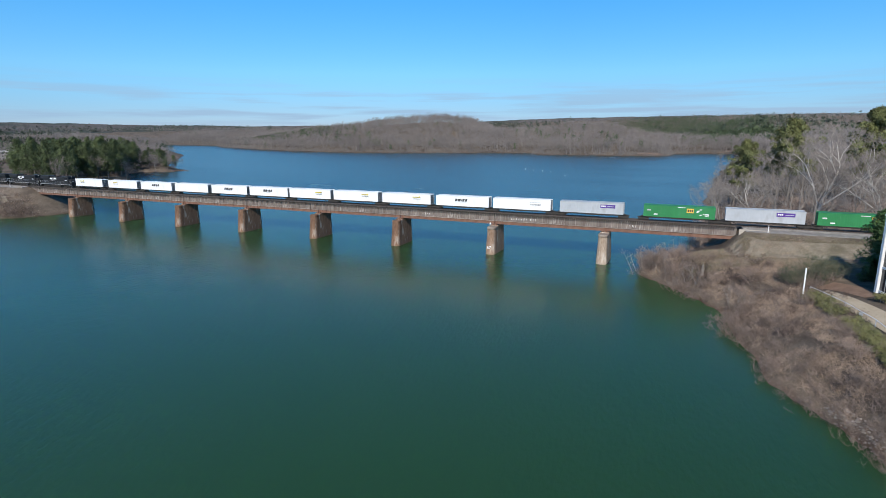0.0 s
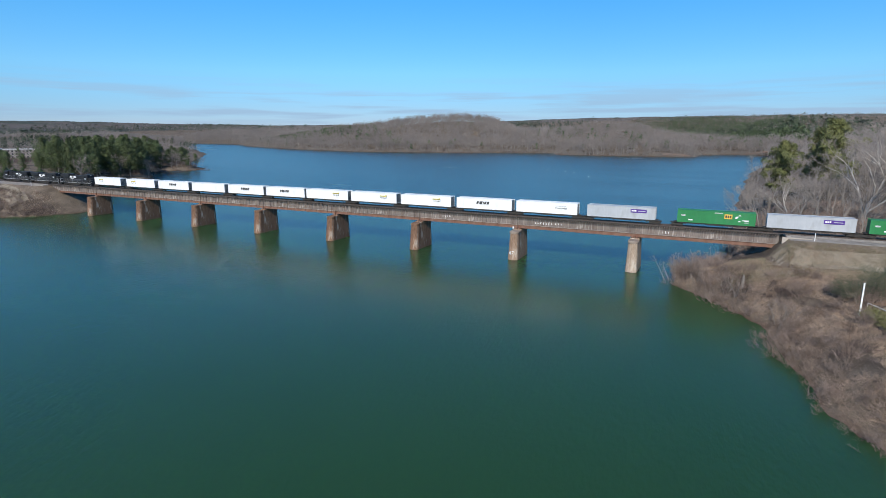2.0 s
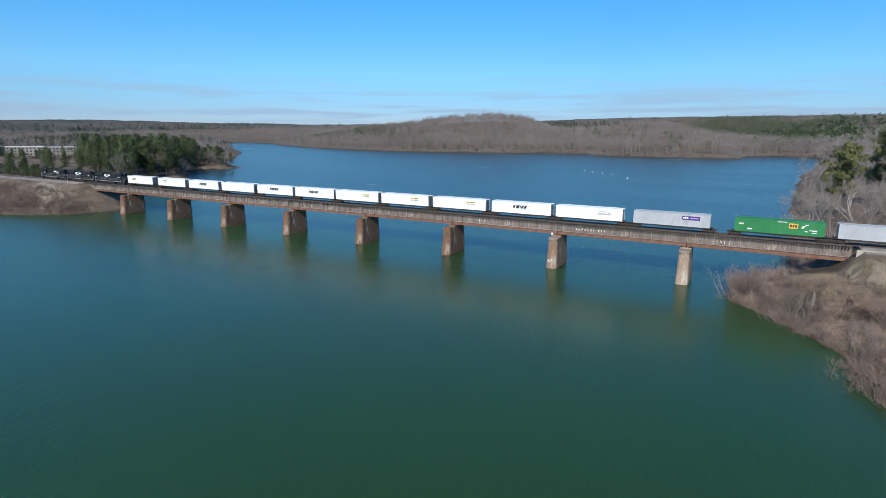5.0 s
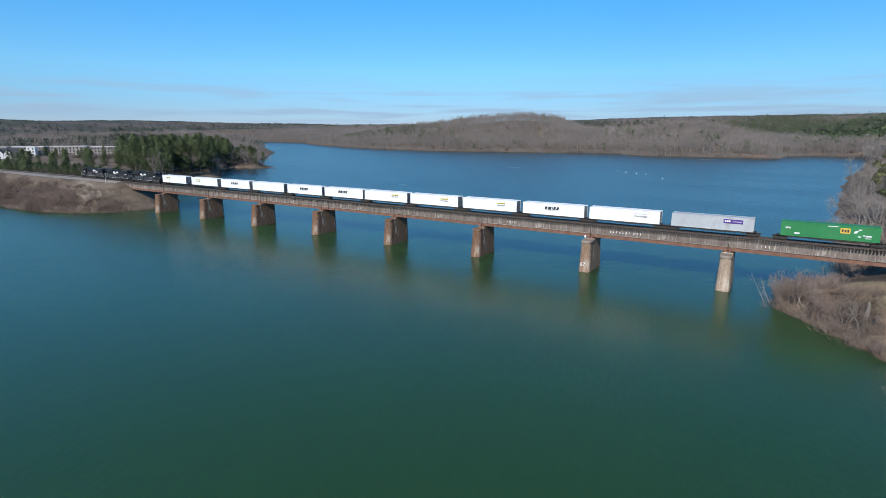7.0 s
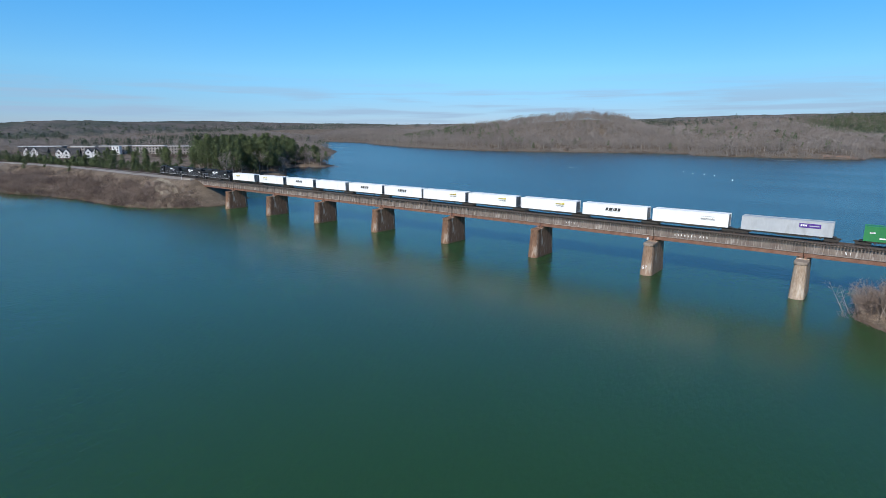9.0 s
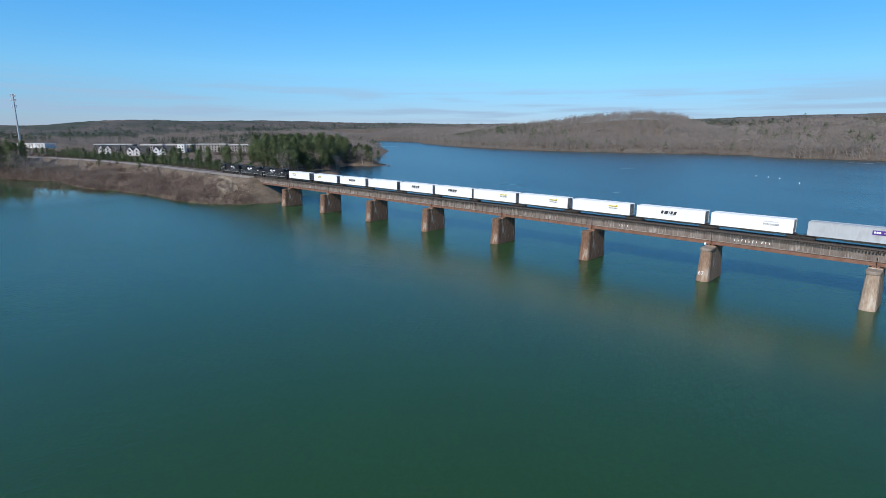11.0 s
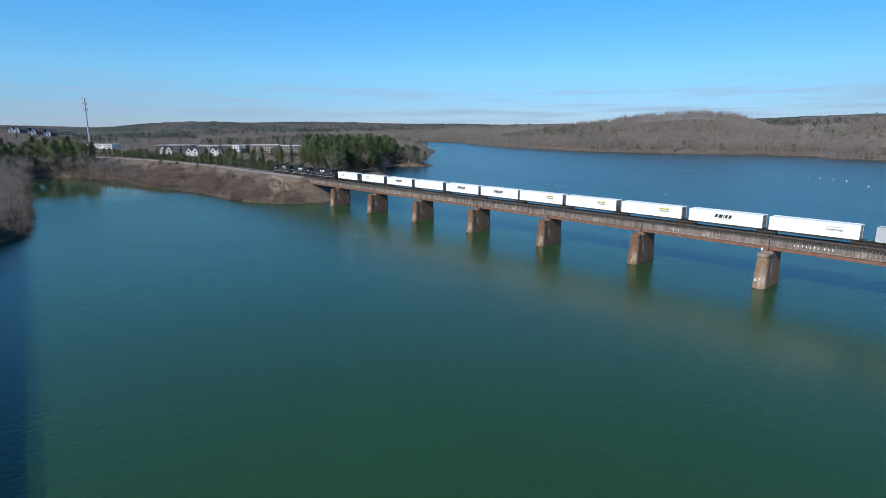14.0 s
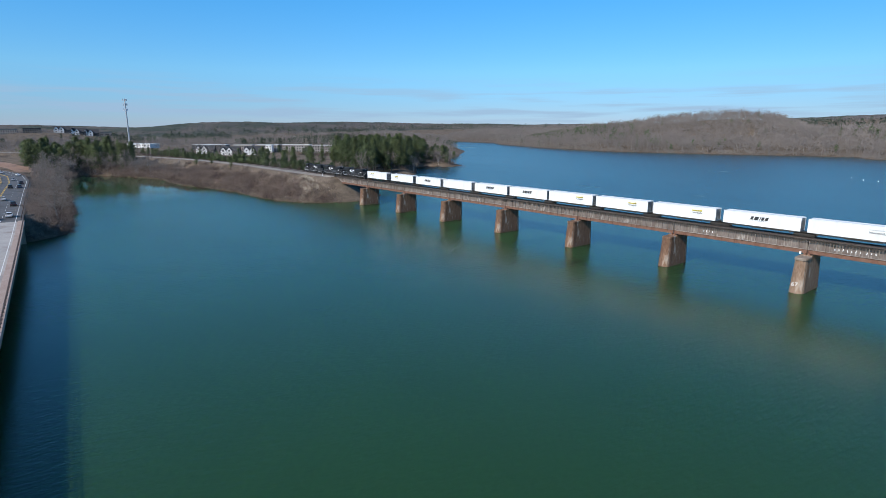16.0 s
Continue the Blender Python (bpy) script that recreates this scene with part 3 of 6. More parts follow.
def girder_mesh(length, y_sign):
    """A riveted plate girder with flanges and stiffeners, its outer side towards y_sign."""
    bm = bmesh.new()
    box(bm, 0, 0, 9.85, length, 0.03, 1.9)
    box(bm, 0, 0, 10.79, length, 0.46, 0.06)
    box(bm, 0, y_sign * 0.035, 10.64, length, 0.05, 0.22)
    low = bmesh.new()
    box(low, 0, 0, 8.47, length, 0.034, 0.84)
    box(low, 0, y_sign * 0.04, 8.2, length, 0.05, 0.26)
    n = round(length / 1.5)
    for k in range(n + 1):
        x = -length / 2 + 0.12 + (length - 0.24) * k / n
        box(low, x, y_sign * 0.095, 8.5, 0.09, 0.13, 0.7)
    return bm, low


def build_bridge():
    bridge = thing("railway_bridge", "long rusty deck girder railway bridge on concrete piers", "bridge")
    firsts = {}
    for k, x in enumerate(PIER_X):
        m = M_PIER if k < 6 else (M_PIER_MID, M_PIER_TAN)[k - 6]
        if m not in firsts:
            firsts[m] = build_pier(bridge, m)
            firsts[m].location.x = x
        else:
            first = firsts[m]
            twin = copy_thing(first, Matrix.Translation((x, 0, 0)))
            twin.parent = bridge
    rb = block(0, -0.105, 9.82, 0.10, 0.17, 1.78)
    rib = bpy.data.meshes.new("stiffener")
    rb.to_mesh(rib)
    rb.free()
    for a, b in zip(SPAN_ENDS, SPAN_ENDS[1:]):
        span = b - a - 0.12
        mid = (a + b) / 2
        for s in (-1, 1):
            bm, low = girder_mesh(span, s)
            g = part("girder", bm, M_GIRDER, bridge, "weathered plate girder with rivet stiffeners")
            g.location = (mid, CY + s * 1.25, 0)
            fl = part("bottom_flange", block(0, 0, 8.03, span, 0.50, 0.06), M_RUST, g, "rusty bottom flange")
            part("lower_plate", low, M_RUST, g, "rusty lower web plate")
            if s < 0:
                n = round(span / 1.5)
                for k in range(n + 1):
                    r = part("stiffener", rib, M_STIFF, g)
                    r.location.x = -span / 2 + 0.12 + (span - 0.24) * k / n
            part("ledge_angle", block(0, s * 0.12, 8.9, span, 0.26, 0.09), M_STIFF, g, "pale ledge along the girder")
        for k in range(7):
            bm = bmesh.new()
            x = a + 1.2 + (span - 2.4) * k / 6
            for p, q in (((x, CY - 1.2, 8.9), (x, CY + 1.2, 10.6)), ((x, CY - 1.2, 10.6), (x, CY + 1.2, 8.9)), ((x, CY - 1.2, 8.3), (x, CY + 1.2, 8.3))):
                rod(bm, p, q, 0.06, 4)
            part("cross_frame", bm, M_RUST, bridge)
    # abutments with stepped wing walls
    for x, s in ((-0.4, -1), (272.6, 1)):
        ab = part("abutment", block(x, CY, 5.6, 2.0, 7.4, 4.7, 0.05), M_ABUT, bridge, "stained concrete abutment")
        part("back_wall", block(x + s * 0.55, CY, 9.45, 0.9, 7.4, 2.98, 0.03), M_ABUT, ab)
        for k in range(2):
            for side in (-1, 1):
                part("wing_wall", block(x + s * (1.7 + 1.4 * k), CY + side * (3.35 - 0.004 * k), 9.5 + 0.3 * k, 1.45, 0.6, 2.8 - 0.62 * k, 0.03), M_ABUT, ab)
    for s, x in ((-1, 0.4), (1, 271.8)):
        for y in (CY - 4.5, CY + 4.1):
            bm = bmesh.new()
            side_profile(bm, [(x + s * 6.2, 11.0), (x, 11.0), (x, 6.6), (x + s * 0.8, 6.6)], y, y + 0.5)
            part("sloping_wing", bm, M_ABUT, bridge, "pale sloping wing wall")
    # running rails and guard rails
    for off, z, h, w in ((-0.755, 11.24, 0.18, 0.075), (0.755, 11.24, 0.18, 0.075), (-0.42, 11.21, 0.12, 0.06), (0.42, 11.21, 0.12, 0.06)):
        bm = bmesh.new()
        box(bm, 136, CY + off, z + h / 2 - 0.02, 274, w, 0.04)
        box(bm, 136, CY + off, z, 274, 0.03, h)
        box(bm, 136, CY + off, z - h / 2 + 0.015, 274, w * 1.8, 0.03)
        part("rail", bm, M_RAIL, bridge)
    for s in (-1, 1):
        part("spacer_timber", block(136, CY + s * 1.75, 11.2, 271, 0.2, 0.12), M_TIE, bridge, "dark tie spacer timber")
    # small white box hung on a girder and paint scrawls on the steel
    part("junction_box", block(210.2, 2.55, 8.05, 0.35, 0.3, 0.55, 0.03), M_SIGN, bridge, "small white box under the girder")
    rnd = random.Random(4)
    for x0, n in ((216.2, 7), (221.6, 3), (189.0, 4), (247.5, 3)):
        for k in range(n):
            bm = block(x0 + k * 0.72, 2.86, 9.7 + rnd.uniform(-0.1, 0.1), 0.16, 0.012, rnd.uniform(0.35, 0.6), 0, Matrix.Rotation(rnd.uniform(-0.4, 0.4), 4, "Y"))
            part("paint_scrawl", bm, M_SIGN, bridge, "faded white scrawled paint")
    for px, size in ((6, 1.25),):
        t = part("painted_number", words("67", size, M_SIGN), None, bridge, "white painted number")
        t.matrix_basis = pose(PIER_X[px] - 0.2, -1.32, 1.9, -6, 0, 0)
    return bridge


BRIDGE = build_bridge()


# ---- train ----
RT = RAIL_TOP


def wheelset(parent, x, y_off=0.755, r=0.46, z=0.0):
    for s in (-1, 1):
        bm = bmesh.new()
        rod(bm, (x, s * y_off - 0.07, z + r), (x, s * y_off + 0.07, z + r), r, 16)
        rod(bm, (x, s * (y_off + 0.05), z + r), (x, s * (y_off + 0.22), z + r), 0.16, 8)
        part("wheel", bm, M_GRIME, parent)


def bogie(parent, x, axles, spread, r):
    bm = bmesh.new()
    L = spread * (axles - 1)
    for s in (-1, 1):
        side_profile(bm, [(-L / 2 - 0.30, r - 0.04), (-L / 2 - 0.30, r + 0.16), (-0.55, r + 0.36), (0.55, r + 0.36), (L / 2 + 0.30, r + 0.16), (L / 2 + 0.30, r - 0.04),
                          (L / 2 - 0.12, r - 0.04), (0.42, r - 0.24), (-0.42, r - 0.24), (-L / 2 + 0.12, r - 0.04)], s * 1.0 - 0.07, s * 1.0 + 0.07)
        for sx in (-0.2, 0.0, 0.2):
            rod(bm, (sx, s * 1.09, r - 0.2), (sx, s * 1.09, r + 0.2), 0.075, 6)
    box(bm, 0, 0, r + 0.1, 0.5, 1.9, 0.3)
    b = part("bogie", bm, M_GRIME, parent, "grimy cast steel bogie")
    b.location.x = x
    for k in range(axles):
        wheelset(b, -L / 2 + spread * k, r=r)
    return b


def build_locomotive():
    """A six-axle road locomotive, cab towards -x, standing on the rails at z = 0, 22.2 m over couplers."""
    lo = thing("locomotive", "black diesel freight locomotive with white side lettering panels", "locomotive", "locomotives heading the train")
    for x in (-6.6, 6.6):
        bogie(lo, x, 3, 1.85, 0.53)
    bm = bmesh.new()
    side_profile(bm, [(-10.4, 1.15), (-10.4, 1.62), (10.4, 1.62), (10.4, 1.15), (9.5, 1.0), (-9.5, 1.0)], -1.5, 1.5)
    part("underframe", bm, M_BLACK, lo)
    bm = bmesh.new()
    side_profile(bm, [(-3.0, 0.35), (-3.4, 1.0), (3.4, 1.0), (3.0, 0.35)], -1.42, 1.42)
    part("fuel_tank", bm, M_GRIME, lo, "dusty black fuel tank")
    bm = block(1.55, 0, 2.95, 14.6, 1.75, 2.65, 0.08)
    for k in range(22):
        for s in (-1, 1):
            box(bm, -5.2 + k * 0.62, s * 0.885, 2.6, 0.5, 0.03, 1.7)
    hood = part("long_hood", bm, M_BLACK, lo, "black long hood with access doors")
    bm = bmesh.new()
    side_profile(bm, [(4.4, 3.5), (3.9, 4.0), (3.9, 4.55), (4.3, 4.68), (9.0, 4.68), (9.5, 4.5), (9.5, 3.9), (9.1, 3.5)], -1.5, 1.5)
    part("radiator_wing", bm, M_BLACK, hood, "flared black radiator housing")
    for k in range(3):
        bm = bmesh.new()
        rod(bm, (5.4 + 1.4 * k, 0, 4.66), (5.4 + 1.4 * k, 0, 4.76), 0.55, 14)
        part("radiator_fan", bm, M_GRIME, hood)
    part("exhaust_stack", block(0.6, 0, 4.45, 1.3, 0.7, 0.45, 0.05), M_GRIME, hood)
    part("blower_housing", block(-3.9, 0, 4.1, 2.6, 2.2, 0.75, 0.15), M_BLACK, hood)
    cab = part("cab", block(-7.2, 0, 3.15, 2.9, 2.95, 2.95, 0.12), M_BLACK, lo, "black wide cab")
    bm = bmesh.new()
    side_profile(bm, [(-10.15, 1.62), (-10.15, 2.95), (-9.85, 3.25), (-8.64, 3.45), (-8.64, 1.62)], -1.2, 1.2)
    part("nose", bm, M_BLACK, lo, "black short hood nose")
    for s in (-1, 1):
        for x in (-7.75, -6.75):
            part("side_window", block(x, s * 1.478, 3.75, 0.75, 0.02, 0.7, 0.0), M_GLASS, cab)
    for y in (-0.75, 0.75):
        part("windscreen", block(-8.655, y, 3.95, 0.02, 1.15, 0.65), M_GLASS, cab)
    part("roof_cap", block(-7.2, 0, 4.7, 2.6, 2.2, 0.16, 0.06), M_BLACK, cab)
    for y in (-0.14, 0.14):
        bm = bmesh.new()
        rod(bm, (-8.66, y, 4.5), (-8.72, y, 4.5), 0.11, 10)
        part("headlight", bm, M_SIGN, cab, "twin headlight lens")
    # side lettering as plain panels: a white block with a slanted dark stroke, and number bars
    for s in (-1, 1):
        y = s * 0.915
        for x0, w in ((0.1, 1.6), (2.9, 1.5)):
            part("lettering_bar", block(x0 + 0.7, y, 3.55, w, 0.012, 0.62), M_SIGN, lo, "white lettering bar")
        bm = bmesh.new()
        side_profile(bm, [(1.66, 3.24), (2.5, 3.86), (2.8, 3.86), (1.96, 3.24)], y - 0.006, y + 0.006)
        part("lettering_bar", bm, M_SIGN, lo, "white slanted lettering bar")
        part("lettering_bar", block(2.7, y, 2.92, 1.9, 0.012, 0.24), M_SIGN, lo)
        part("number_bar", block(-7.0, s * 1.482, 3.02, 1.1, 0.012, 0.3), M_SIGN, cab, "white number bar")
        bm = bmesh.new()
        for k in range(13):
            x = -9.9 + k * 1.65
            rod(bm, (x, s * 1.45, 1.62), (x, s * 1.45, 2.6), 0.022, 4)
        rod(bm, (-9.9, s * 1.45, 2.6), (9.9, s * 1.45, 2.6), 0.022, 4)
        rod(bm, (-9.9, s * 1.45, 2.1), (9.9, s * 1.45, 2.1), 0.015, 4)
        part("handrail", bm, M_GALV, lo, "light grey handrail")
        part("sill_stripe", block(0, s * 1.507, 1.3, 20.4, 0.012, 0.06), M_SIGN, lo, "thin white sill stripe")
        for x in (-10.1, 10.1):
            for z in (0.45, 0.78, 1.11):
                part("step", block(x, s * 1.3, z, 0.45, 0.5, 0.05), M_GALV, lo)
    for s in (-1, 1):
        bm = bmesh.new()
        side_profile(bm, [(s * 10.4, 1.3), (s * 10.62, 1.1), (s * 10.62, 0.25), (s * 10.4, 0.2)], -1.35, 1.35)
        part("pilot", bm, M_BLACK, lo)
        part("coupler", block(s * 10.8, 0, 0.85, 0.75, 0.26, 0.3, 0.04), M_GRIME, lo)
        bm = bmesh.new()
        for y in (-1.3, 1.3):
            rod(bm, (s * 10.45, y, 1.6), (s * 10.45, y, 2.65), 0.025, 4)
        rod(bm, (s * 10.45, -1.3, 2.65), (s * 10.45, -0.4, 2.65), 0.025, 4)
        rod(bm, (s * 10.45, 0.4, 2.65), (s * 10.45, 1.3, 2.65), 0.025, 4)
        part("end_handrail", bm, M_SIGN, lo, "white end handrail")
    return lo


def build_rail_car():
    """A spine car under one container, standing on the rails at z = 0."""
    car = thing("intermodal_rail_car", "brown-black spine rail car under a container", "rail car", "rail cars of the train")
    for x in (-8.0, 8.0):
        bogie(car, x, 2, 1.78, 0.42)
    part("spine_beam", block(0, 0, 0.88, 16.6, 0.7, 0.36, 0.03), M_GRIME, car)
    for x in (-7.4, -2.4, 2.4, 7.4):
        part("cross_bearer", block(x, 0, 1.05, 0.45, 2.5, 0.14, 0.02), M_GRIME, car)
    for x in (-8.1, 8.1):
        part("end_platform", block(x, 0, 1.03, 1.3, 2.2, 0.12, 0.02), M_GRIME, car)
        part("coupler", block(x * 1.1, 0, 0.8, 1.3, 0.25, 0.28, 0.03), M_GRIME, car)
    for x in (-6.2, 6.2):
        part("pedestal", block(x, -1.2, 0.85, 0.35, 0.25, 0.45, 0.02), M_GRIME, car)
    part("side_trough", block(1.6, -1.05, 0.83, 6.4, 0.12, 0.28, 0.01), M_GRIME, car)
    for s in (-1, 1):
        part("side_sill", block(0, s * 1.12, 0.98, 15.2, 0.12, 0.22, 0.01), M_GRIME, car)
    return car


INTERMODAL = words("Intermodal", 0.75, M_INK)
BODIES = {}


def container_body(ribbed):
    """The shell of a 16.15 m container with posts and rails, its sides ribbed or smooth."""
    if ribbed in BODIES:
        return BODIES[ribbed].copy()
    bm = bmesh.new()
    box(bm, 0, 0, 1.45, 16.05, 2.50, 2.80)
    for s in (-1, 1):
        for z in (0.08, 2.83):
            box(bm, 0, s * 1.255, z, 16.15, 0.09, 0.15)
        for x in (-8.03, -6.1, 6.1, 8.03):
            box(bm, x, s * 1.258, 1.45, 0.15, 0.095, 2.9)
        if ribbed:
            for k in range(37):
                x = -7.7 + k * 15.4 / 36
                box(bm, x, s * 1.252, 1.45, 0.17, 0.055, 2.62)
    for k in range(14):
        box(bm, -7.3 + k * 14.6 / 13, 0, 2.862, 0.35, 2.3, 0.03)
    me = bpy.data.meshes.new("container_shell")
    bm.to_mesh(me)
    bm.free()
    BODIES[ribbed] = me
    return me.copy()


def build_container(style, material, label, marks):
    c = thing("container", label, "container", "containers on the train")
    me = container_body(style == "ribbed")
    part("shell", me, material, c)
    end = M_RED if material is M_BLUE else (M_ENDGREY if style == "smooth" else M_DOOR)
    for s in (-1, 1):
        door = part("door", block(8.045, s * 0.6, 1.45, 0.05, 1.15, 2.6, 0.01), end, c, "container end door")
        for y in (0.3, 0.85):
            bm = bmesh.new()
            rod(bm, (8.10, s * y, 0.2), (8.10, s * y, 2.7), 0.025, 6)
            part("locking_bar", bm, M_GALV, door)
    part("front_panel", block(-8.045, 0, 1.45, 0.04, 2.2, 2.5), material, c)

    def bar(x, z, w, h, m, name="lettering_bar", label="", slant=0.0, lift=0.0):
        bm = bmesh.new()
        k = slant * h / 2
        side_profile(bm, [(x - w / 2 - k, z - h / 2), (x + w / 2 - k, z - h / 2), (x + w / 2 + k, z + h / 2), (x - w / 2 + k, z + h / 2)], -1.325 - lift, -1.312 - lift)
        part(name, bm, m, c, label)

    rnd = random.Random(len(marks) * 7 + int(material.name[0:1] > "g"))
    if "yellow" in marks:
        x = -3.9 if "front" in marks else 3.6
        bar(x - 0.1, 1.98, 2.5, 0.30, M_YELLOW, "sign_film", "yellow sign film")
        for k in range(6):
            bar(x - 1.0 + 0.4 * k, 1.98, 0.26, 0.16, M_INK if k % 2 else M_HEDGE, lift=0.014)
        bar(x + 0.9, 2.2, 0.5, 0.16, M_YELLOW, "sign_film")
        t = part("lettering", INTERMODAL, None, c, "black word on the side")
        t.location, t.scale = (x, -1.322, 1.47), (0.72, 1, 0.72)
    if "word" in marks:
        for k in range(7):
            bar(2.6 + 0.42 * k, 2.05, 0.3, 0.13, M_GREY)
        t = part("lettering", INTERMODAL, None, c, "black word on the side")
        t.location, t.scale = (3.9, -1.322, 1.5), (0.9, 1, 0.9)
    if "slant" in marks:
        for k, w in enumerate((0.55, 0.85, 0.2, 0.55, 0.6)):
            bar(-1.75 + (0, 0.95, 1.72, 2.25, 3.05)[k], 1.75, w, 0.74, M_INK, label="black slanted lettering bar", slant=0.35)
        bar(0.1, 1.2, 2.4, 0.07, M_GREY)
    if "purple" in marks:
        bar(4.2, 1.95, 3.7, 0.86, M_PURPLE, "sign_film", "purple sign film")
        for k, w in enumerate((0.32, 0.3, 0.3)):
            bar(2.75 + k * 0.38, 1.98, w, 0.36, M_SIGN, lift=0.014)
        bar(4.95, 1.93, 1.7, 0.16, M_GREY, lift=0.014)
    if "amber" in marks:
        x = 2.6 if "aft" in marks else -1.6
        bar(x, 1.85, 1.6, 1.05, M_AMBER, "sign_film", "amber sign film with a dark border")
        for k in range(3):
            bar(x - 0.45 + 0.45 * k, 1.85, 0.3, 0.55, M_INK, lift=0.014)
        bar(x + 1.7, 1.75, 0.5, 0.5, M_SIGN, label="white diamond mark", slant=0.6)
    if "hexagon" in marks:
        bm = bmesh.new()
        side_profile(bm, [(-2.2 + 0.62 * math.sin(a * math.pi / 3), 1.6 + 0.62 * math.cos(a * math.pi / 3)) for a in range(6)], -1.325, -1.312)
        part("sign_film", bm, M_SIGN, c, "white hexagon mark")
        for z in (1.78, 1.42):
            bar(-0.6, z, 1.3, 0.26, M_SIGN)
        for k in range(26):
            bar(-7.6 + k * 0.6, 0.16, 0.34, 0.09, M_SIGN, "sill_stripe")
    if style == "ribbed":
        for k in range(8):
            bar(rnd.choice((-7.3, -6.8, -5.2, 4.9, 6.3, 7.2, 5.6, -0.4)), rnd.uniform(0.3, 2.5), rnd.choice((0.3, 0.5, 0.9)), rnd.choice((0.12, 0.2, 0.28)), M_SIGN, label="small white marking")
        bar(0.6, 2.55, 1.7, 0.14, M_SIGN)
    return c


W, G = "white smooth-sided container on a spine rail car", "corrugated green container on a rail car"
FLEET = [  # start of each container along the train, its finish and markings
    (0.0, "smooth", M_WHITE, W + ", yellow sign", "yellow front"), (19.8, "smooth", M_WHITE, W + ", yellow sign", "yellow front"),
    (38.2, "smooth", M_WHITE, W + ", black slanted lettering", "slant"), (56.2, "smooth", M_WHITE, W + ", unmarked side", "plain"),
    (74.2, "smooth", M_WHITE, W + ", black slanted lettering", "slant"), (91.6, "smooth", M_WHITE, W + ", black slanted lettering", "slant"),
    (108.6, "smooth", M_WHITE, W + ", yellow sign", "yellow"), (126.0, "smooth", M_WHITE, W + ", yellow sign", "yellow"),
    (143.8, "smooth", M_WHITE, W + ", yellow sign", "yellow"), (161.8, "smooth", M_WHITE, W + ", black slanted lettering", "slant"),
    (179.3, "smooth", M_WHITE, W + ", black word", "word"), (198.0, "smooth", M_GREY, "light grey container with a purple sign on a rail car", "purple"),
    (219.0, "ribbed", M_GREEN, G + ", amber sign", "amber aft"), (237.4, "smooth", M_GREY, "light grey container with a purple sign on a rail car", "purple"),
    (255.9, "ribbed", M_GREEN, G + ", amber sign", "amber aft"), (274.1, "ribbed", M_PALE_GREEN, "faded pale green corrugated container on a rail car", "amber"),
    (294.2, "ribbed", M_GREEN, G + ", amber sign", "amber"), (312.3, "ribbed", M_GREEN, G + ", white hexagon mark", "hexagon"),
    (330.3, "ribbed", M_GREEN, G + ", amber sign", "amber"), (351.1, "ribbed", M_BLUE, "faded blue container with red ends on a rail car", "amber"),
    (369.6, "smooth", M_WHITE, W + ", black word", "word")]


def build_train(start):
    loco = build_locomotive()
    loco.matrix_basis = pose(start - 13.0 - 2 * 22.0, CY, RT)
    for k, turn in ((1, 180), (0, 180)):
        copy_thing(loco, pose(start - 13.0 - k * 22.0, CY, RT, 0, 0, turn))
    car = None
    for offset, style, material, label, marks in FLEET:
        at = Matrix.Translation((start + offset + 8.07, CY, RT))
        if car is None:
            car = build_rail_car()
            car.matrix_basis = at
        else:
            copy_thing(car, at)
        c = build_container(style, material, label, marks.split())
        c.matrix_basis = at @ Matrix.Translation((0, 0, 1.125))


build_train(31.5)


# ---- vegetation ----
def cone_arrays(a, b, r0, r1, sides):
    """Corners and triangles of open tapered sticks from a to b (arrays of points)."""
    a, b = np.atleast_2d(a), np.atleast_2d(b)
    n = len(a)
    r0, r1 = np.broadcast_to(r0, n), np.broadcast_to(r1, n)
    d = b - a
    d = d / np.maximum(np.linalg.norm(d, axis=1, keepdims=True), 1e-6)
    ref = np.where(np.abs(d[:, 2:3]) > 0.9, [[1.0, 0, 0]], [[0, 0, 1.0]])
    u = np.cross(d, ref)
    u /= np.linalg.norm(u, axis=1, keepdims=True)
    w = np.cross(d, u)
    ang = np.arange(sides) * 2 * np.pi / sides
    ring = u[:, None] * np.cos(ang)[None, :, None] + w[:, None] * np.sin(ang)[None, :, None]
    lo, hi = a[:, None] + ring * r0[:, None, None], b[:, None] + ring * r1[:, None, None]
    v = np.concatenate([lo, hi], 1).reshape(-1, 3)
    k = np.arange(sides)
    k2 = (k + 1) % sides
    f = np.concatenate([np.stack([k, k2, k2 + sides], -1), np.stack([k, k2 + sides, k + sides], -1)])
    f = (np.arange(n)[:, None, None] * 2 * sides + f[None]).reshape(-1, 3)
    return v, f


def spike_arrays(a, b, r0, sides=3):
    """Sticks that run out to a point: three triangles each."""
    a, b = np.atleast_2d(a), np.atleast_2d(b)
    n = len(a)
    r0 = np.broadcast_to(r0, n)
    d = b - a
    d = d / np.maximum(np.linalg.norm(d, axis=1, keepdims=True), 1e-6)
    ref = np.where(np.abs(d[:, 2:3]) > 0.9, [[1.0, 0, 0]], [[0, 0, 1.0]])
    u = np.cross(d, ref)
    u /= np.linalg.norm(u, axis=1, keepdims=True)
    w = np.cross(d, u)
    ang = np.arange(sides) * 2 * np.pi / sides
    ring = a[:, None] + (u[:, None] * np.cos(ang)[None, :, None] + w[:, None] * np.sin(ang)[None, :, None]) * r0[:, None, None]
    v = np.concatenate([ring, b[:, None]], 1).reshape(-1, 3)
    k = np.arange(sides)
    f = np.stack([k, (k + 1) % sides, np.full(sides, sides)], -1)
    f = (np.arange(n)[:, None, None] * (sides + 1) + f[None]).reshape(-1, 3)
    return v, f


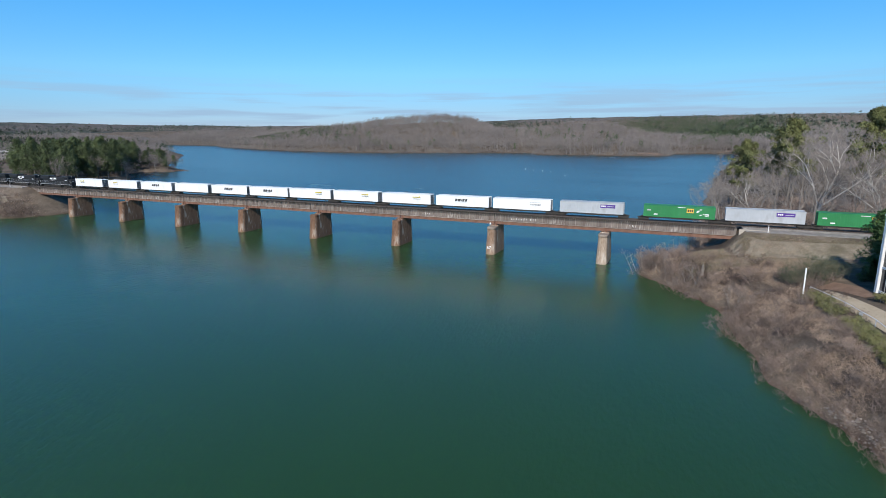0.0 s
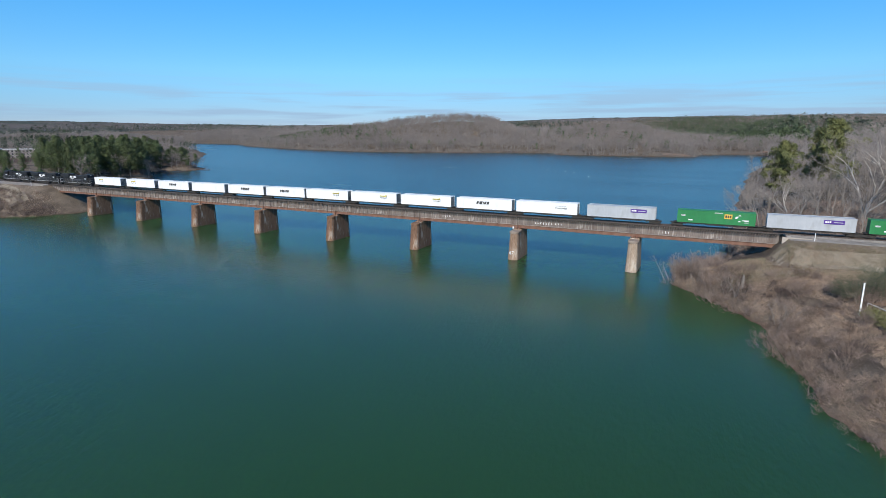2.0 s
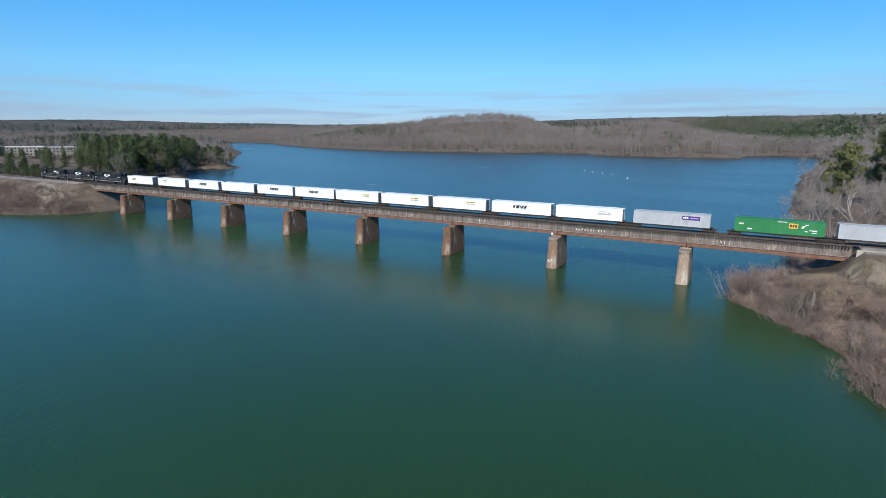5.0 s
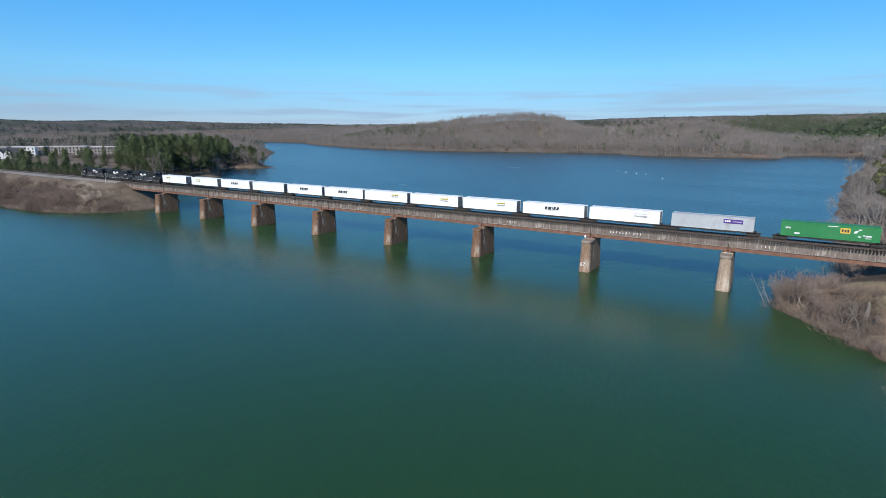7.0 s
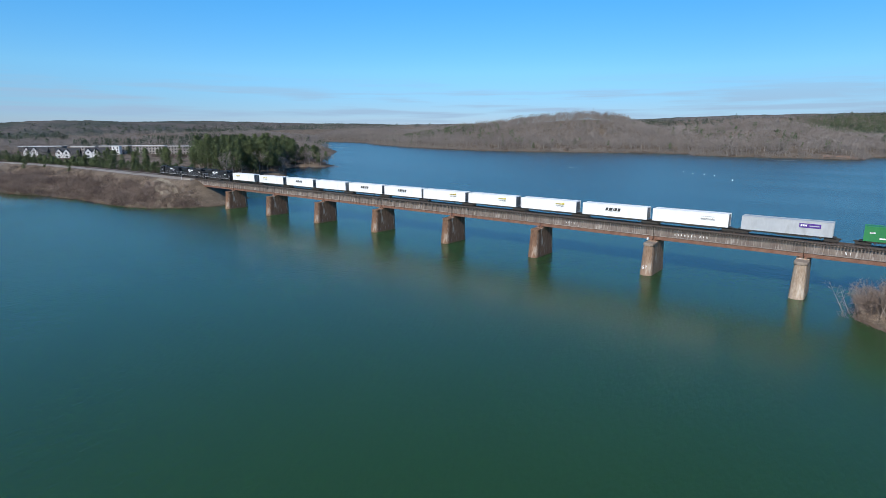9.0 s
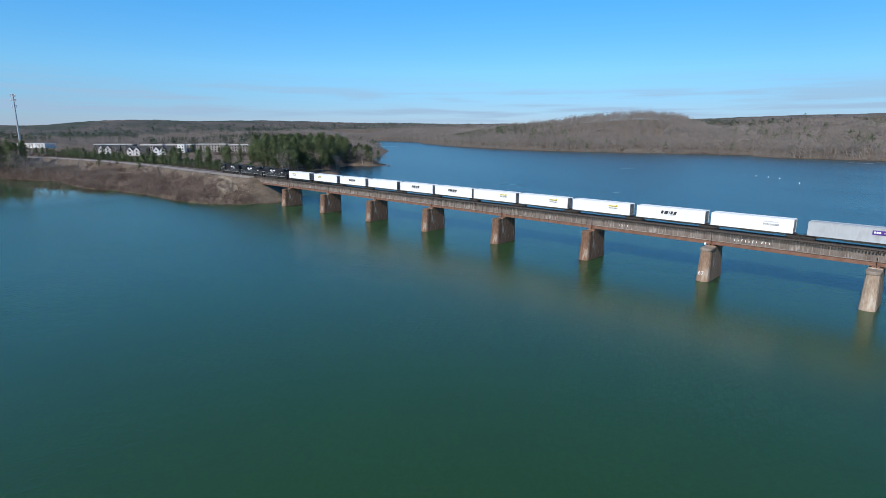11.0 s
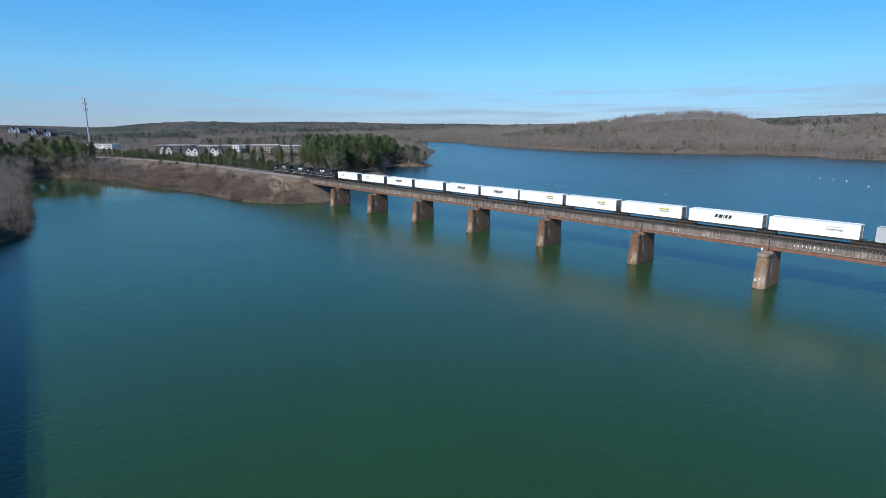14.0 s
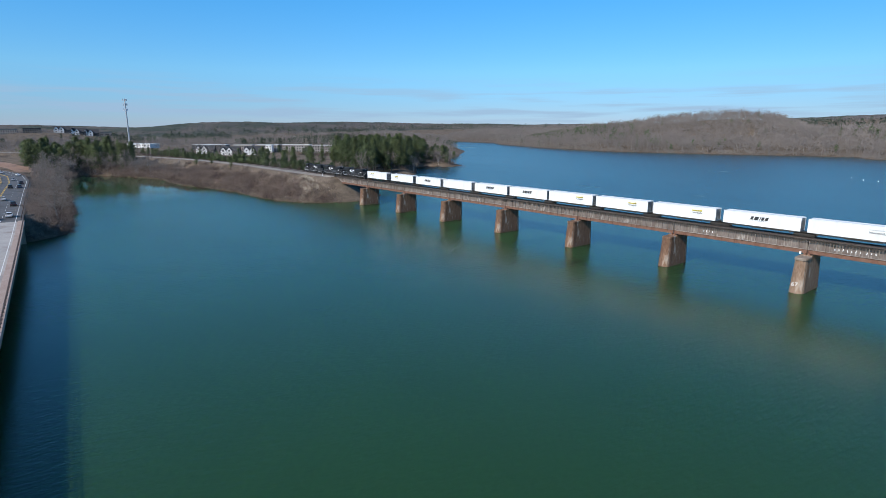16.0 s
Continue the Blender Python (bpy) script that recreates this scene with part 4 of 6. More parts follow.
def join(pieces):
    vs, fs, k = [], [], 0
    for v, f in pieces:
        vs.append(v)
        fs.append(f + k)
        k += len(v)
    return np.concatenate(vs), np.concatenate(fs)


def unit(rng, n, up=0.0, spread=1.0):
    d = rng.normal(size=(n, 3)) * spread
    d[:, 2] = d[:, 2] * 0.6 + up
    return d / np.linalg.norm(d, axis=1, keepdims=True)


def sprout(rng, a, b, count, lo, hi, length, up, lean=0.6):
    """Points on the sticks a-b where the next order of branches leaves, and their tips."""
    n = len(a)
    t = rng.uniform(lo, hi, (n, count, 1))
    base = (a[:, None] + (b - a)[:, None] * t).reshape(-1, 3)
    d = (b - a) / np.maximum(np.linalg.norm(b - a, axis=1, keepdims=True), 1e-6)
    way = np.repeat(d, count, 0) * lean + unit(rng, n * count, up)
    way /= np.linalg.norm(way, axis=1, keepdims=True)
    ln = length * rng.uniform(0.55, 1.15, (n * count, 1)) * (1.1 - 0.4 * t.reshape(-1, 1))
    return base, base + way * ln


def bare_tree_meshes(seed, height, spread=0.55, splits=(3, 3, 3, 3, 3), low=0.24, stems=1, lean=0.05, fine=4):
    """Trunk with forking limbs, and a crown of branches and twigs, of a leafless tree."""
    g = np.random.default_rng(seed)
    foot = np.array([[0.0, 0, -0.6]]) + (g.normal(size=(stems, 3)) * [0.35, 0.35, 0] if stems > 1 else 0)
    way = np.concatenate([g.normal(size=(stems, 2)) * (lean + 0.28 * (stems > 1)), np.ones((stems, 1))], 1)
    way /= np.linalg.norm(way, axis=1, keepdims=True)
    bend = way + np.append(g.normal(size=2) * 0.10, 0)
    knee = foot + way * (height * low * 0.5 + 0.3)
    tip = knee + bend / np.linalg.norm(bend, axis=1, keepdims=True) * (height * low * 0.5 + 0.3)
    r = (height * 0.013 + 0.05) / stems ** 0.4
    wood, crown = [cone_arrays(foot, knee, r * 1.15, r, 6), cone_arrays(knee, tip, r, r * 0.86, 6)], []
    ends, ways, rad, length = tip, bend / np.linalg.norm(bend, axis=1, keepdims=True), np.full(stems, r * 0.80), height * 0.26
    for level, k in enumerate(splits):
        n = len(ends) * k
        a, d, ra = np.repeat(ends, k, 0), np.repeat(ways, k, 0), np.repeat(rad, k)
        back = g.uniform(0, 0.35, (n, 1)) * (np.arange(n) % k > 0)[:, None] * length
        a = a - d * back
        side = g.normal(size=(n, 3))
        side -= d * (side * d).sum(1, keepdims=True)
        side /= np.linalg.norm(side, axis=1, keepdims=True)
        opening = spread * g.uniform(0.45, 1.3, (n, 1)) * np.where(np.arange(n) % k == 0, 0.45, 1.0)[:, None]
        w1 = d + side * opening + [[0, 0, 0.04]]
        w1 /= np.linalg.norm(w1, axis=1, keepdims=True)
        w2 = w1 + g.normal(size=(n, 3)) * 0.24 + [[0, 0, 0.09]]
        w2 /= np.linalg.norm(w2, axis=1, keepdims=True)
        ln = length * g.uniform(0.6, 1.15, (n, 1))
        mid, b = a + w1 * ln * 0.5, a + w1 * ln * 0.5 + w2 * ln * 0.5
        taper = np.where(np.arange(n) % k == 0, 0.86, 0.62)
        ra = ra * taper
        if level < 3:
            wood.append(cone_arrays(a, mid, ra, ra * 0.86, 4 - (level == 2)))
            wood.append(cone_arrays(mid, b, ra * 0.86, ra * 0.72, 4 - (level == 2)))
        else:
            crown.append(cone_arrays(a, b, ra, ra * 0.6, 3) if level == 3 else spike_arrays(a, b, ra))
        ends, ways, rad, length = b, w2, ra * 0.72, length * 0.72
    a3, b3 = sprout(g, a, b, fine, 0.15, 1, height * 0.075, 0.25, 0.8)
    crown.append(spike_arrays(a3, b3, height * 0.0011))
    wood, crown = join(wood), join(crown)
    grow_by = height / crown[0][:, 2].max()
    return tris("trunk", wood[0] * grow_by, wood[1]), tris("crown", crown[0] * grow_by, crown[1])


def needle_clumps(rng, centres, radius, per, size):
    """Tufts of needles as small triangles scattered about each centre, flattened below."""
    n = len(centres)
    c = np.repeat(centres, per, 0)
    r = np.repeat(np.broadcast_to(radius, n), per)[:, None]
    off = unit(rng, n * per, 0.25)
    base = c + off * r * rng.uniform(0.15, 1.0, (n * per, 1)) ** 0.45
    u, w = unit(rng, n * per), off * 0.9 + unit(rng, n * per, 0.25)
    w /= np.linalg.norm(w, axis=1, keepdims=True)
    s = size * rng.uniform(0.6, 1.4, (n * per, 1))
    v = np.stack([base - u * s * 0.42, base + u * s * 0.42, base + w * s * 1.15], 1).reshape(-1, 3)
    return v, np.arange(len(v)).reshape(-1, 3), np.repeat(off + unit(rng, n * per) * 0.35, 3, 0)


def rounded(clump, height, bare):
    """Turns the normals of tufts partly outwards from the whole crown."""
    v, f, nrm = clump
    out = v - [[0, 0, height * (bare + 1) / 2]]
    out = out / np.maximum(np.linalg.norm(out, axis=1, keepdims=True), 1e-6)
    nrm = nrm + out * 0.7
    return v, f, nrm / np.linalg.norm(nrm, axis=1, keepdims=True)


def pine_meshes(seed, height, clumps=150, per=40, size=0.4, bare=0.42, wide=0.17, puff=0.042, gaps=0.25):
    """A pine: a bare pole below, and above it whorls of limbs that carry separate flattened tufts of needles."""
    g = np.random.default_rng(seed)
    bend = g.normal(size=2) * 0.025
    zs = np.linspace(-0.6, height * 0.97, 7)
    pts = np.stack([bend[0] * zs, bend[1] * zs, zs], -1)
    rad = (height * 0.011 + 0.05) * np.linspace(1, 0.15, 7)
    n = max(8, clumps // 3)
    t = bare + (1.0 - bare) * (np.floor(np.linspace(0, 0.999, n) * n / 4.5) * 4.5 / n + g.uniform(0, 0.6 / max(4, n / 4.5), n))
    q = np.clip((1.03 - t) / (1.03 - bare), 0, 1)
    reach = height * wide * np.minimum(q * 2.3, 1.0) ** 0.8 * (1 - 0.30 * np.clip((q - 0.6) / 0.4, 0, 1)) * g.uniform(0.55, 1.25, n)
    reach = np.where((g.random(n) < gaps) & (q < 0.95), reach * 0.4, reach)
    ang = np.arange(n) * 2.4 + g.uniform(-0.5, 0.5, n)
    root = np.stack([bend[0] * t * height, bend[1] * t * height, t * height * 0.985], -1)
    rise = reach * (0.55 - 0.65 * q) + g.normal(size=n) * 0.02 * height
    tip = root + np.stack([np.cos(ang) * reach, np.sin(ang) * reach, rise], -1)
    along = np.concatenate([root + (tip - root) * f for f in (1.0, 0.68, 0.34)])
    along = along + g.normal(size=along.shape) * height * 0.018
    top = np.stack([bend[0] * height, bend[1] * height, height], -1) + g.normal(size=(5, 3)) * [[0.3, 0.3, 0.35]] * height * 0.03
    centres = np.concatenate([along, top])
    radius = height * puff * g.uniform(0.65, 1.35, len(centres))
    limbs = spike_arrays(root, tip, height * 0.0028 + 0.01)
    return tris("trunk", *join([cone_arrays(pts[:-1], pts[1:], rad[:-1], rad[1:], 6), limbs])), tris("crown", *rounded(needle_clumps(g, centres, radius, per, size), height, bare))


def bush_meshes(seed, height, stems=26, twigs=7, fine=4, flop=0.55):
    """A thicket of bare stems that fan out from the ground."""
    rng = np.random.default_rng(seed)
    a = np.concatenate([rng.normal(size=(stems, 2)) * height * 0.22, np.full((stems, 1), -0.3)], 1)
    way = unit(rng, stems, 1.0, flop)
    b = a + way * height * rng.uniform(0.6, 1.15, (stems, 1))
    a2, b2 = sprout(rng, a, b, twigs, 0.25, 1, height * 0.42, 0.45, 0.6)
    a3, b3 = sprout(rng, a2, b2, fine, 0.2, 1, height * 0.22, 0.3, 0.6)
    return tris("stems", *spike_arrays(a, b, 0.02 + height * 0.009)), tris("twigs", *join([spike_arrays(a2, b2, 0.009 + height * 0.003), spike_arrays(a3, b3, 0.006 + height * 0.0017)]))


def kind_of_plant(name, meshes, names, mats, label, category, group):
    """The first plant of a kind, its parts under an Empty at its foot."""
    ob = thing(name, label, category, group)
    for me, nm, mt in zip(meshes, names, mats):
        ob_part = part(nm, me, mt, ob)
        if nm in ("stem_fan", "limb_fan", "twig_haze"):
            tagged(ob_part, kind="stuff")
    return {"first": ob, "used": False}


def plant(kind, x, y, scale=1.0, turn=0.0, sink=0.0, tall=1.0):
    z = float(terrain(x, y)) - sink
    m = Matrix.LocRotScale((x, y, z), Euler((0, 0, turn)), None)
    ob = kind["first"]
    if kind["used"]:
        ob = copy_thing(ob, m)
    ob.matrix_basis = m @ Matrix.Diagonal((scale, scale, scale * tall, 1))
    kind["used"] = True
    return ob


BARE = [kind_of_plant("bare_tree", bare_tree_meshes(10 + k, 17, (0.72, 0.82, 0.64, 0.78, 0.85)[k], low=(0.30, 0.22, 0.36, 0.26, 0.18)[k], stems=1 + (k == 4), fine=3 - (k == 4)), ("trunk", "crown"), (M_BARK, M_TWIG),
                      "leafless grey deciduous tree in winter woodland", "tree", "bare trees") for k in range(5)]
SYCAMORE = [kind_of_plant("sycamore_tree", bare_tree_meshes(33 + k, 24, 0.80, (4, 3, 3, 3, 3), 0.15, fine=6), ("trunk", "crown"), (M_PALE_BARK, M_TWIG),
                          "tall leafless tree with pale branching limbs", "tree", "pale bare trees") for k in range(2)]
PINES = [kind_of_plant("pine_tree", pine_meshes(50 + k, 21, 132, 44, 0.46, (0.20, 0.30, 0.14, 0.24, 0.34)[k], 0.25 + 0.025 * (k % 3), 0.060, 0.2), ("trunk", "crown"), (M_BARK, M_NEEDLE),
                       "tall green pine with a bare lower trunk", "tree", "pines of the point") for k in range(5)]
BIG_PINES = [kind_of_plant("pine_tree", pine_meshes(70 + k, 27, 130, 170, 0.40, 0.36, 0.25, 0.050, 0.45), ("trunk", "crown"), (M_BARK, M_YNEEDLE),
                           "large olive green pine above bare trees", "tree", "pines of the east bank") for k in range(2)]
YOUNG = [kind_of_plant("young_pine", pine_meshes(80 + k, 6, 66, 20, 0.34, 0.04, 0.34, 0.10), ("trunk", "crown"), (M_BARK, M_NEEDLE),
                       "small bushy green pine beside the railway", "tree", "young pines") for k in range(3)]
CEDAR = kind_of_plant("evergreen_tree", pine_meshes(90, 15, 330, 60, 0.30, 0.02, 0.24, 0.05, 0.1), ("trunk", "crown"), (M_BARK, M_CEDAR),
                      "dense dark evergreen tree beside the building", "tree", "evergreens by the path")
BUSH = [kind_of_plant("bush", bush_meshes(100 + k, 3.0, 24 + 5 * k, 7, 4), ("stem_fan", "twig_haze"), (M_BRUSH, M_BRUSH),
                      "bare brown brush thicket on the bank", "bush", "brush on the banks") for k in range(4)]
PALE = [kind_of_plant("leaning_tree", bare_tree_meshes(120 + k, 6.5, 0.62, (2, 2, 3, 3), 0.34, 3, 0.25, 3), ("trunk", "crown"), (M_TWIG, M_TWIG),
                      "small pale leafless tree leaning over the waterline", "tree", "leaning trees on the shore") for k in range(2)]

rng = np.random.default_rng(7)


def scatter(n, x0, x1, y0, y1, keep, gap=0.0, road_gap=15):
    """Random places in a rectangle where keep(x, y, d) holds, d metres from the water, at least gap apart."""
    x, y = rng.uniform(x0, x1, n), rng.uniform(y0, y1, n)
    ok = keep(x, y, shore_distance(x, y)) & (np.minimum(line_distance(x, y, TRACK_W), line_distance(x, y, TRACK_E)) > 7.5) & (line_distance(x, y, ROAD) > road_gap)
    xy, taken, k = np.stack([x[ok], y[ok]], -1), np.empty((n, 2)), 0
    for p in xy:
        if not k or not gap or ((taken[:k] - p) ** 2).sum(1).min() > gap * gap:
            taken[k] = p
            k += 1
    return [(float(a), float(b)) for a, b in taken[:k]]


def grow(kinds, places, lo, hi, sink=0.1):
    for k, (x, y) in enumerate(places):
        plant(kinds[k % len(kinds)], x, y, rng.uniform(lo, hi), rng.uniform(0, 6.28), sink, rng.uniform(0.92, 1.1))


# pines on the point behind the western approach, bare trees along its edge
grow(PINES, scatter(2200, -330, -95, 75, 300, lambda x, y, d: (d > 5) & (d < 75) & ((x - 255) * 255 + (y + 135) * 482 > 0) & ((x - 255) * 305 + (y + 135) * 418 < 5000) & (x > -285), 6.2), 0.66, 1.12)
grow(BARE, scatter(1500, -330, -85, 60, 300, lambda x, y, d: (d > 1) & (d < 9) & (y < 150), 7.0), 0.62, 1.0)
POINT = scatter(1700, -330, -120, 140, 310, lambda x, y, d: (d > 0.8) & (d < 60) & (y > 150), 4.2)
grow(PINES, scatter(420, -260, -140, 140, 260, lambda x, y, d: (d > 5) & (d < 60), 8.5), 0.5, 0.74)
# woodland north of the railway on the east bank
for x, y, s, r in ((299, 64, 1.28, 0.4), (312, 52, 0.92, 2.2), (281, 74, 0.66, 4.0), (326, 88, 0.8, 2.2)):
    plant(SYCAMORE[int(x) % 2], x, y, s, r)
for x, y, s, r in ((280, 97, 0.92, 0.3), (318, 94, 1.22, 1.9), (299, 120, 1.14, 2.5), (297, 142, 1.0, 4.4)):
    plant(BIG_PINES[int(x) % 2], x, y, s, r)
grow(BARE, scatter(900, 262, 420, 16, 330, lambda x, y, d: (d > 3) & (d < 120) & (x > 268), 8.5), 0.62, 1.05)
grow(BUSH, scatter(260, 262, 330, 13, 90, lambda x, y, d: (d > 1) & (d < 40), 4.5), 0.7, 1.5)
# the western shore of the inlet and the causeway
grow(PINES, scatter(700, -430, -235, -130, -20, lambda x, y, d: (d > 7) & (x < -180) & (y < -128 + 0.165 * (251 - x)) & (y > -128 + 0.022 * (251 - x)) & (d < 70), 5.6), 0.55, 0.95)
grow(BARE, scatter(900, -330, -160, -112, -36, lambda x, y, d: (d > 1) & (d < 14), 5.5), 0.55, 1.0)
grow(BARE, scatter(400, -170, 16, -124, -100, lambda x, y, d: (d > 1) & (d < 16) & (y > -119), 7.0), 0.35, 0.66)
plant(BARE[0], 12, -115.0, 0.86, 1.0)
# brush and young pines along the western embankment
grow(BUSH, scatter(260, -120, 14, -40, -10, lambda x, y, d: (d > 2) & (d < 18), 7.0), 0.6, 1.2)
grow(BARE, scatter(300, -350, -60, 12, 90, lambda x, y, d: (d > 3) & (line_distance(x, y, TRACK_W) > 12), 13), 0.3, 0.5)
grow(YOUNG, scatter(900, -330, -20, 10, 75, lambda x, y, d: (d > 6) & (line_distance(x, y, TRACK_W) < 46), 5.0), 0.6, 1.25)
VILLAGE = scatter(420, -600, -330, 20, 300, lambda x, y, d: (d > 20) & (np.abs((x + 470) * 0.77 + (y - 175) * -0.64) > 14) & ~((y < 150) & (x > -475) & (y > 0.1 * (x + 470) + 62)), 11)
grow(PINES, scatter(26, -400, -330, 60, 190, lambda x, y, d: d > 20, 22), 0.4, 0.6)
grow(YOUNG, scatter(1900, -420, -60, 12, 120, lambda x, y, d: (d > 6) & (line_distance(x, y, TRACK_W) > 10) & (line_distance(x, y, TRACK_W) < 34), 4.4), 0.5, 1.55)
grow(YOUNG, [(-200, -11.5), (-176, -7), (-136, -5.5)], 0.75, 0.95)
grow(PINES, [(-206, 62), (-164, 77), (-194, 80), (-199, 68), (-172, 72), (-158, 84), (-222, 92), (-250, 70), (-262, 84), (-240, 60), (-275, 66), (-300, 78), (-232, 74), (-214, 74)], 0.45, 0.72)
# the eastern bank below the railway
grow(BUSH, scatter(420, 248, 292, -100, -6, lambda x, y, d: (d > -0.5) & (d < 14) & (x < 282), 4.2), 0.5, 1.1)
grow(PALE, [(252.6, -7.0), (254.2, -3.5), (261.6, -18.0), (263.2, -19.6), (268.8, -31.4), (269.2, -34.0), (256.0, -10.5)], 0.6, 0.95)
grow(BUSH, [(252.2, -5), (253.5, 3), (255, -8.5), (254, 0), (258.5, -14), (256.5, -2), (259, -6), (253.4, -6.5), (262, -10), (256, 6)], 1.25, 1.9)
for x, y, s in ((291.8, -26, 0.80), (296.0, -28, 0.9), (299.5, -22, 0.9)):
    plant(CEDAR, x, y, s, x)


OLIVE = kind_of_plant("shrub", bush_meshes(140, 5.2, 34, 9, 7, 0.5), ("stem_fan", "twig_haze"), (M_BRUSH, M_SHRUB),
                      "drooping olive green shrub beside the white pole", "shrub", "shrubs by the path")
for x, y, s in ((281.5, -27.5, 1.0), (284.5, -25.5, 0.9), (278.8, -27.0, 0.7)):
    plant(OLIVE, x, y, s, x)


def blades(g, a, b, r):
    """Thin blades, a triangle each."""
    side = np.cross(b - a, unit(g, len(a)))
    side = side / np.maximum(np.linalg.norm(side, axis=1, keepdims=True), 1e-6) * r
    v = np.stack([a - side, a + side, b], 1).reshape(-1, 3)
    return v, np.arange(len(v)).reshape(-1, 3)


def brush_field(name, label, places, lo, hi, seeds=(1, 2, 3), stems=M_BRUSH, fine=1):
    """A thicket too dense to count, joined into one object."""
    shapes = []
    for sd in seeds:
        g = np.random.default_rng(sd)
        n = 20
        a = np.concatenate([g.normal(size=(n, 2)) * 0.28, np.full((n, 1), -0.15)], 1)
        b = a + unit(g, n, 1.0, 0.6) * g.uniform(0.6, 1.15, (n, 1))
        a2, b2 = sprout(g, a, b, 6, 0.2, 1, 0.42, 0.45, 0.6)
        a3, b3 = sprout(g, a2, b2, fine, 0.2, 1, 0.24, 0.3, 0.6)
        shapes.append(join([blades(g, a, b, 0.014 - 0.003 * (fine > 1)), blades(g, a2, b2, 0.011 - 0.003 * (fine > 1)), blades(g, a3, b3, 0.006 + 0.004 * (fine < 2))]))
    out = []
    spots = np.array(places)
    ground_z = terrain(spots[:, 0], spots[:, 1])
    for k, (x, y) in enumerate(places):
        v, f = shapes[k % len(shapes)]
        t, s = rng.uniform(0, 6.283), rng.uniform(lo, hi)
        c, q = math.cos(t) * s, math.sin(t) * s
        out.append((np.stack([v[:, 0] * c - v[:, 1] * q + x, v[:, 0] * q + v[:, 1] * c + y, v[:, 2] * s + ground_z[k]], -1), f))
    tagged(part(name, tris(name, *join(out)), stems), label, "brush", kind="stuff")


def stick_field(name, label, category, material, places, make):
    """Growth too dense to count, as one object; make(n) gives foot offsets, tips and widths of n sticks per place."""
    a, b, r = make(np.array(places))
    ob = part(name, tris(name, *blades(rng, a, b, r)), material)
    tagged(ob, label, category, kind="stuff")


def dead_grass(places, per, height, spread):
    def make(p):
        n = len(p) * per
        c = np.repeat(p, per, 0) + rng.normal(size=(n, 2)) * spread
        z = terrain(c[:, 0], c[:, 1])
        a = np.stack([c[:, 0], c[:, 1], z - 0.05], -1)
        b = a + unit(rng, n, 0.75) * height * rng.uniform(0.4, 1.2, (n, 1))
        return a, b, 0.017
    return make


EAST_TUFTS = scatter(11000, 252, 300, -112, -4, lambda x, y, d: (d > 0.4) & (x - 0.12 * np.abs(y + 40) < 280.5) & ((np.sin(x * 0.33 + 1.5 * np.sin(y * 0.2)) + np.sin(y * 0.27 + x * 0.11) > -0.25) | (d > 8)))
stick_field("dead_grass", "matted straw-coloured dead grass on the eastern bank", "grass", M_HAY, EAST_TUFTS, dead_grass(EAST_TUFTS, 60, 0.75, 0.5))
ROAD_TUFTS = scatter(1800, -120, 48, -134, -100, lambda x, y, d: (terrain(x, y) > 0.25) & (d < 22), 0.0, 7.5)
stick_field("dead_grass", "brown dead grass on the causeway bank", "grass", M_HAY, ROAD_TUFTS, dead_grass(ROAD_TUFTS, 24, 0.8, 0.8))
WEST_TUFTS = scatter(7000, -230, 20, -60, -2, lambda x, y, d: (d > 0.5) & (d < 40))
stick_field("dead_grass", "brown dead grass on the western embankment", "grass", M_HAY, WEST_TUFTS, dead_grass(WEST_TUFTS, 26, 0.9, 1.0))


brush_field("shore_brush", "dense bare brown brush along the western shore", scatter(6500, -260, 16, -66, -7, lambda x, y, d: (d > -0.3) & (d < 26) & (rng.random(len(x)) < np.where(d < 9, 0.95, 0.5)), 1.7), 1.0, 3.3)
FOOT = scatter(900, -30, 24, -34, -4, lambda x, y, d: (terrain(x, y) > 0.1) & (terrain(x, y) < 8.5), 1.5)
brush_field("shore_brush", "low brush round the western bridge abutment", FOOT, 0.7, 2.0)
brush_field("shore_brush", "dark tangled thickets on the eastern bank", scatter(1600, 247, 296, -112, 6, lambda x, y, d: (d > -0.6) & (d < 16) & (rng.random(len(x)) < np.where(np.sin(x * 0.7 + y * 0.31) * np.sin(y * 0.23) > 0.4, 0.9, 0.06)), 1.1), 0.8, 2.1, (4, 5), M_DARKBRUSH, 2)
brush_field("shore_brush", "dark brush on the slope below the road bridge abutment", scatter(420, 32, 45, -134, -114, lambda x, y, d: (terrain(x, y) > 0.0) & (terrain(x, y) < 5.0), 1.0, 2.0), 0.8, 1.7, (4, 5), M_DARKBRUSH)
brush_field("undergrowth", "bare scrub round the lakeside houses", scatter(700, -600, -330, -10, 300, lambda x, y, d: (d > 15) & (np.abs((x + 470) * 0.77 + (y - 175) * -0.64) > 12) & ~((y < 150) & (x > -475) & (y > 0.1 * (x + 470) + 62)), 6.0), 2.2, 4.6, (4, 5), M_DARKBRUSH)
brush_field("undergrowth", "bare thicket between the railway and the houses", scatter(1500, -340, -40, 12, 95, lambda x, y, d: (d > 1) & (line_distance(x, y, TRACK_W) < 62), 2.4), 1.6, 4.2, (4, 5), M_DARKBRUSH)
brush_field("undergrowth", "dark undergrowth below the pines of the inlet", scatter(700, -330, -165, -112, -36, lambda x, y, d: (d > 3) & (d < 22), 3.4), 2.2, 4.8, (4, 5), M_DARKBRUSH)
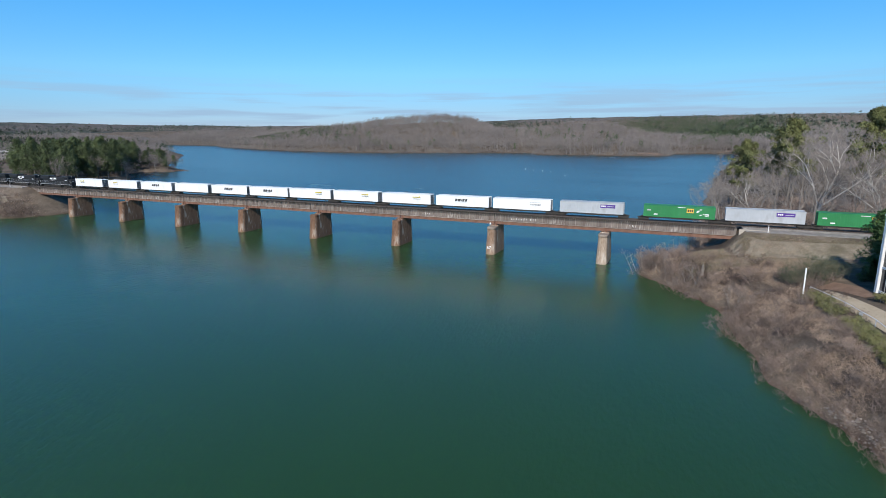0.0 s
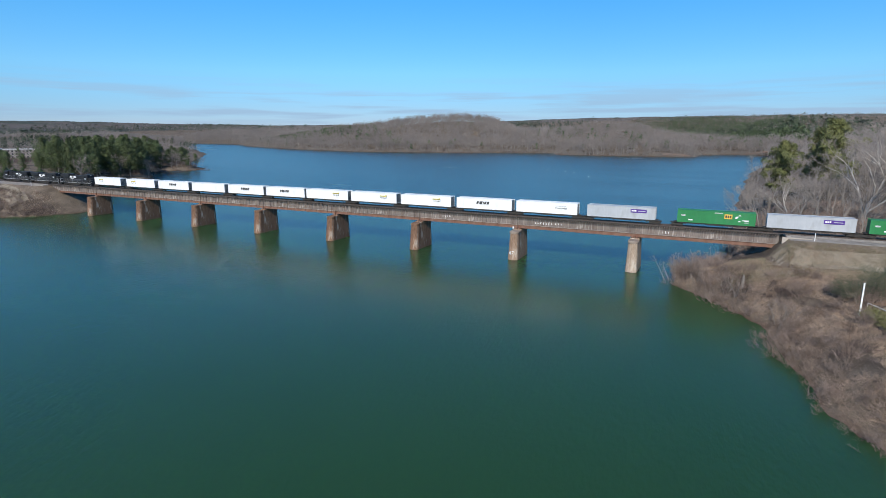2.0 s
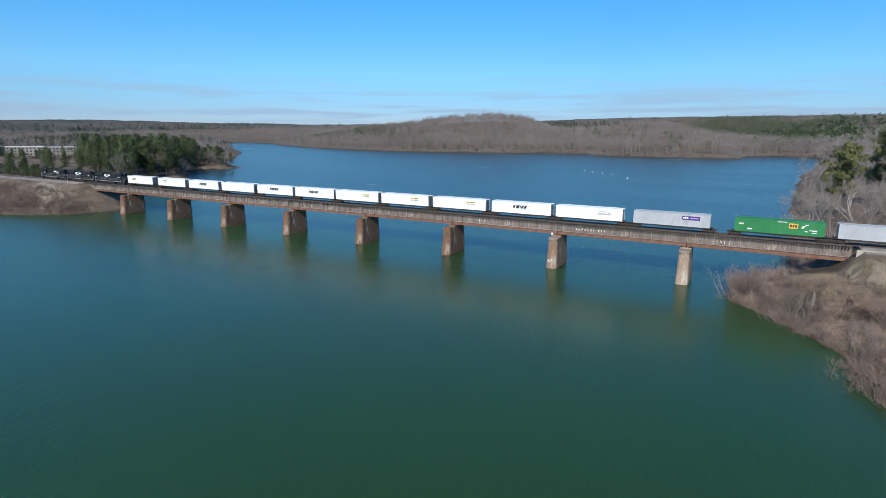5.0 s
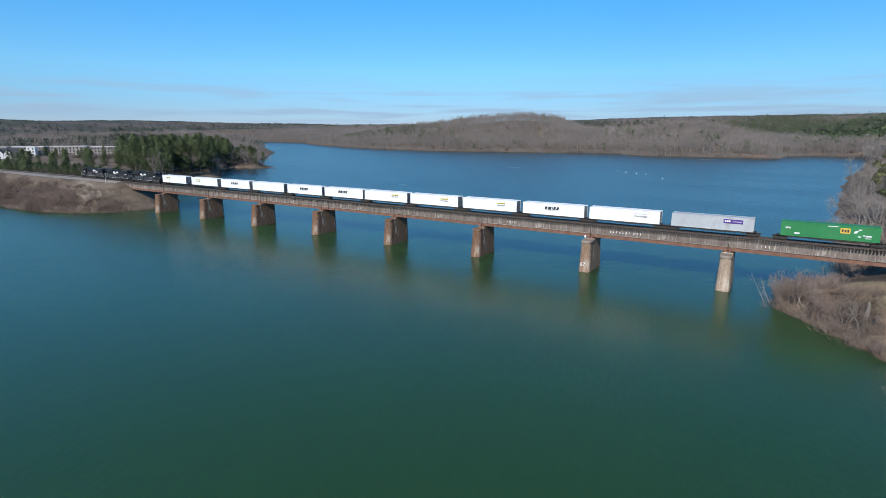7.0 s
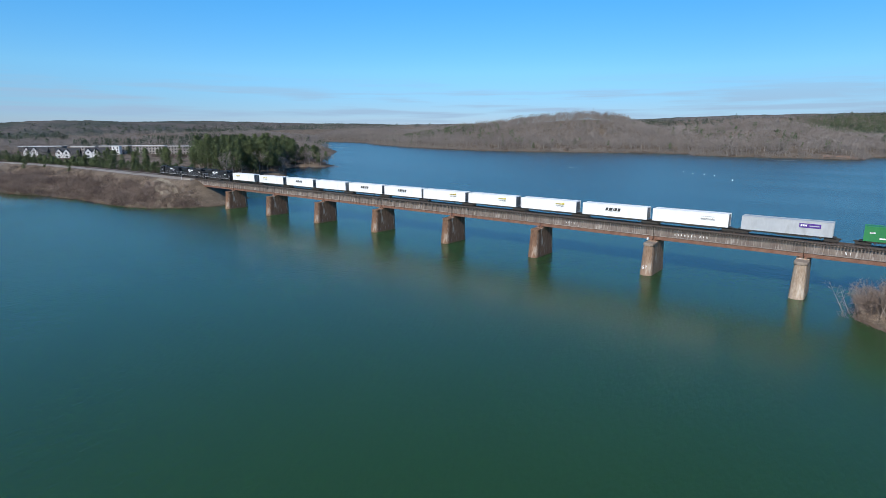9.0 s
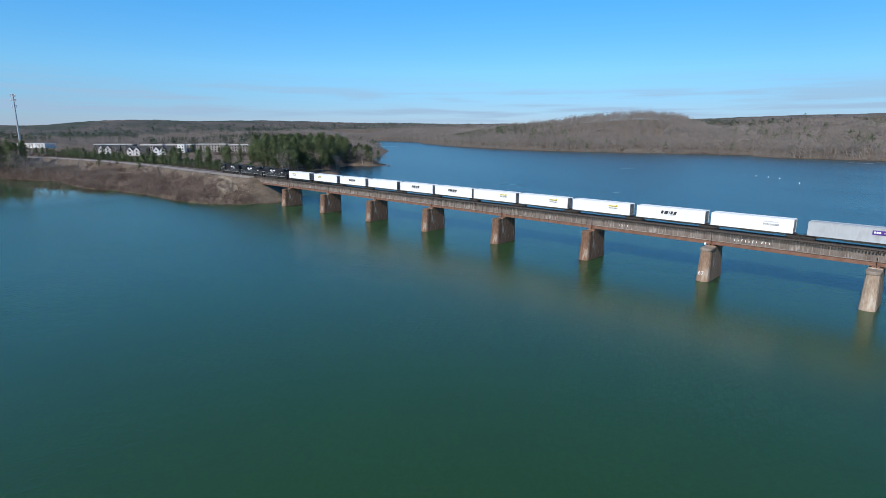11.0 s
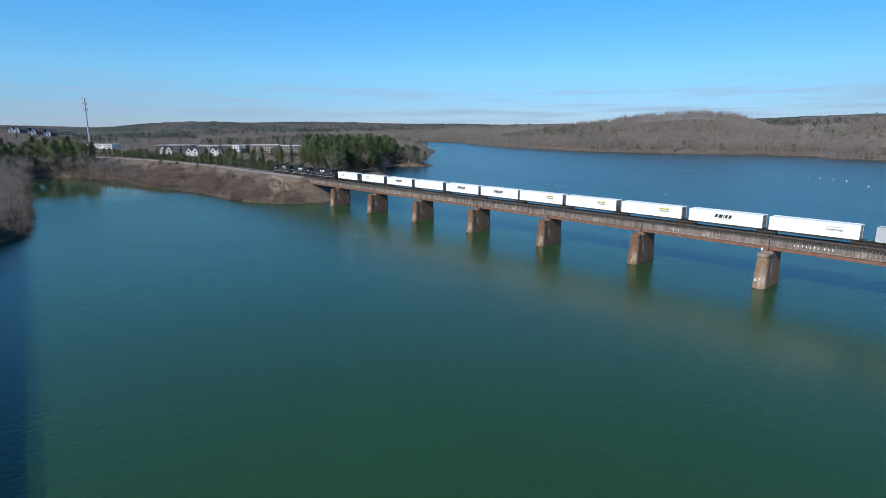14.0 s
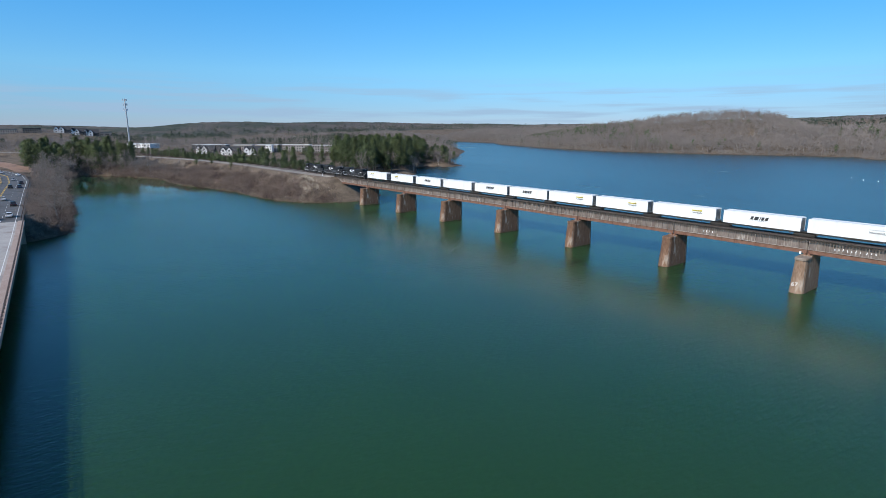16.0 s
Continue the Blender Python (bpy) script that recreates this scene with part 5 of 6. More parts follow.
brush_field("shore_brush", "dark tangled stems at the waterline of the western embankment", scatter(2600, -260, 18, -66, -7, lambda x, y, d: (d > -0.8) & (d < 22) & (rng.random(len(x)) < np.where(d < 5, 0.9, 0.22)), 2.0), 1.2, 3.4, (4, 5), M_DARKBRUSH)
brush_field("shore_brush", "dark tangled stems at the foot of the causeway", scatter(1500, -200, 46, -132, -92, lambda x, y, d: (terrain(x, y) > -0.4) & (terrain(x, y) < 3.2), 1.8, 11), 1.2, 3.0, (4, 5), M_DARKBRUSH)
brush_field("shore_brush", "dense bare brown brush on the causeway bank", scatter(3200, -200, 48, -132, -96, lambda x, y, d: (terrain(x, y) > 0.1) & (d < 15), 1.5, 10.6), 0.9, 2.6)
brush_field("shore_brush", "tangled bare brush over the eastern waterline", scatter(3000, 247, 292, -112, 10, lambda x, y, d: (d > -1.2) & (d < 13) & (rng.random(len(x)) < np.where(d < 4, 0.95, 0.12)), 1.3), 0.7, 1.9, fine=2)
brush_field("shore_brush", "tall rounded bare scrub along the inlet shore", scatter(900, -340, -165, -112, -34, lambda x, y, d: (d > 0) & (d < 14), 2.6), 3.0, 7.5)
THICKETS = lambda x, y: np.sin(x * 0.33 + 1.5 * np.sin(y * 0.2)) + np.sin(y * 0.27 + x * 0.11)
brush_field("shore_brush", "tall bare thickets overhanging the eastern waterline", scatter(2400, 246, 290, -100, 8, lambda x, y, d: (d > -1.8) & (d < 4.5) & (THICKETS(x, y) < 0.2), 1.5), 1.6, 3.2, (6, 7), M_BRUSH, 2)
brush_field("shore_brush", "dark tall thickets on the eastern slope", scatter(1500, 252, 280, -60, -8, lambda x, y, d: (d > 1) & (d < 14) & (x < 276) & (np.sin(x * 0.5 + 2) * np.sin(y * 0.35) > 0.55), 1.6), 1.6, 3.0, (8, 9), M_DARKBRUSH, 2)
brush_field("shore_brush", "tall grey-brown scrub clumps on the western embankment", scatter(3400, -240, 12, -60, -4, lambda x, y, d: (d > -0.5) & (d < 32) & (line_distance(x, y, TRACK_W) > 9) & (np.sin(x * 0.21 + 2 * np.sin(y * 0.15)) + np.sin(x * 0.083 + y * 0.2) > 0.3), 2.6), 2.2, 4.6, (6, 7), M_BRUSH)
stick_field("thin_grass", "thin olive-brown grass on the gravel of the eastern embankment", "grass", M_OLIVE, SHOULDER := scatter(3400, 262, 302, -15, -2.5, lambda x, y, d: d > 4), dead_grass(SHOULDER, 50, 0.5, 0.6))
brush_field("shore_brush", "dark hollows of tangled brush on the western embankment", scatter(2600, -230, 14, -60, -6, lambda x, y, d: (d > 0) & (line_distance(x, y, TRACK_W) > 9.5) & (np.sin(x * 0.17 + 1.3 * np.sin(y * 0.3) + 2) * np.sin(y * 0.26 + x * 0.05) > 0.42), 1.9), 1.8, 3.4, (8, 9), M_DARKBRUSH)
brush_field("undergrowth", "bare undergrowth below the eastern woods", scatter(900, 262, 330, 12, 120, lambda x, y, d: (d > -0.5) & (d < 60), 3.0), 1.5, 3.6)


def far_trees(n_bare, places, lo, hi, wide, leaf, middle, deep, upright):
    """Leafless woods seen from far off: trunks, and rounded crowns of fine sprays of twigs."""
    p = np.array(places)
    n = len(p)
    z = terrain(p[:, 0], p[:, 1])
    h = rng.uniform(lo, hi, n)
    foot = np.stack([p[:, 0], p[:, 1], z - 0.5], -1)
    top = foot + np.stack([rng.normal(size=n) * 0.05 * h, rng.normal(size=n) * 0.05 * h, h * 0.80], -1)
    trunks = spike_arrays(foot, top, 0.0095 * h * rng.uniform(0.5, 1.5, n))
    m = n * n_bare
    hh = np.repeat(h, n_bare)[:, None]
    way = unit(rng, m, 0.25)
    reach = rng.uniform(0.1, 1.0, (m, 1)) ** 0.5
    mid = np.repeat(foot, n_bare, 0) + [[0, 0, 1]] * hh * middle
    a = mid + way * reach * hh * [[wide, wide, deep]]
    up = way + unit(rng, m, 0.1) * 0.7 + [[0, 0, upright]]
    b = a + up / np.linalg.norm(up, axis=1, keepdims=True) * hh * rng.uniform(0.08, 0.16, (m, 1))
    side = np.cross(b - a, unit(rng, m))
    side = side / np.maximum(np.linalg.norm(side, axis=1, keepdims=True), 1e-6) * hh * leaf * rng.uniform(0.6, 1.4, (m, 1))
    v = np.stack([a - side, a + side, b], 1).reshape(-1, 3)
    return trunks, (v, np.arange(len(v)).reshape(-1, 3))


def woods(name, label, places, n_bare, lo, hi, wide=0.27, leaf=0.02, middle=0.62, deep=0.36, upright=0.35):
    trunks, twigs = far_trees(n_bare, places, lo, hi, wide, leaf, middle, deep, upright)
    ob = tagged(part(name, tris(name, *twigs), M_FARWOOD), label, "woodland", kind="stuff")
    part("trunks", tris("trunks", *trunks), M_FARTRUNK, ob)


def far_pines(name, label, places, lo, hi, per=34, wide=0.24, tuft=1.0, needles=M_FARPINE, low=0.3):
    p = np.array(places)
    n = len(p)
    h = rng.uniform(lo, hi, n)
    z = terrain(p[:, 0], p[:, 1])
    t = rng.uniform(low, 1.0, (n, per))
    reach = (1.08 - t) ** 0.6 * wide * h[:, None] * rng.uniform(0.2, 1.0, (n, per))
    ang = rng.uniform(0, 6.283, (n, per))
    c = np.stack([p[:, :1] + np.cos(ang) * reach, p[:, 1:] + np.sin(ang) * reach, z[:, None] + t * h[:, None]], -1).reshape(-1, 3)
    m = len(c)
    u, w = unit(rng, m), unit(rng, m, 0.4)
    s = tuft * np.repeat(h, per)[:, None] * rng.uniform(0.06, 0.13, (m, 1))
    v = np.stack([c - u * s, c + u * s, c + w * s * 1.6], 1).reshape(-1, 3)
    nrm = np.stack([np.cos(ang), np.sin(ang), (t - (low + 1) / 2) * 2.2], -1).reshape(-1, 3) + unit(rng, m) * 0.45
    nrm = np.repeat(nrm / np.linalg.norm(nrm, axis=1, keepdims=True), 3, 0)
    tagged(part(name, tris(name, v, np.arange(len(v)).reshape(-1, 3), nrm), needles), label, "woodland", kind="stuff")


def random_land(n, x0, x1, y0, y1, lo, hi, keep=None):
    x, y = rng.uniform(x0, x1, n), rng.uniform(y0, y1, n)
    d = shore_distance(x, y)
    ok = (d > lo) & (d < hi)
    if keep:
        ok &= keep(x, y)
    return np.stack([x[ok], y[ok]], -1)


def stand(x, y):
    """How thick the pines stand on the far hills."""
    g = lambda cx, cy, sx, sy: np.exp(-((x - cx) / sx) ** 2 - ((y - cy) / sy) ** 2)
    patches = 1.6 * g(200, 1640, 120, 230) + 1.6 * g(345, 1120, 90, 170) + 1.5 * g(300, 1400, 110, 150)
    return patches + 0.8 * g(-640, 860, 160, 60) + 0.55 * g(-300, 1120, 120, 80) + 0.10 * (np.sin(x * 0.013 + 2 * np.sin(y * 0.008)) > 0.6)


woods("bare_woodland", "leafless trees crowding the tip of the point", POINT, 90, 9, 16, 0.2, 0.009)
grow(PINES, scatter(300, -520, -300, 4, 40, lambda x, y, d: (d > 10) & (line_distance(x, y, TRACK_W) > 12), 9), 0.28, 0.46)
field = random_land(2600, -1320, -440, -330, 20, 12, 9000, lambda x, y: line_distance(x, y, ROAD) > 24)
woods("bare_woodland", "low bare woods west of the inlet", field, 30, 5, 9, 0.45, 0.026, 0.46, 0.44, 0.3)
woods("bare_woodland", "leafless trees among the lakeside houses", VILLAGE, 80, 9, 14, 0.28, 0.011)
brush_field("undergrowth", "bare undergrowth below the pines of the point", scatter(900, -300, -85, 55, 260, lambda x, y, d: (d > 0) & (d < 24), 3.2), 1.8, 4.0)
shore_line = np.array(FAR_SHORE[1:], float)
leg = rng.choice(len(shore_line) - 1, 4200, p=(lambda q: q / q.sum())(np.linalg.norm(np.diff(shore_line, axis=0), axis=1)))
fringe = shore_line[leg] + (shore_line[leg + 1] - shore_line[leg]) * rng.random((4200, 1)) + rng.normal(size=(4200, 2)) * 6.0
fringe = fringe[(lambda d: (d > -2.5) & (d < 14))(shore_distance(fringe[:, 0], fringe[:, 1]))]
woods("bare_woodland", "low bare scrub at the waterline of the far shore", fringe, 30, 3.5, 8.5, 0.45, 0.030, 0.40, 0.42, 0.2)
hill = random_land(33000, -1250, 760, 640, 1330, 0.6, 330)
is_pine = rng.random(len(hill)) < stand(hill[:, 0], hill[:, 1])
is_pine &= shore_distance(hill[:, 0], hill[:, 1]) > 32
is_pine |= rng.random(len(hill)) < 0.012
woods("bare_woodland", "leafless grey-brown woodland covering the far lakeside hill", hill[~is_pine], 40, 12, 23, 0.27, 0.019, 0.50, 0.44, 0.35)
far_pines("pine_woodland", "dark green pine stand on the far hillside", hill[is_pine], 10, 15, 34, 0.3, 1.15)
slope = random_land(9000, 0, 520, 1150, 1950, 200, 9000)
slope = slope[rng.random(len(slope)) < stand(slope[:, 0], slope[:, 1])]
far_pines("pine_woodland", "young green pine plantation on the far slope", slope, 9, 11, 26, 0.5, 0.75, M_FARPINE, 0.1)
def canopy(name, label, x0, x1, y0, y1, step, keep, edge, lift=11.5):
    """The closed crowns of woods too far off to tell the trees apart: a rough lumpy sheet over the land."""
    gx, gy = np.meshgrid(np.arange(x0, x1, step), np.arange(y0, y1, step), indexing="ij")
    gx, gy = gx + rng.uniform(-0.4, 0.4, gx.shape) * step, gy + rng.uniform(-0.4, 0.4, gy.shape) * step
    z = terrain(gx, gy) + lift * np.clip(edge(gx, gy) / 260 - 0.1, -0.2, 1) + rng.uniform(-2.0, 2.2, gx.shape)
    v = np.stack([gx, gy, z], -1).reshape(-1, 3)
    ok = keep(gx, gy) & (shore_distance(gx, gy) > 60)
    k = gx.shape[1]
    i, j = np.meshgrid(np.arange(gx.shape[0] - 1), np.arange(k - 1), indexing="ij")
    use = (ok[:-1, :-1] & ok[1:, :-1] & ok[:-1, 1:] & ok[1:, 1:]).ravel()
    a = (i * k + j).ravel()[use]
    f = np.concatenate([np.stack([a, a + k, a + k + 1], -1), np.stack([a, a + k + 1, a + 1], -1)])
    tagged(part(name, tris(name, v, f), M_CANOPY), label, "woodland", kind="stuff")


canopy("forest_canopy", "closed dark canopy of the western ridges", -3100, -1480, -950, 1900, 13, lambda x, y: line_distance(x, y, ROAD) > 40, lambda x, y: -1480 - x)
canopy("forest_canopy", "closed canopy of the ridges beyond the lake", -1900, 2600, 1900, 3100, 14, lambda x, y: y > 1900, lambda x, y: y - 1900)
back = random_land(14000, -1900, 2000, 900, 1960, 300, 9000)
bx, by = back[:, 0], back[:, 1]
back_pine = rng.random(len(back)) < 0.02 + 0.45 * (np.sin(bx * 0.004) * np.sin(by * 0.006 + 1) > 0.4)
woods("bare_woodland", "distant leafless woodland on low ridges", back[~back_pine], 20, 9, 15, 0.60, 0.042, 0.42, 0.42, 0.3)
far_pines("pine_woodland", "distant dark pines on low ridges", back[back_pine], 11, 16, 20, 0.7, 1.5, M_RIDGEPINE, 0.0)
ridge_trees = random_land(9000, -2700, -1480, -900, 1800, 60, 9000, lambda x, y: line_distance(x, y, ROAD) > 40)
far_pines("pine_woodland", "dark pines topping the western ridges", ridge_trees[::2], 9, 12.5, 12, 0.6, 1.6, M_RIDGEPINE, 0.3)
woods("bare_woodland", "leafless trees topping the western ridges", ridge_trees[1::2], 18, 8, 12, 0.7, 0.04, 0.5, 0.36, 0.3)
west = random_land(13000, -1500, -420, -900, 1000, 12, 9000, lambda x, y: ((x < -760) | (y > 330) | (y < -150)) & (line_distance(x, y, ROAD) > 30) & ~((x > -1350) & (x < -900) & (y < -60)) & ~((x > -1300) & (x < -1080) & (y < 70)))
wx, wy = west[:, 0], west[:, 1]
west_pine = rng.random(len(west)) < 0.02 + 0.55 * (np.sin(wx * 0.010) * np.sin(wy * 0.012 + 1) > 0.45)
woods("bare_woodland", "leafless woodland behind the lakeside houses", west[~west_pine], 32, 9, 14, 0.60, 0.028, 0.46, 0.42, 0.3)
far_pines("pine_woodland", "dark pines scattered behind the lakeside houses", west[west_pine], 10, 16, 34, 0.34, 0.8, M_RIDGEPINE, 0.15)
east = random_land(3500, 330, 900, 20, 700, 30, 900)
woods("bare_woodland", "leafless woodland on the eastern shore", east, 40, 11, 18, 0.3, 0.013, 0.58, 0.36)


# ---- western and eastern railway approaches ----
def strip(line, offsets, z0=None, step=6.0):
    """A ribbon along a line: rows of (offset, height) across, resampled every few metres."""
    seg = np.linalg.norm(np.diff(line, axis=0), axis=1)
    s = np.concatenate([[0], np.cumsum(seg)])
    u = np.linspace(0, s[-1], max(2, int(s[-1] / step)))
    c = np.stack([np.interp(u, s, line[:, 0]), np.interp(u, s, line[:, 1])], -1)
    d = np.gradient(c, axis=0)
    d /= np.linalg.norm(d, axis=1, keepdims=True)
    nrm = np.stack([-d[:, 1], d[:, 0]], -1)
    rows = np.stack([np.concatenate([c + nrm * o, np.full((len(c), 1), h)], 1) for o, h in offsets], 1)
    k = len(offsets)
    v = rows.reshape(-1, 3)
    i = (np.arange(len(c) - 1)[:, None] * k + np.arange(k - 1)[None]).ravel()
    f = np.concatenate([np.stack([i, i + k, i + k + 1], -1), np.stack([i, i + k + 1, i + 1], -1)])
    return v, f


def solid_strip(name, line, half, z0, z1, offset=0.0, step=6.0):
    o = [(offset - half, z0), (offset - half, z1), (offset + half, z1), (offset + half, z0)]
    me = tris(name, *strip(line, o, step=step))
    me.flip_normals()
    return me


for line in (TRACK_W, TRACK_E):
    o = [(-6.2, 10.6), (-5.4, 10.83), (-2.3, 10.86), (-1.6, 11.12), (1.6, 11.12), (2.3, 10.86), (4.6, 10.83), (5.4, 10.6)]
    me = tris("ballast", *strip(line, o))
    me.flip_normals()
    bed = tagged(part("ballast", me, M_BALLAST), "pale gravel track bed and service strip on the embankment", "track bed", kind="structure")
    for off in (-0.755, 0.755):
        part("rail", solid_strip("rail", line, 0.037, 11.1, RAIL_TOP, off), M_RAIL, bed)
    sel = line[line[:, 0] > -300] if line is TRACK_W else line[:2]
    seg = np.linalg.norm(np.diff(sel, axis=0), axis=1)
    s = np.concatenate([[0], np.cumsum(seg)])
    u = np.arange(0.3, min(s[-1], 300), 0.6) if line is TRACK_E else np.arange(max(0.3, s[-1] - 300), s[-1], 0.6)
    bm = bmesh.new()
    for q in u:
        x, y = np.interp(q, s, sel[:, 0]), np.interp(q, s, sel[:, 1])
        box(bm, x, y, 11.11, 0.23, 2.6, 0.12)
    tagged(part("sleepers", bm, M_TIE, bed), kind="stuff")

def drape(line, half, lift):
    """A strip that follows the ground."""
    v, f = strip(np.array(line, float), [(-half, 0), (-half / 3, 0), (half / 3, 0), (half, 0)], step=1.5)
    v[:, 2] = terrain(v[:, 0], v[:, 1]) + lift
    me = tris("strip", v, f)
    me.flip_normals()
    return me


# white marker posts by the abutments, a weathered stump and a tall white pole
def marker_post(x, y, h, w=0.14, name="marker_post", label="short white marker post beside the track"):
    t = thing(name, label, "post", "white posts", at=pose(x, y, float(terrain(x, y))))
    part("post", block(0, 0, h / 2 - 0.15, w, w, h + 0.3, 0.015), M_SIGN, t)
    part("collar", block(0, 0, h * 0.62, w * 1.3, w * 1.3, 0.06), M_GALV, t)


for x, y, h in ((277.5, -1.2, 1.7), (-6.5, -1.0, 1.5), (-9.5, 8.6, 1.5), (-16, 8.8, 1.4)):
    marker_post(x, y, h)
marker_post(279.0, -36.5, 5.2, 0.2, "white_pole", "tall plain white pole on the bank")
t = thing("tree_stump", "broken weathered dead trunk on the bank", "stump", at=pose(264.2, -16.5, float(terrain(264.2, -16.5))))
bm = bmesh.new()
rod(bm, (0, 0, -0.4), (0.15, 0.1, 1.9), 0.36, 9, 0.27)
rod(bm, (0.15, 0.1, 1.9), (0.05, 0.1, 2.6), 0.26, 7, 0.03)
part("trunk", bm, M_BARK, t)

# pale stones along the waterline
RIPRAP = thing("stone_riprap", "pale broken stones lining the waterline of the bank", "stones")


def stone_mesh(seed):
    bm = bmesh.new()
    bmesh.ops.create_icosphere(bm, subdivisions=1, radius=0.5)
    r = random.Random(seed)
    for v in bm.verts:
        v.co = Vector((v.co.x * r.uniform(0.7, 1.2), v.co.y * r.uniform(0.6, 1.1), v.co.z * r.uniform(0.45, 0.85)))
    me = bpy.data.meshes.new("stone")
    bm.to_mesh(me)
    bm.free()
    me.materials.append(M_ROCK)
    return me


STONES = [stone_mesh(k) for k in range(5)]
spots = scatter(9000, 274, 286, -92, -68, lambda x, y, d: (d > -0.3) & (d < 1.5))[:290]
for k, (x, y) in enumerate(spots):
    ob = part("stone", STONES[k % 5], None, RIPRAP)
    s = rng.uniform(0.22, 0.55)
    ob.matrix_basis = Matrix.LocRotScale((x, y, float(terrain(x, y)) + 0.05), Euler((0, 0, rng.uniform(0, 6))), (s, s, s))
rubble = scatter(1500, -14, 24, -30, -3, lambda x, y, d: (terrain(x, y) > 0.1) & (terrain(x, y) < 8))[:150] + scatter(6000, 266, 292, -13.5, -9.5, lambda x, y, d: d > 5)[:240]
for k, (x, y) in enumerate(rubble):
    ob = part("stone", STONES[k % 5], None, RIPRAP)
    s = rng.uniform(0.25, 0.6)
    ob.matrix_basis = Matrix.LocRotScale((x, y, float(terrain(x, y)) + 0.03), Euler((0, 0, rng.uniform(0, 6))), (s, s, s))


tagged(part("gravel_spill", drape([(-26, -5.4), (-14, -7.0), (-4, -9.2), (3, -11.2)], 3.2, 0.14), M_SPILL), "bare grey gravel spilled down the western embankment", "bank", kind="structure")
tagged(part("gravel_spill", drape([(269, -5.0), (276, -7.4), (288, -7.0), (300, -6.4)], 2.6, 0.14), M_SPILL), "pale gravel and thin grass on the eastern embankment", "bank", kind="structure")
# ---- lakeside path, hedge and building on the eastern bank ----
PATH_LINE = [(281.5, -33.5), (283.5, -38), (285.5, -45), (287.5, -54), (289.5, -66), (291, -85), (293, -110)]
tagged(part("path", drape(PATH_LINE, 2.0, 0.10), M_PATH), "sandy footpath along the top of the bank", "path", kind="structure")
tagged(part("mulch_bed", drape([(283.5, -29), (287, -33), (289.0, -37)], 2.2, 0.07), M_MULCH), "brown mulch planting bed", "bed", kind="structure")


def hedge(points, w, h, label):
    t = thing("hedge", label, "hedge", "clipped hedges")
    cs = []
    for (ax, ay), (bx, by) in zip(points, points[1:]):
        n = int(math.hypot(bx - ax, by - ay) * 50)
        for k in range(n):
            q = k / n
            x, y = ax + (bx - ax) * q + rng.uniform(-w, w), ay + (by - ay) * q + rng.uniform(-w, w) * 0.4
            cs.append((x, y, float(terrain(x, y)) + h * (0.1 + 0.9 * rng.uniform(0, 1) ** 0.6) * (0.88 + 0.12 * math.sin(k * 0.11))))
    part("leaves", tris("leaves", *needle_clumps(rng, np.array(cs), 0.22, 16, 0.14)[:2]), M_HEDGE, t)
    bm = bmesh.new()
    for k in range(0, len(cs), 40):
        x, y, z = cs[k]
        g = float(terrain(x, y))
        rod(bm, (x, y, g - 0.1), (x, y, max(z, g + 0.3)), 0.03, 4)
    part("stems", bm, M_BARK, t)


hedge([(279.6, -37.2), (280.8, -42), (281.8, -48)], 1.15, 1.5, "low clipped yellowish green hedge beside the path")
hedge([(282.2, -51), (283.0, -57), (284.5, -66), (286, -78)], 1.15, 1.5, "low clipped yellowish green hedge beside the path")
hedge([(288.2, -40.5), (290.5, -42.5), (293, -45)], 1.0, 1.5, "dark shrubs at the foot of the building")
t = thing("handrail", "white tubular handrail along the path edge", "railing")
pts = [(280.6, -33.0), (281.4, -36.5), (283.2, -44), (285.0, -52), (286.6, -62), (288, -76), (289.5, -95)]
for (ax, ay), (bx, by) in zip(pts, pts[1:]):
    za, zb = float(terrain(ax, ay)), float(terrain(bx, by))
    bm = bmesh.new()
    rod(bm, (ax, ay, za + 1.05), (bx, by, zb + 1.05), 0.055, 6)
    part("rail", bm, M_SIGN, t)
    bm = bmesh.new()
    rod(bm, (ax, ay, za - 0.1), (ax, ay, za + 1.05), 0.05, 6)
    part("post", bm, M_SIGN, t)
part("sign_plate", block(284.2, -48.2, float(terrain(284.2, -48.2)) + 0.6, 0.5, 0.06, 0.5), M_GALV, t)

g = float(terrain(300, -40))
b = thing("lakeside_building", "white-cornered building with dark glass walls on the bank", "building", at=pose(298.5, -41, g - 0.3, 0, 0, 12))
part("wall", block(0, 0, 6.2, 16, 14, 12.4, 0.03), M_GLASS, b, "dark glazed wall")
for x, y in ((-8.05, 7.0), (-8.05, -7.0), (8.05, 7.0), (8.05, -7.0)):
    part("corner_post", block(x, y, 6.3, 0.7, 0.7, 12.6, 0.04), M_HOUSE_W, b, "white corner post")
for k in range(4):
    part("floor_band", block(-8.04, 0, 0.4 + 3.9 * k, 0.10, 13.2, 0.35), M_HOUSE_W, b)
    for q in range(5):
        part("mullion", block(-8.03, -5.2 + 2.6 * q, 2.4 + 3.9 * k if k < 3 else 12.2, 0.08, 0.1, 3.4 if k < 3 else 0.3), M_GALV, b)
part("roof", block(0, 0, 12.65, 17, 15, 0.4, 0.05), M_ROOF_W, b)


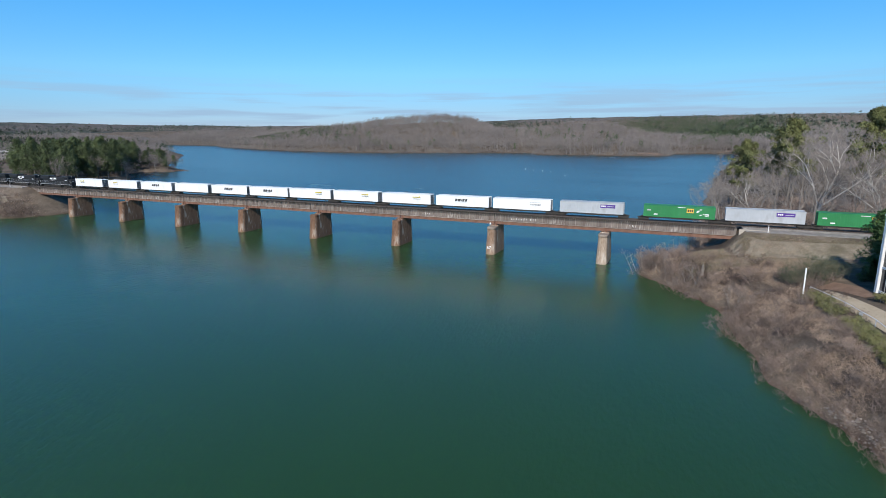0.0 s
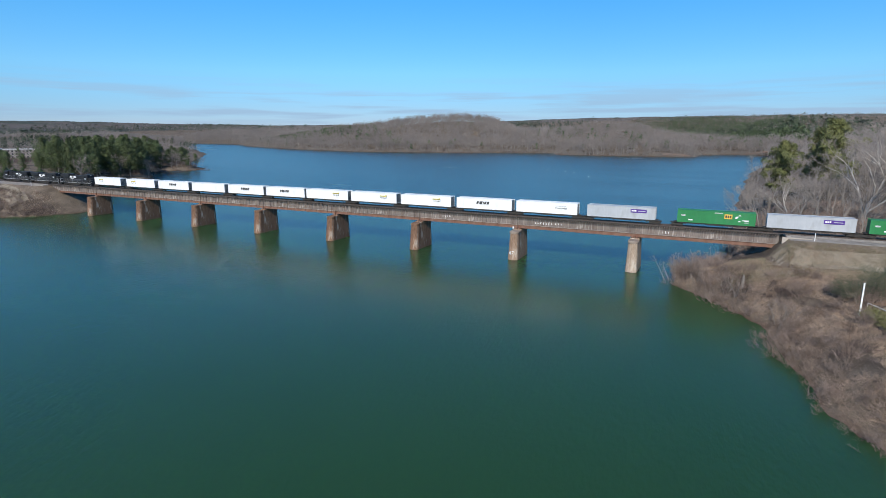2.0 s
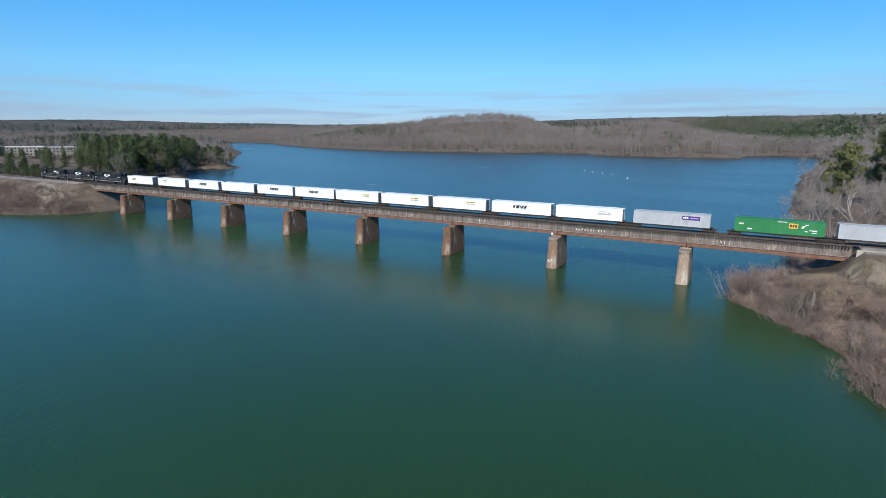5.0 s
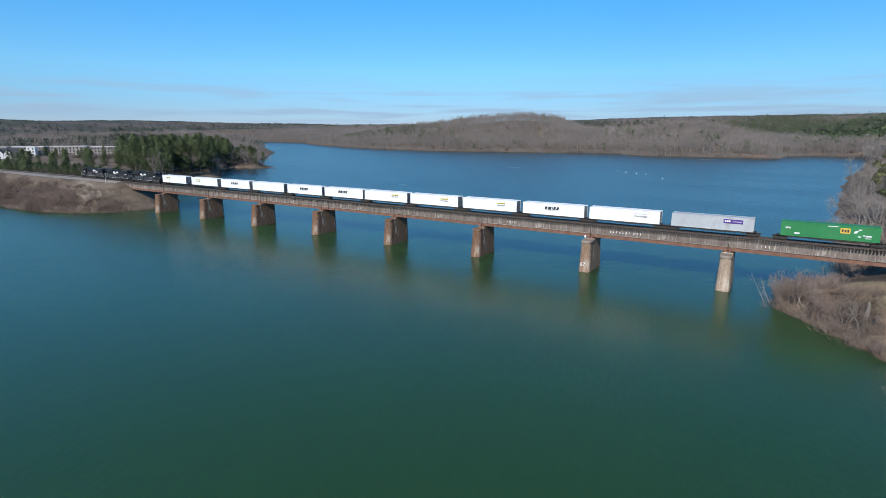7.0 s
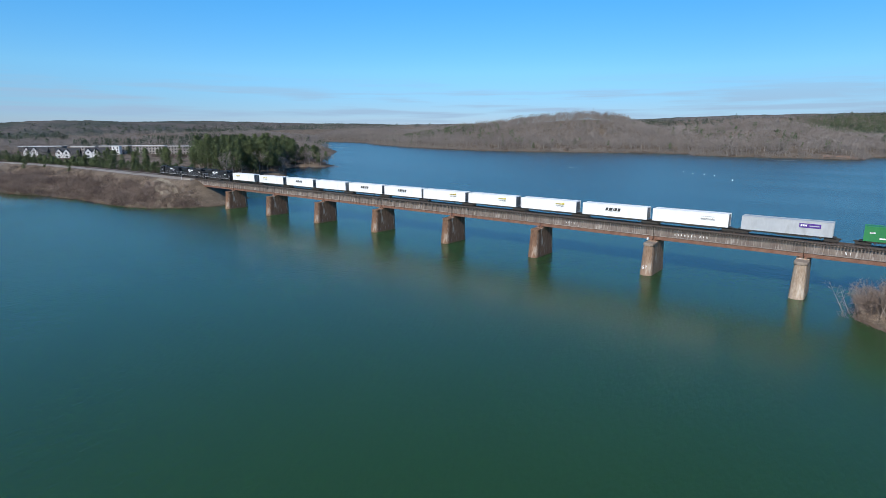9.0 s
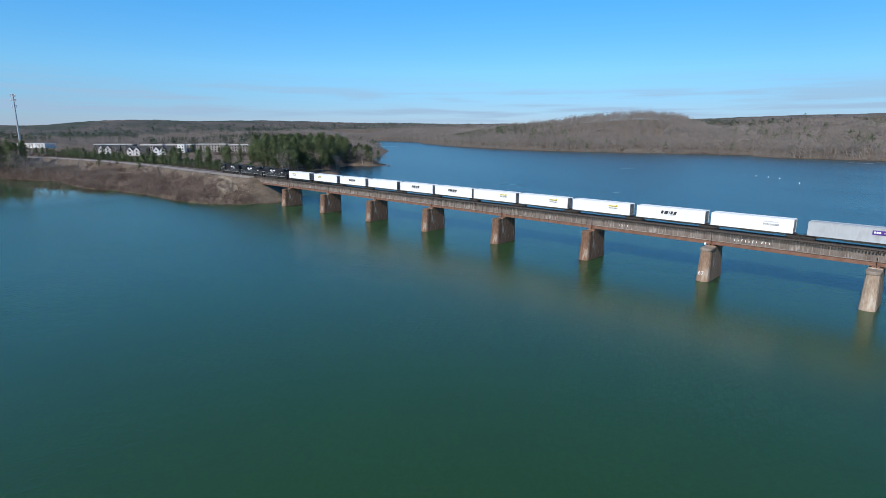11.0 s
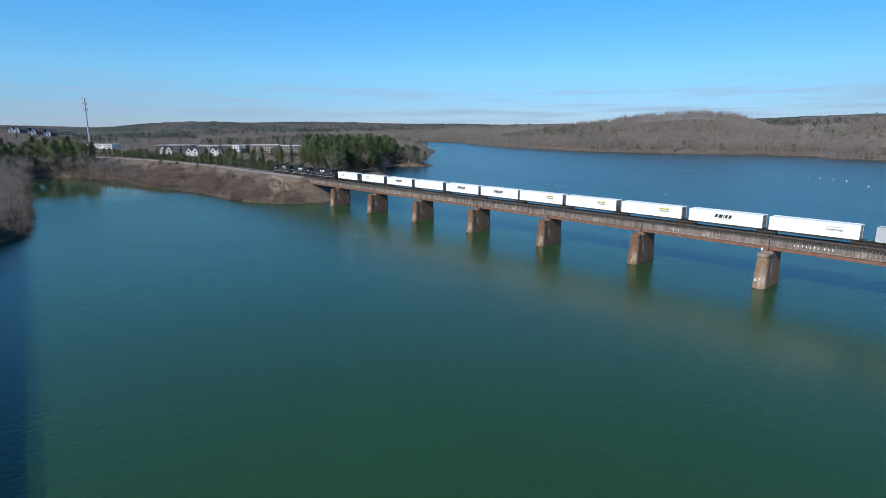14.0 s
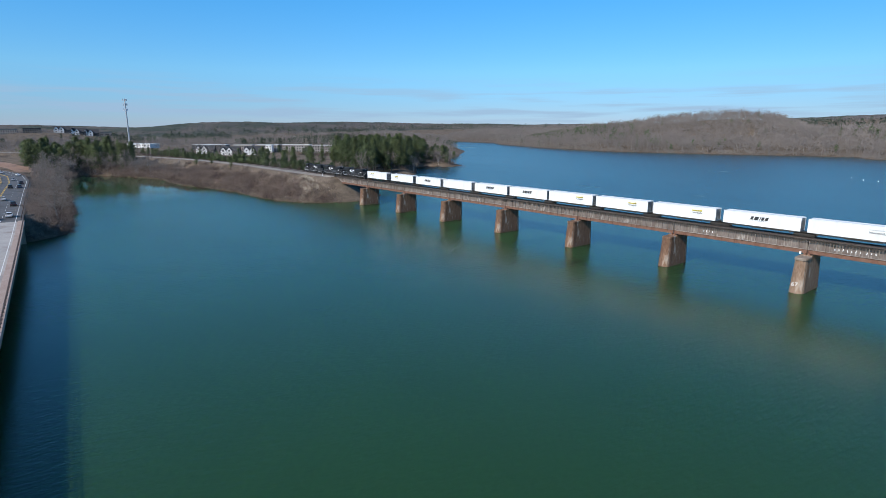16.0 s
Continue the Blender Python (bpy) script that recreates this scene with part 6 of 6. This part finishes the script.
# ---- road bridge and causeway ----
ROAD_BRIDGE = ROAD[(ROAD[:, 0] > 60) & (ROAD[:, 0] < 310)]
ROAD_BRIDGE = np.vstack([[(301, -149.55)], ROAD_BRIDGE[1:], [(46, -136.4)]])
LAND_ROAD = np.vstack([[(46, -136.4)], ROAD[4:]])
HALF = 10.8
rb = thing("road_bridge", "concrete highway bridge with brown steel railings", "bridge")
part("deck", solid_strip("deck", ROAD_BRIDGE, HALF, 6.4, 7.0), M_CONCRETE, rb, "worn pale concrete deck")
for s in (-1, 1):
    part("kerb", solid_strip("kerb", ROAD_BRIDGE, 0.8, 6.3, 7.22, s * (HALF - 0.4)), M_KERB, rb, "rust-tinted kerb walk")
    part("edge_girder", solid_strip("edge_girder", ROAD_BRIDGE, 0.2, 5.0, 6.36, s * (HALF - 1.2)), M_OLDSTEEL, rb)
    for z in (7.65, 8.05):
        part("railing_bar", solid_strip("railing_bar", ROAD_BRIDGE, 0.05, z, z + 0.12, s * (HALF + 0.2)), M_OLDSTEEL, rb, "brown railing bar")
d0 = ROAD_BRIDGE[0] - ROAD_BRIDGE[-1]
post_me = None
for k in range(128):
    q = k / 127
    x = 301 + (46 - 301) * q
    y = float(np.interp(x, ROAD_BRIDGE[::-1, 0], ROAD_BRIDGE[::-1, 1]))
    for s in (-1, 1):
        if post_me is None:
            ob = part("railing_post", block(0, 0, 0.5, 0.16, 0.12, 1.0, 0.01), M_OLDSTEEL, rb)
            post_me = ob.data
        else:
            ob = part("railing_post", post_me, None, rb)
        ob.location = (x, y - s * (HALF + 0.2), 7.2)
for x in (66, 98, 130, 162, 194, 226, 258):
    y = float(np.interp(x, ROAD_BRIDGE[::-1, 0], ROAD_BRIDGE[::-1, 1]))
    part("pier", block(x, y, 1.5, 1.6, 17, 8.0, 0.1), M_ABUT, rb, "concrete wall pier")
    part("pier_cap", block(x, y, 4.98, 2.0, 19, 0.9, 0.05), M_ABUT, rb)
part("abutment", block(45.2, -136.3, 2.4, 2.4, 21.4, 7.8, 0.05), M_ABUT, rb)

road = tagged(part("road", solid_strip("road", LAND_ROAD, HALF, 6.2, 7.0), M_ASPHALT), "worn grey asphalt highway on the causeway", "road", kind="structure")
FULL = np.vstack([ROAD_BRIDGE, LAND_ROAD[1:]])
for off, m, nm in ((9.0, M_PAINT_W, "edge_line"), (-9.0, M_PAINT_W, "edge_line"), (1.9, M_PAINT_Y, "centre_line"), (-1.9, M_PAINT_Y, "centre_line"), (1.55, M_PAINT_Y, "centre_line"), (-1.55, M_PAINT_Y, "centre_line")):
    part(nm, solid_strip(nm, FULL, 0.08, 6.9, 7.012, off), m, road)
seg = np.linalg.norm(np.diff(FULL, axis=0), axis=1)
s_full = np.concatenate([[0], np.cumsum(seg)])
dash = None


def road_at(s, off):
    x, y = np.interp(s, s_full, FULL[:, 0]), np.interp(s, s_full, FULL[:, 1])
    x2, y2 = np.interp(s + 1, s_full, FULL[:, 0]), np.interp(s + 1, s_full, FULL[:, 1])
    a = math.atan2(y2 - y, x2 - x)
    return x - math.sin(a) * off, y + math.cos(a) * off, a


for k in range(48):
    for off in (5.4, -5.4):
        x, y, a = road_at(60 + k * 9.5, off)
        if dash is None:
            dash = block(0, 0, 0, 3.0, 0.14, 0.012)
            ob = part("lane_dash", dash, M_PAINT_W, road)
            dash = ob.data
        else:
            ob = part("lane_dash", dash, None, road)
        ob.matrix_basis = Matrix.Translation((x, y, 7.008)) @ Matrix.Rotation(a, 4, "Z")
rail = thing("guardrail", "weathered brown steel guardrail along the causeway shoulder", "guardrail")
part("beam", solid_strip("beam", LAND_ROAD, 0.05, 7.45, 7.76, -(HALF - 0.5)), M_OLDSTEEL, rail)
for k in range(60):
    x, y, a = road_at(258 + k * 5, -(HALF - 0.45))
    ob = part("post", block(0, 0, 0.35, 0.12, 0.18, 0.95), M_OLDSTEEL, rail)
    ob.matrix_basis = Matrix.Translation((x, y, 7.0)) @ Matrix.Rotation(a, 4, "Z")


def build_car(paint, label, tall=0.0):
    c = thing("car", label, "car", "cars on the highway")
    bm = bmesh.new()
    side_profile(bm, [(-2.25, 0.35), (-2.3, 0.75), (-2.1, 0.92 + tall * 0.2), (2.1, 0.98 + tall * 0.25), (2.28, 0.75), (2.25, 0.35)], -0.88, 0.88)
    bmesh.ops.bevel(bm, geom=bm.edges[:], offset=0.06, segments=2, affect="EDGES")
    body = part("body", bm, paint, c)
    bm = bmesh.new()
    loft(bm, [[(-1.35, -0.82, 0.95 + tall * 0.2), (1.75 + tall * 0.3, -0.82, 0.95 + tall * 0.2), (1.75 + tall * 0.3, 0.82, 0.95 + tall * 0.2), (-1.35, 0.82, 0.95 + tall * 0.2)],
              [(-0.65, -0.66, 1.42 + tall), (1.15 + tall, -0.66, 1.42 + tall), (1.15 + tall, 0.66, 1.42 + tall), (-0.65, 0.66, 1.42 + tall)]])
    part("cabin_glass", bm, M_GLASS, c, "dark car windows")
    part("roof", block(0.25 + tall * 0.5, 0, 1.44 + tall, 1.85 + tall, 1.36, 0.06, 0.02), paint, c)
    for x in (-1.4, 1.4):
        for y in (-0.82, 0.82):
            bm = bmesh.new()
            rod(bm, (x, y - 0.1, 0.33), (x, y + 0.1, 0.33), 0.33, 14)
            w = part("wheel", bm, M_TYRE, c)
            bm = bmesh.new()
            sy = 0.105 if y > 0 else -0.105
            rod(bm, (x, y + sy, 0.33), (x, y + sy * 1.1, 0.33), 0.2, 10)
            part("hub", bm, M_GALV, w)
    for y in (-0.6, 0.6):
        part("headlight", block(-2.27, y, 0.72, 0.06, 0.32, 0.14, 0.02), M_SIGN, c)
        part("tail_light", block(2.26, y, 0.74, 0.05, 0.3, 0.14, 0.02), M_RED, c)
    return c


CARS = [build_car(car_paint("white_car_paint", (0.74, 0.74, 0.74)), "white saloon car on the highway"),
        build_car(car_paint("black_car_paint", (0.02, 0.021, 0.024)), "black sport utility car on the highway", 0.3),
        build_car(car_paint("silver_car_paint", (0.42, 0.44, 0.46)), "silver saloon car on the highway"),
        build_car(car_paint("dark_blue_car_paint", (0.03, 0.05, 0.09)), "dark blue sport utility car on the highway", 0.3)]
PLACES = [(0, -7.2, 268), (1, -7.3, 300), (0, -3.4, 262), (0, -3.4, 322), (3, -7.2, 378), (1, -3.6, 380), (1, -7.2, 402), (0, 3.6, 412), (2, -3.5, 430), (0, 7.2, 370),
          (3, 3.6, 452), (0, -7.2, 470), (2, 7.2, 500), (1, 3.5, 520), (0, -3.5, 500)]
used = set()
for k, off, s in PLACES:
    x, y, a = road_at(s, off)
    m = Matrix.Translation((x, y, 7.0)) @ Matrix.Rotation(a + (0 if off > 0 else math.pi), 4, "Z")
    if k in used:
        copy_thing(CARS[k], m)
    else:
        CARS[k].matrix_basis = m
        used.add(k)


# the bridge runs slightly downhill to the east
def fall(x):
    return 4.6 * max(0.0, x - 46) / 255


for ob in rb.children_recursive + road.children_recursive:
    if ob.matrix_basis.translation.length > 1e-6:
        ob.location.z -= fall(ob.location.x)
        ob.location.y -= 0.33 * fall(ob.location.x)
    else:
        for v in ob.data.vertices:
            v.co.y -= 0.33 * fall(v.co.x)
            v.co.z -= fall(v.co.x)
for c in [o for o in bpy.data.objects if o.name.split(".")[0] == "car"]:
    c.location.z -= fall(c.location.x)


# ---- houses, mast and distance ----
def gable_house(x, y, turn, l=20, w=10, h=4.6, rise=5.0, scale=1.12):
    """A long dark-roofed house with two white front gables."""
    t = thing("house", "dark-roofed house with two white front gables", "house", "white gabled houses", at=pose(x, y, float(terrain(x, y)) - 0.3, 0, 0, turn))
    part("wall", block(0, 0, h / 2, l, w, h), M_DARKSIDING, t, "dark grey siding wall")
    for s in (-1, 1):
        bm = bmesh.new()
        a, b = s * (w / 2 + 0.5), h - 0.3
        vs = [(a, b), (0, h + rise), (0, h + rise + 0.3), (a, b + 0.3)]
        lo = [bm.verts.new((-l / 2 - 0.4, p, q)) for p, q in vs]
        hi = [bm.verts.new((l / 2 + 0.4, p, q)) for p, q in vs]
        for k in range(4):
            bm.faces.new((lo[k], lo[(k + 1) % 4], hi[(k + 1) % 4], hi[k]))
        bm.faces.new(lo[::-1])
        bm.faces.new(hi)
        bmesh.ops.recalc_face_normals(bm, faces=bm.faces[:])
        part("roof", bm, M_ROOF, t, "dark shingle roof slope")
    for gx in (-6.9, -0.7):
        bm = bmesh.new()
        side_profile(bm, [(gx - 2.9, 0), (gx - 2.9, h + 0.6), (gx, h + 4.3), (gx + 2.9, h + 0.6), (gx + 2.9, 0)], -w / 2 - 1.0, 0)
        gable = part("gable", bm, M_HOUSE_W, t, "white front gable")
        for s in (-1, 1):
            bm = bmesh.new()
            side_profile(bm, [(gx, h + 4.32), (gx + s * 3.25, h + 0.17), (gx + s * 3.25, h + 0.42), (gx, h + 4.6)], -w / 2 - 1.3, 0)
            part("gable_roof", bm, M_ROOF, gable)
        for z in (1.8, 5.2):
            part("window", block(gx, -w / 2 - 1.02, z, 1.5, 0.08, 1.6), M_GLASS, gable)
    for k in range(3):
        part("window", block(3.4 + k * 1.7, -w / 2 - 0.02, 1.9, 1.1, 0.08, 1.6), M_GLASS, t)
    part("door", block(8.8, -w / 2 - 0.02, 1.05, 1.0, 0.08, 2.1), M_ROOF, t)
    t.scale = (scale, scale, scale)
    return t


def flat_block(name, x, y, turn, l, w, storeys, wall, label, group, roof=M_ROOF_W, bays=None):
    t = thing(name, label, "building", group, at=pose(x, y, float(terrain(x, y)) - 0.3, 0, 0, turn))
    h = storeys * 3.2 + 0.6
    part("wall", block(0, 0, h / 2, l, w, h), wall, t)
    part("roof", block(0, 0, h + 0.25, l + 0.8, w + 0.8, 0.5), roof, t)
    n = bays or int(l / 3.4)
    me = None
    for s in range(storeys):
        for k in range(n):
            for side in (-1,):
                if me is None:
                    ob = part("window", block(0, 0, 0, 1.5, 0.10, 1.7), M_GLASS, t)
                    me = ob.data
                else:
                    ob = part("window", me, None, t)
                ob.location = (-l / 2 + (k + 0.5) * l / n, side * w / 2, 1.9 + 3.2 * s)
    return t


for x, y, tn in ((-502, 80, 60), (-450, 95, 60), (-431, 117, 60)):
    gable_house(x, y, tn)
for x, y, tn, l, mt in ((-510, 132, 50, 26, M_BRICK), (-488, 158, 50, 32, M_BRICK), (-463, 188, 50, 36, M_BRICK), (-438, 218, 50, 34, M_BRICK), (-412, 249, 50, 36, M_BRICK)):
    flat_block("apartment_block", x, y, tn, l, 13, 3, mt, "tan brick apartment block with a white flat roof", "apartment blocks")
flat_block("apartment_block", -472, 153, 50, 8, 8, 3, M_HOUSE_W, "white apartment block with dark windows", "apartment blocks", bays=2)
flat_block("warehouse", -678, 137, 60, 50, 30, 2, M_DARKSIDING, "low dark commercial building with a white flat roof", "commercial buildings", bays=10)
flat_block("warehouse", -800, 62, 40, 44, 24, 2, M_HOUSE_W, "pale commercial building near the mast", "commercial buildings", bays=8)
for y in (-16, 12, 38):
    gable_house(-1250, y, 85, scale=1.6)
flat_block("apartment_block", -1246, 66, 85, 24, 16, 4, M_BRICK, "distant tan hillside apartment block", "hillside blocks", M_ROOF, 10)
flat_block("apartment_block", -1250, -70, 85, 32, 16, 3, M_DARKSIDING, "distant dark-roofed hillside building", "hillside blocks", M_ROOF, 8)
flat_block("apartment_block", -1250, -116, 85, 40, 16, 3, M_BRICK, "distant tan dark-roofed hillside building", "hillside blocks", M_ROOF, 10)

g = float(terrain(-400, -23))
mast = thing("lattice_mast", "tall slim telephone mast with antenna racks", "mast", at=pose(-400, -23, g - 0.3))
bm = bmesh.new()
rod(bm, (0, 0, 0), (0, 0, 59 - g + 7), 0.95, 12, 0.55)
part("pole", bm, M_GALV, mast)
for z in (54, 59.5, 64):
    z = z - g + 1
    for k in range(3):
        a = k * 2.094
        bm = bmesh.new()
        rod(bm, (0, 0, z), (1.9 * math.cos(a), 1.9 * math.sin(a), z), 0.09, 5)
        arm = part("arm", bm, M_GALV, mast)
        for q in (-0.5, 0.5):
            bm = block(1.95 * math.cos(a + q * 0.5), 1.95 * math.sin(a + q * 0.5), z, 0.35, 0.35, 2.4, 0.03)
            part("antenna", bm, M_SIGN, arm)

clay = drape([(-330, -150), (-300, -132), (-262, -121), (-225, -115)], 7.0, 0.12)
tagged(part("clay_cut", clay, M_CLAY), "bare red clay roadside cut beyond the causeway", "bank", kind="structure")
# bare clay at the water's edge of the far shore, buoys, and the haze-blue mountains
for x, y, r in ((214, 693, 18), (330, 812, 26)):
    v, f = strip(np.array([(x - r, y + 1.0), (x, y + 2.5), (x + r, y + 1.0)], float), [(-4, 0), (0, 0), (4, 0)], step=4)
    v[:, 2] = np.maximum(terrain(v[:, 0], v[:, 1]), -0.4) + 0.35
    me = tris("clay_bank", v, f)
    me.flip_normals()
    tagged(part("clay_bank", me, M_CLAY), "bare orange clay bank at the far waterline", "bank", kind="structure")
buoy = None
for x, y in ((125.0, 354.0), (136.0, 339.0), (146.0, 332.0), (155.0, 325.0), (174.0, 290.0)):
    if buoy is None:
        buoy = thing("buoy", "small white buoy floating on the lake", "buoy", "buoys", at=pose(x, y, 0))
        bm = bmesh.new()
        rod(bm, (0, 0, -0.4), (0, 0, 0.3), 0.28, 12, 0.24)
        part("float", bm, M_SIGN, buoy)
        bm = bmesh.new()
        rod(bm, (0, 0, 0.3), (0, 0, 0.8), 0.1, 8, 0.07)
        part("spar", bm, M_SIGN, buoy)
    else:
        copy_thing(buoy, pose(x, y, 0))
dock = thing("dock", "low wooden dock at the tip of the point", "dock", at=pose(-155, 216, 0, 0, 0, 25))
part("planking", block(0, 0, 0.75, 14, 2.2, 0.18, 0.02), M_RUST, dock)
for x in (-6, 0, 6):
    for y in (-0.9, 0.9):
        bm = bmesh.new()
        rod(bm, (x, y, -3), (x, y, 1.1), 0.14, 7)
        part("pile", bm, M_TIE, dock)


def ridge(points, base):
    bm = bmesh.new()
    lo, hi = [], []
    for k, (x, y, h) in enumerate(points):
        lo.append(bm.verts.new((x, y, base)))
        hi.append(bm.verts.new((x, y, h)))
    for k in range(len(points) - 1):
        bm.faces.new((lo[k], lo[k + 1], hi[k + 1], hi[k]))
    return bm


r = random.Random(3)
pts = []
for k in range(60):
    q = k / 59
    x, y = -4300 + 3700 * q, 2300 + 1900 * q
    pts.append((x, y, 56 + 14 * math.sin(k * 0.35) + 9 * math.sin(k * 0.9 + 1) + r.uniform(-4, 4)))
tagged(part("backdrop", ridge(pts, -5), M_MOUNTAIN), "low mountain range on the far horizon with haze blue painted in", "mountains", kind="structure")

# ---- bridge ties, one by one near the eastern end, the rest joined ----
TIE = None
TIE_LONG = None
tie_far = bmesh.new()
for k in range(500):
    x = 271.0 - k * 0.542
    if k < 298:
        if TIE is None:
            ob = part("tie", block(0, 0, 0, 0.25, 4.7, 0.30), M_TIE, BRIDGE)
            TIE = ob.data
        else:
            ob = part("tie", TIE, None, BRIDGE)
        ob.location = (x, CY + 0.06 * math.sin(k * 12.9898), 11.0)
    else:
        box(tie_far, x, CY + 0.06 * math.sin(k * 12.9898), 11.0, 0.25, 4.7, 0.30)
tagged(part("ties", tie_far, M_TIE, BRIDGE), kind="stuff")
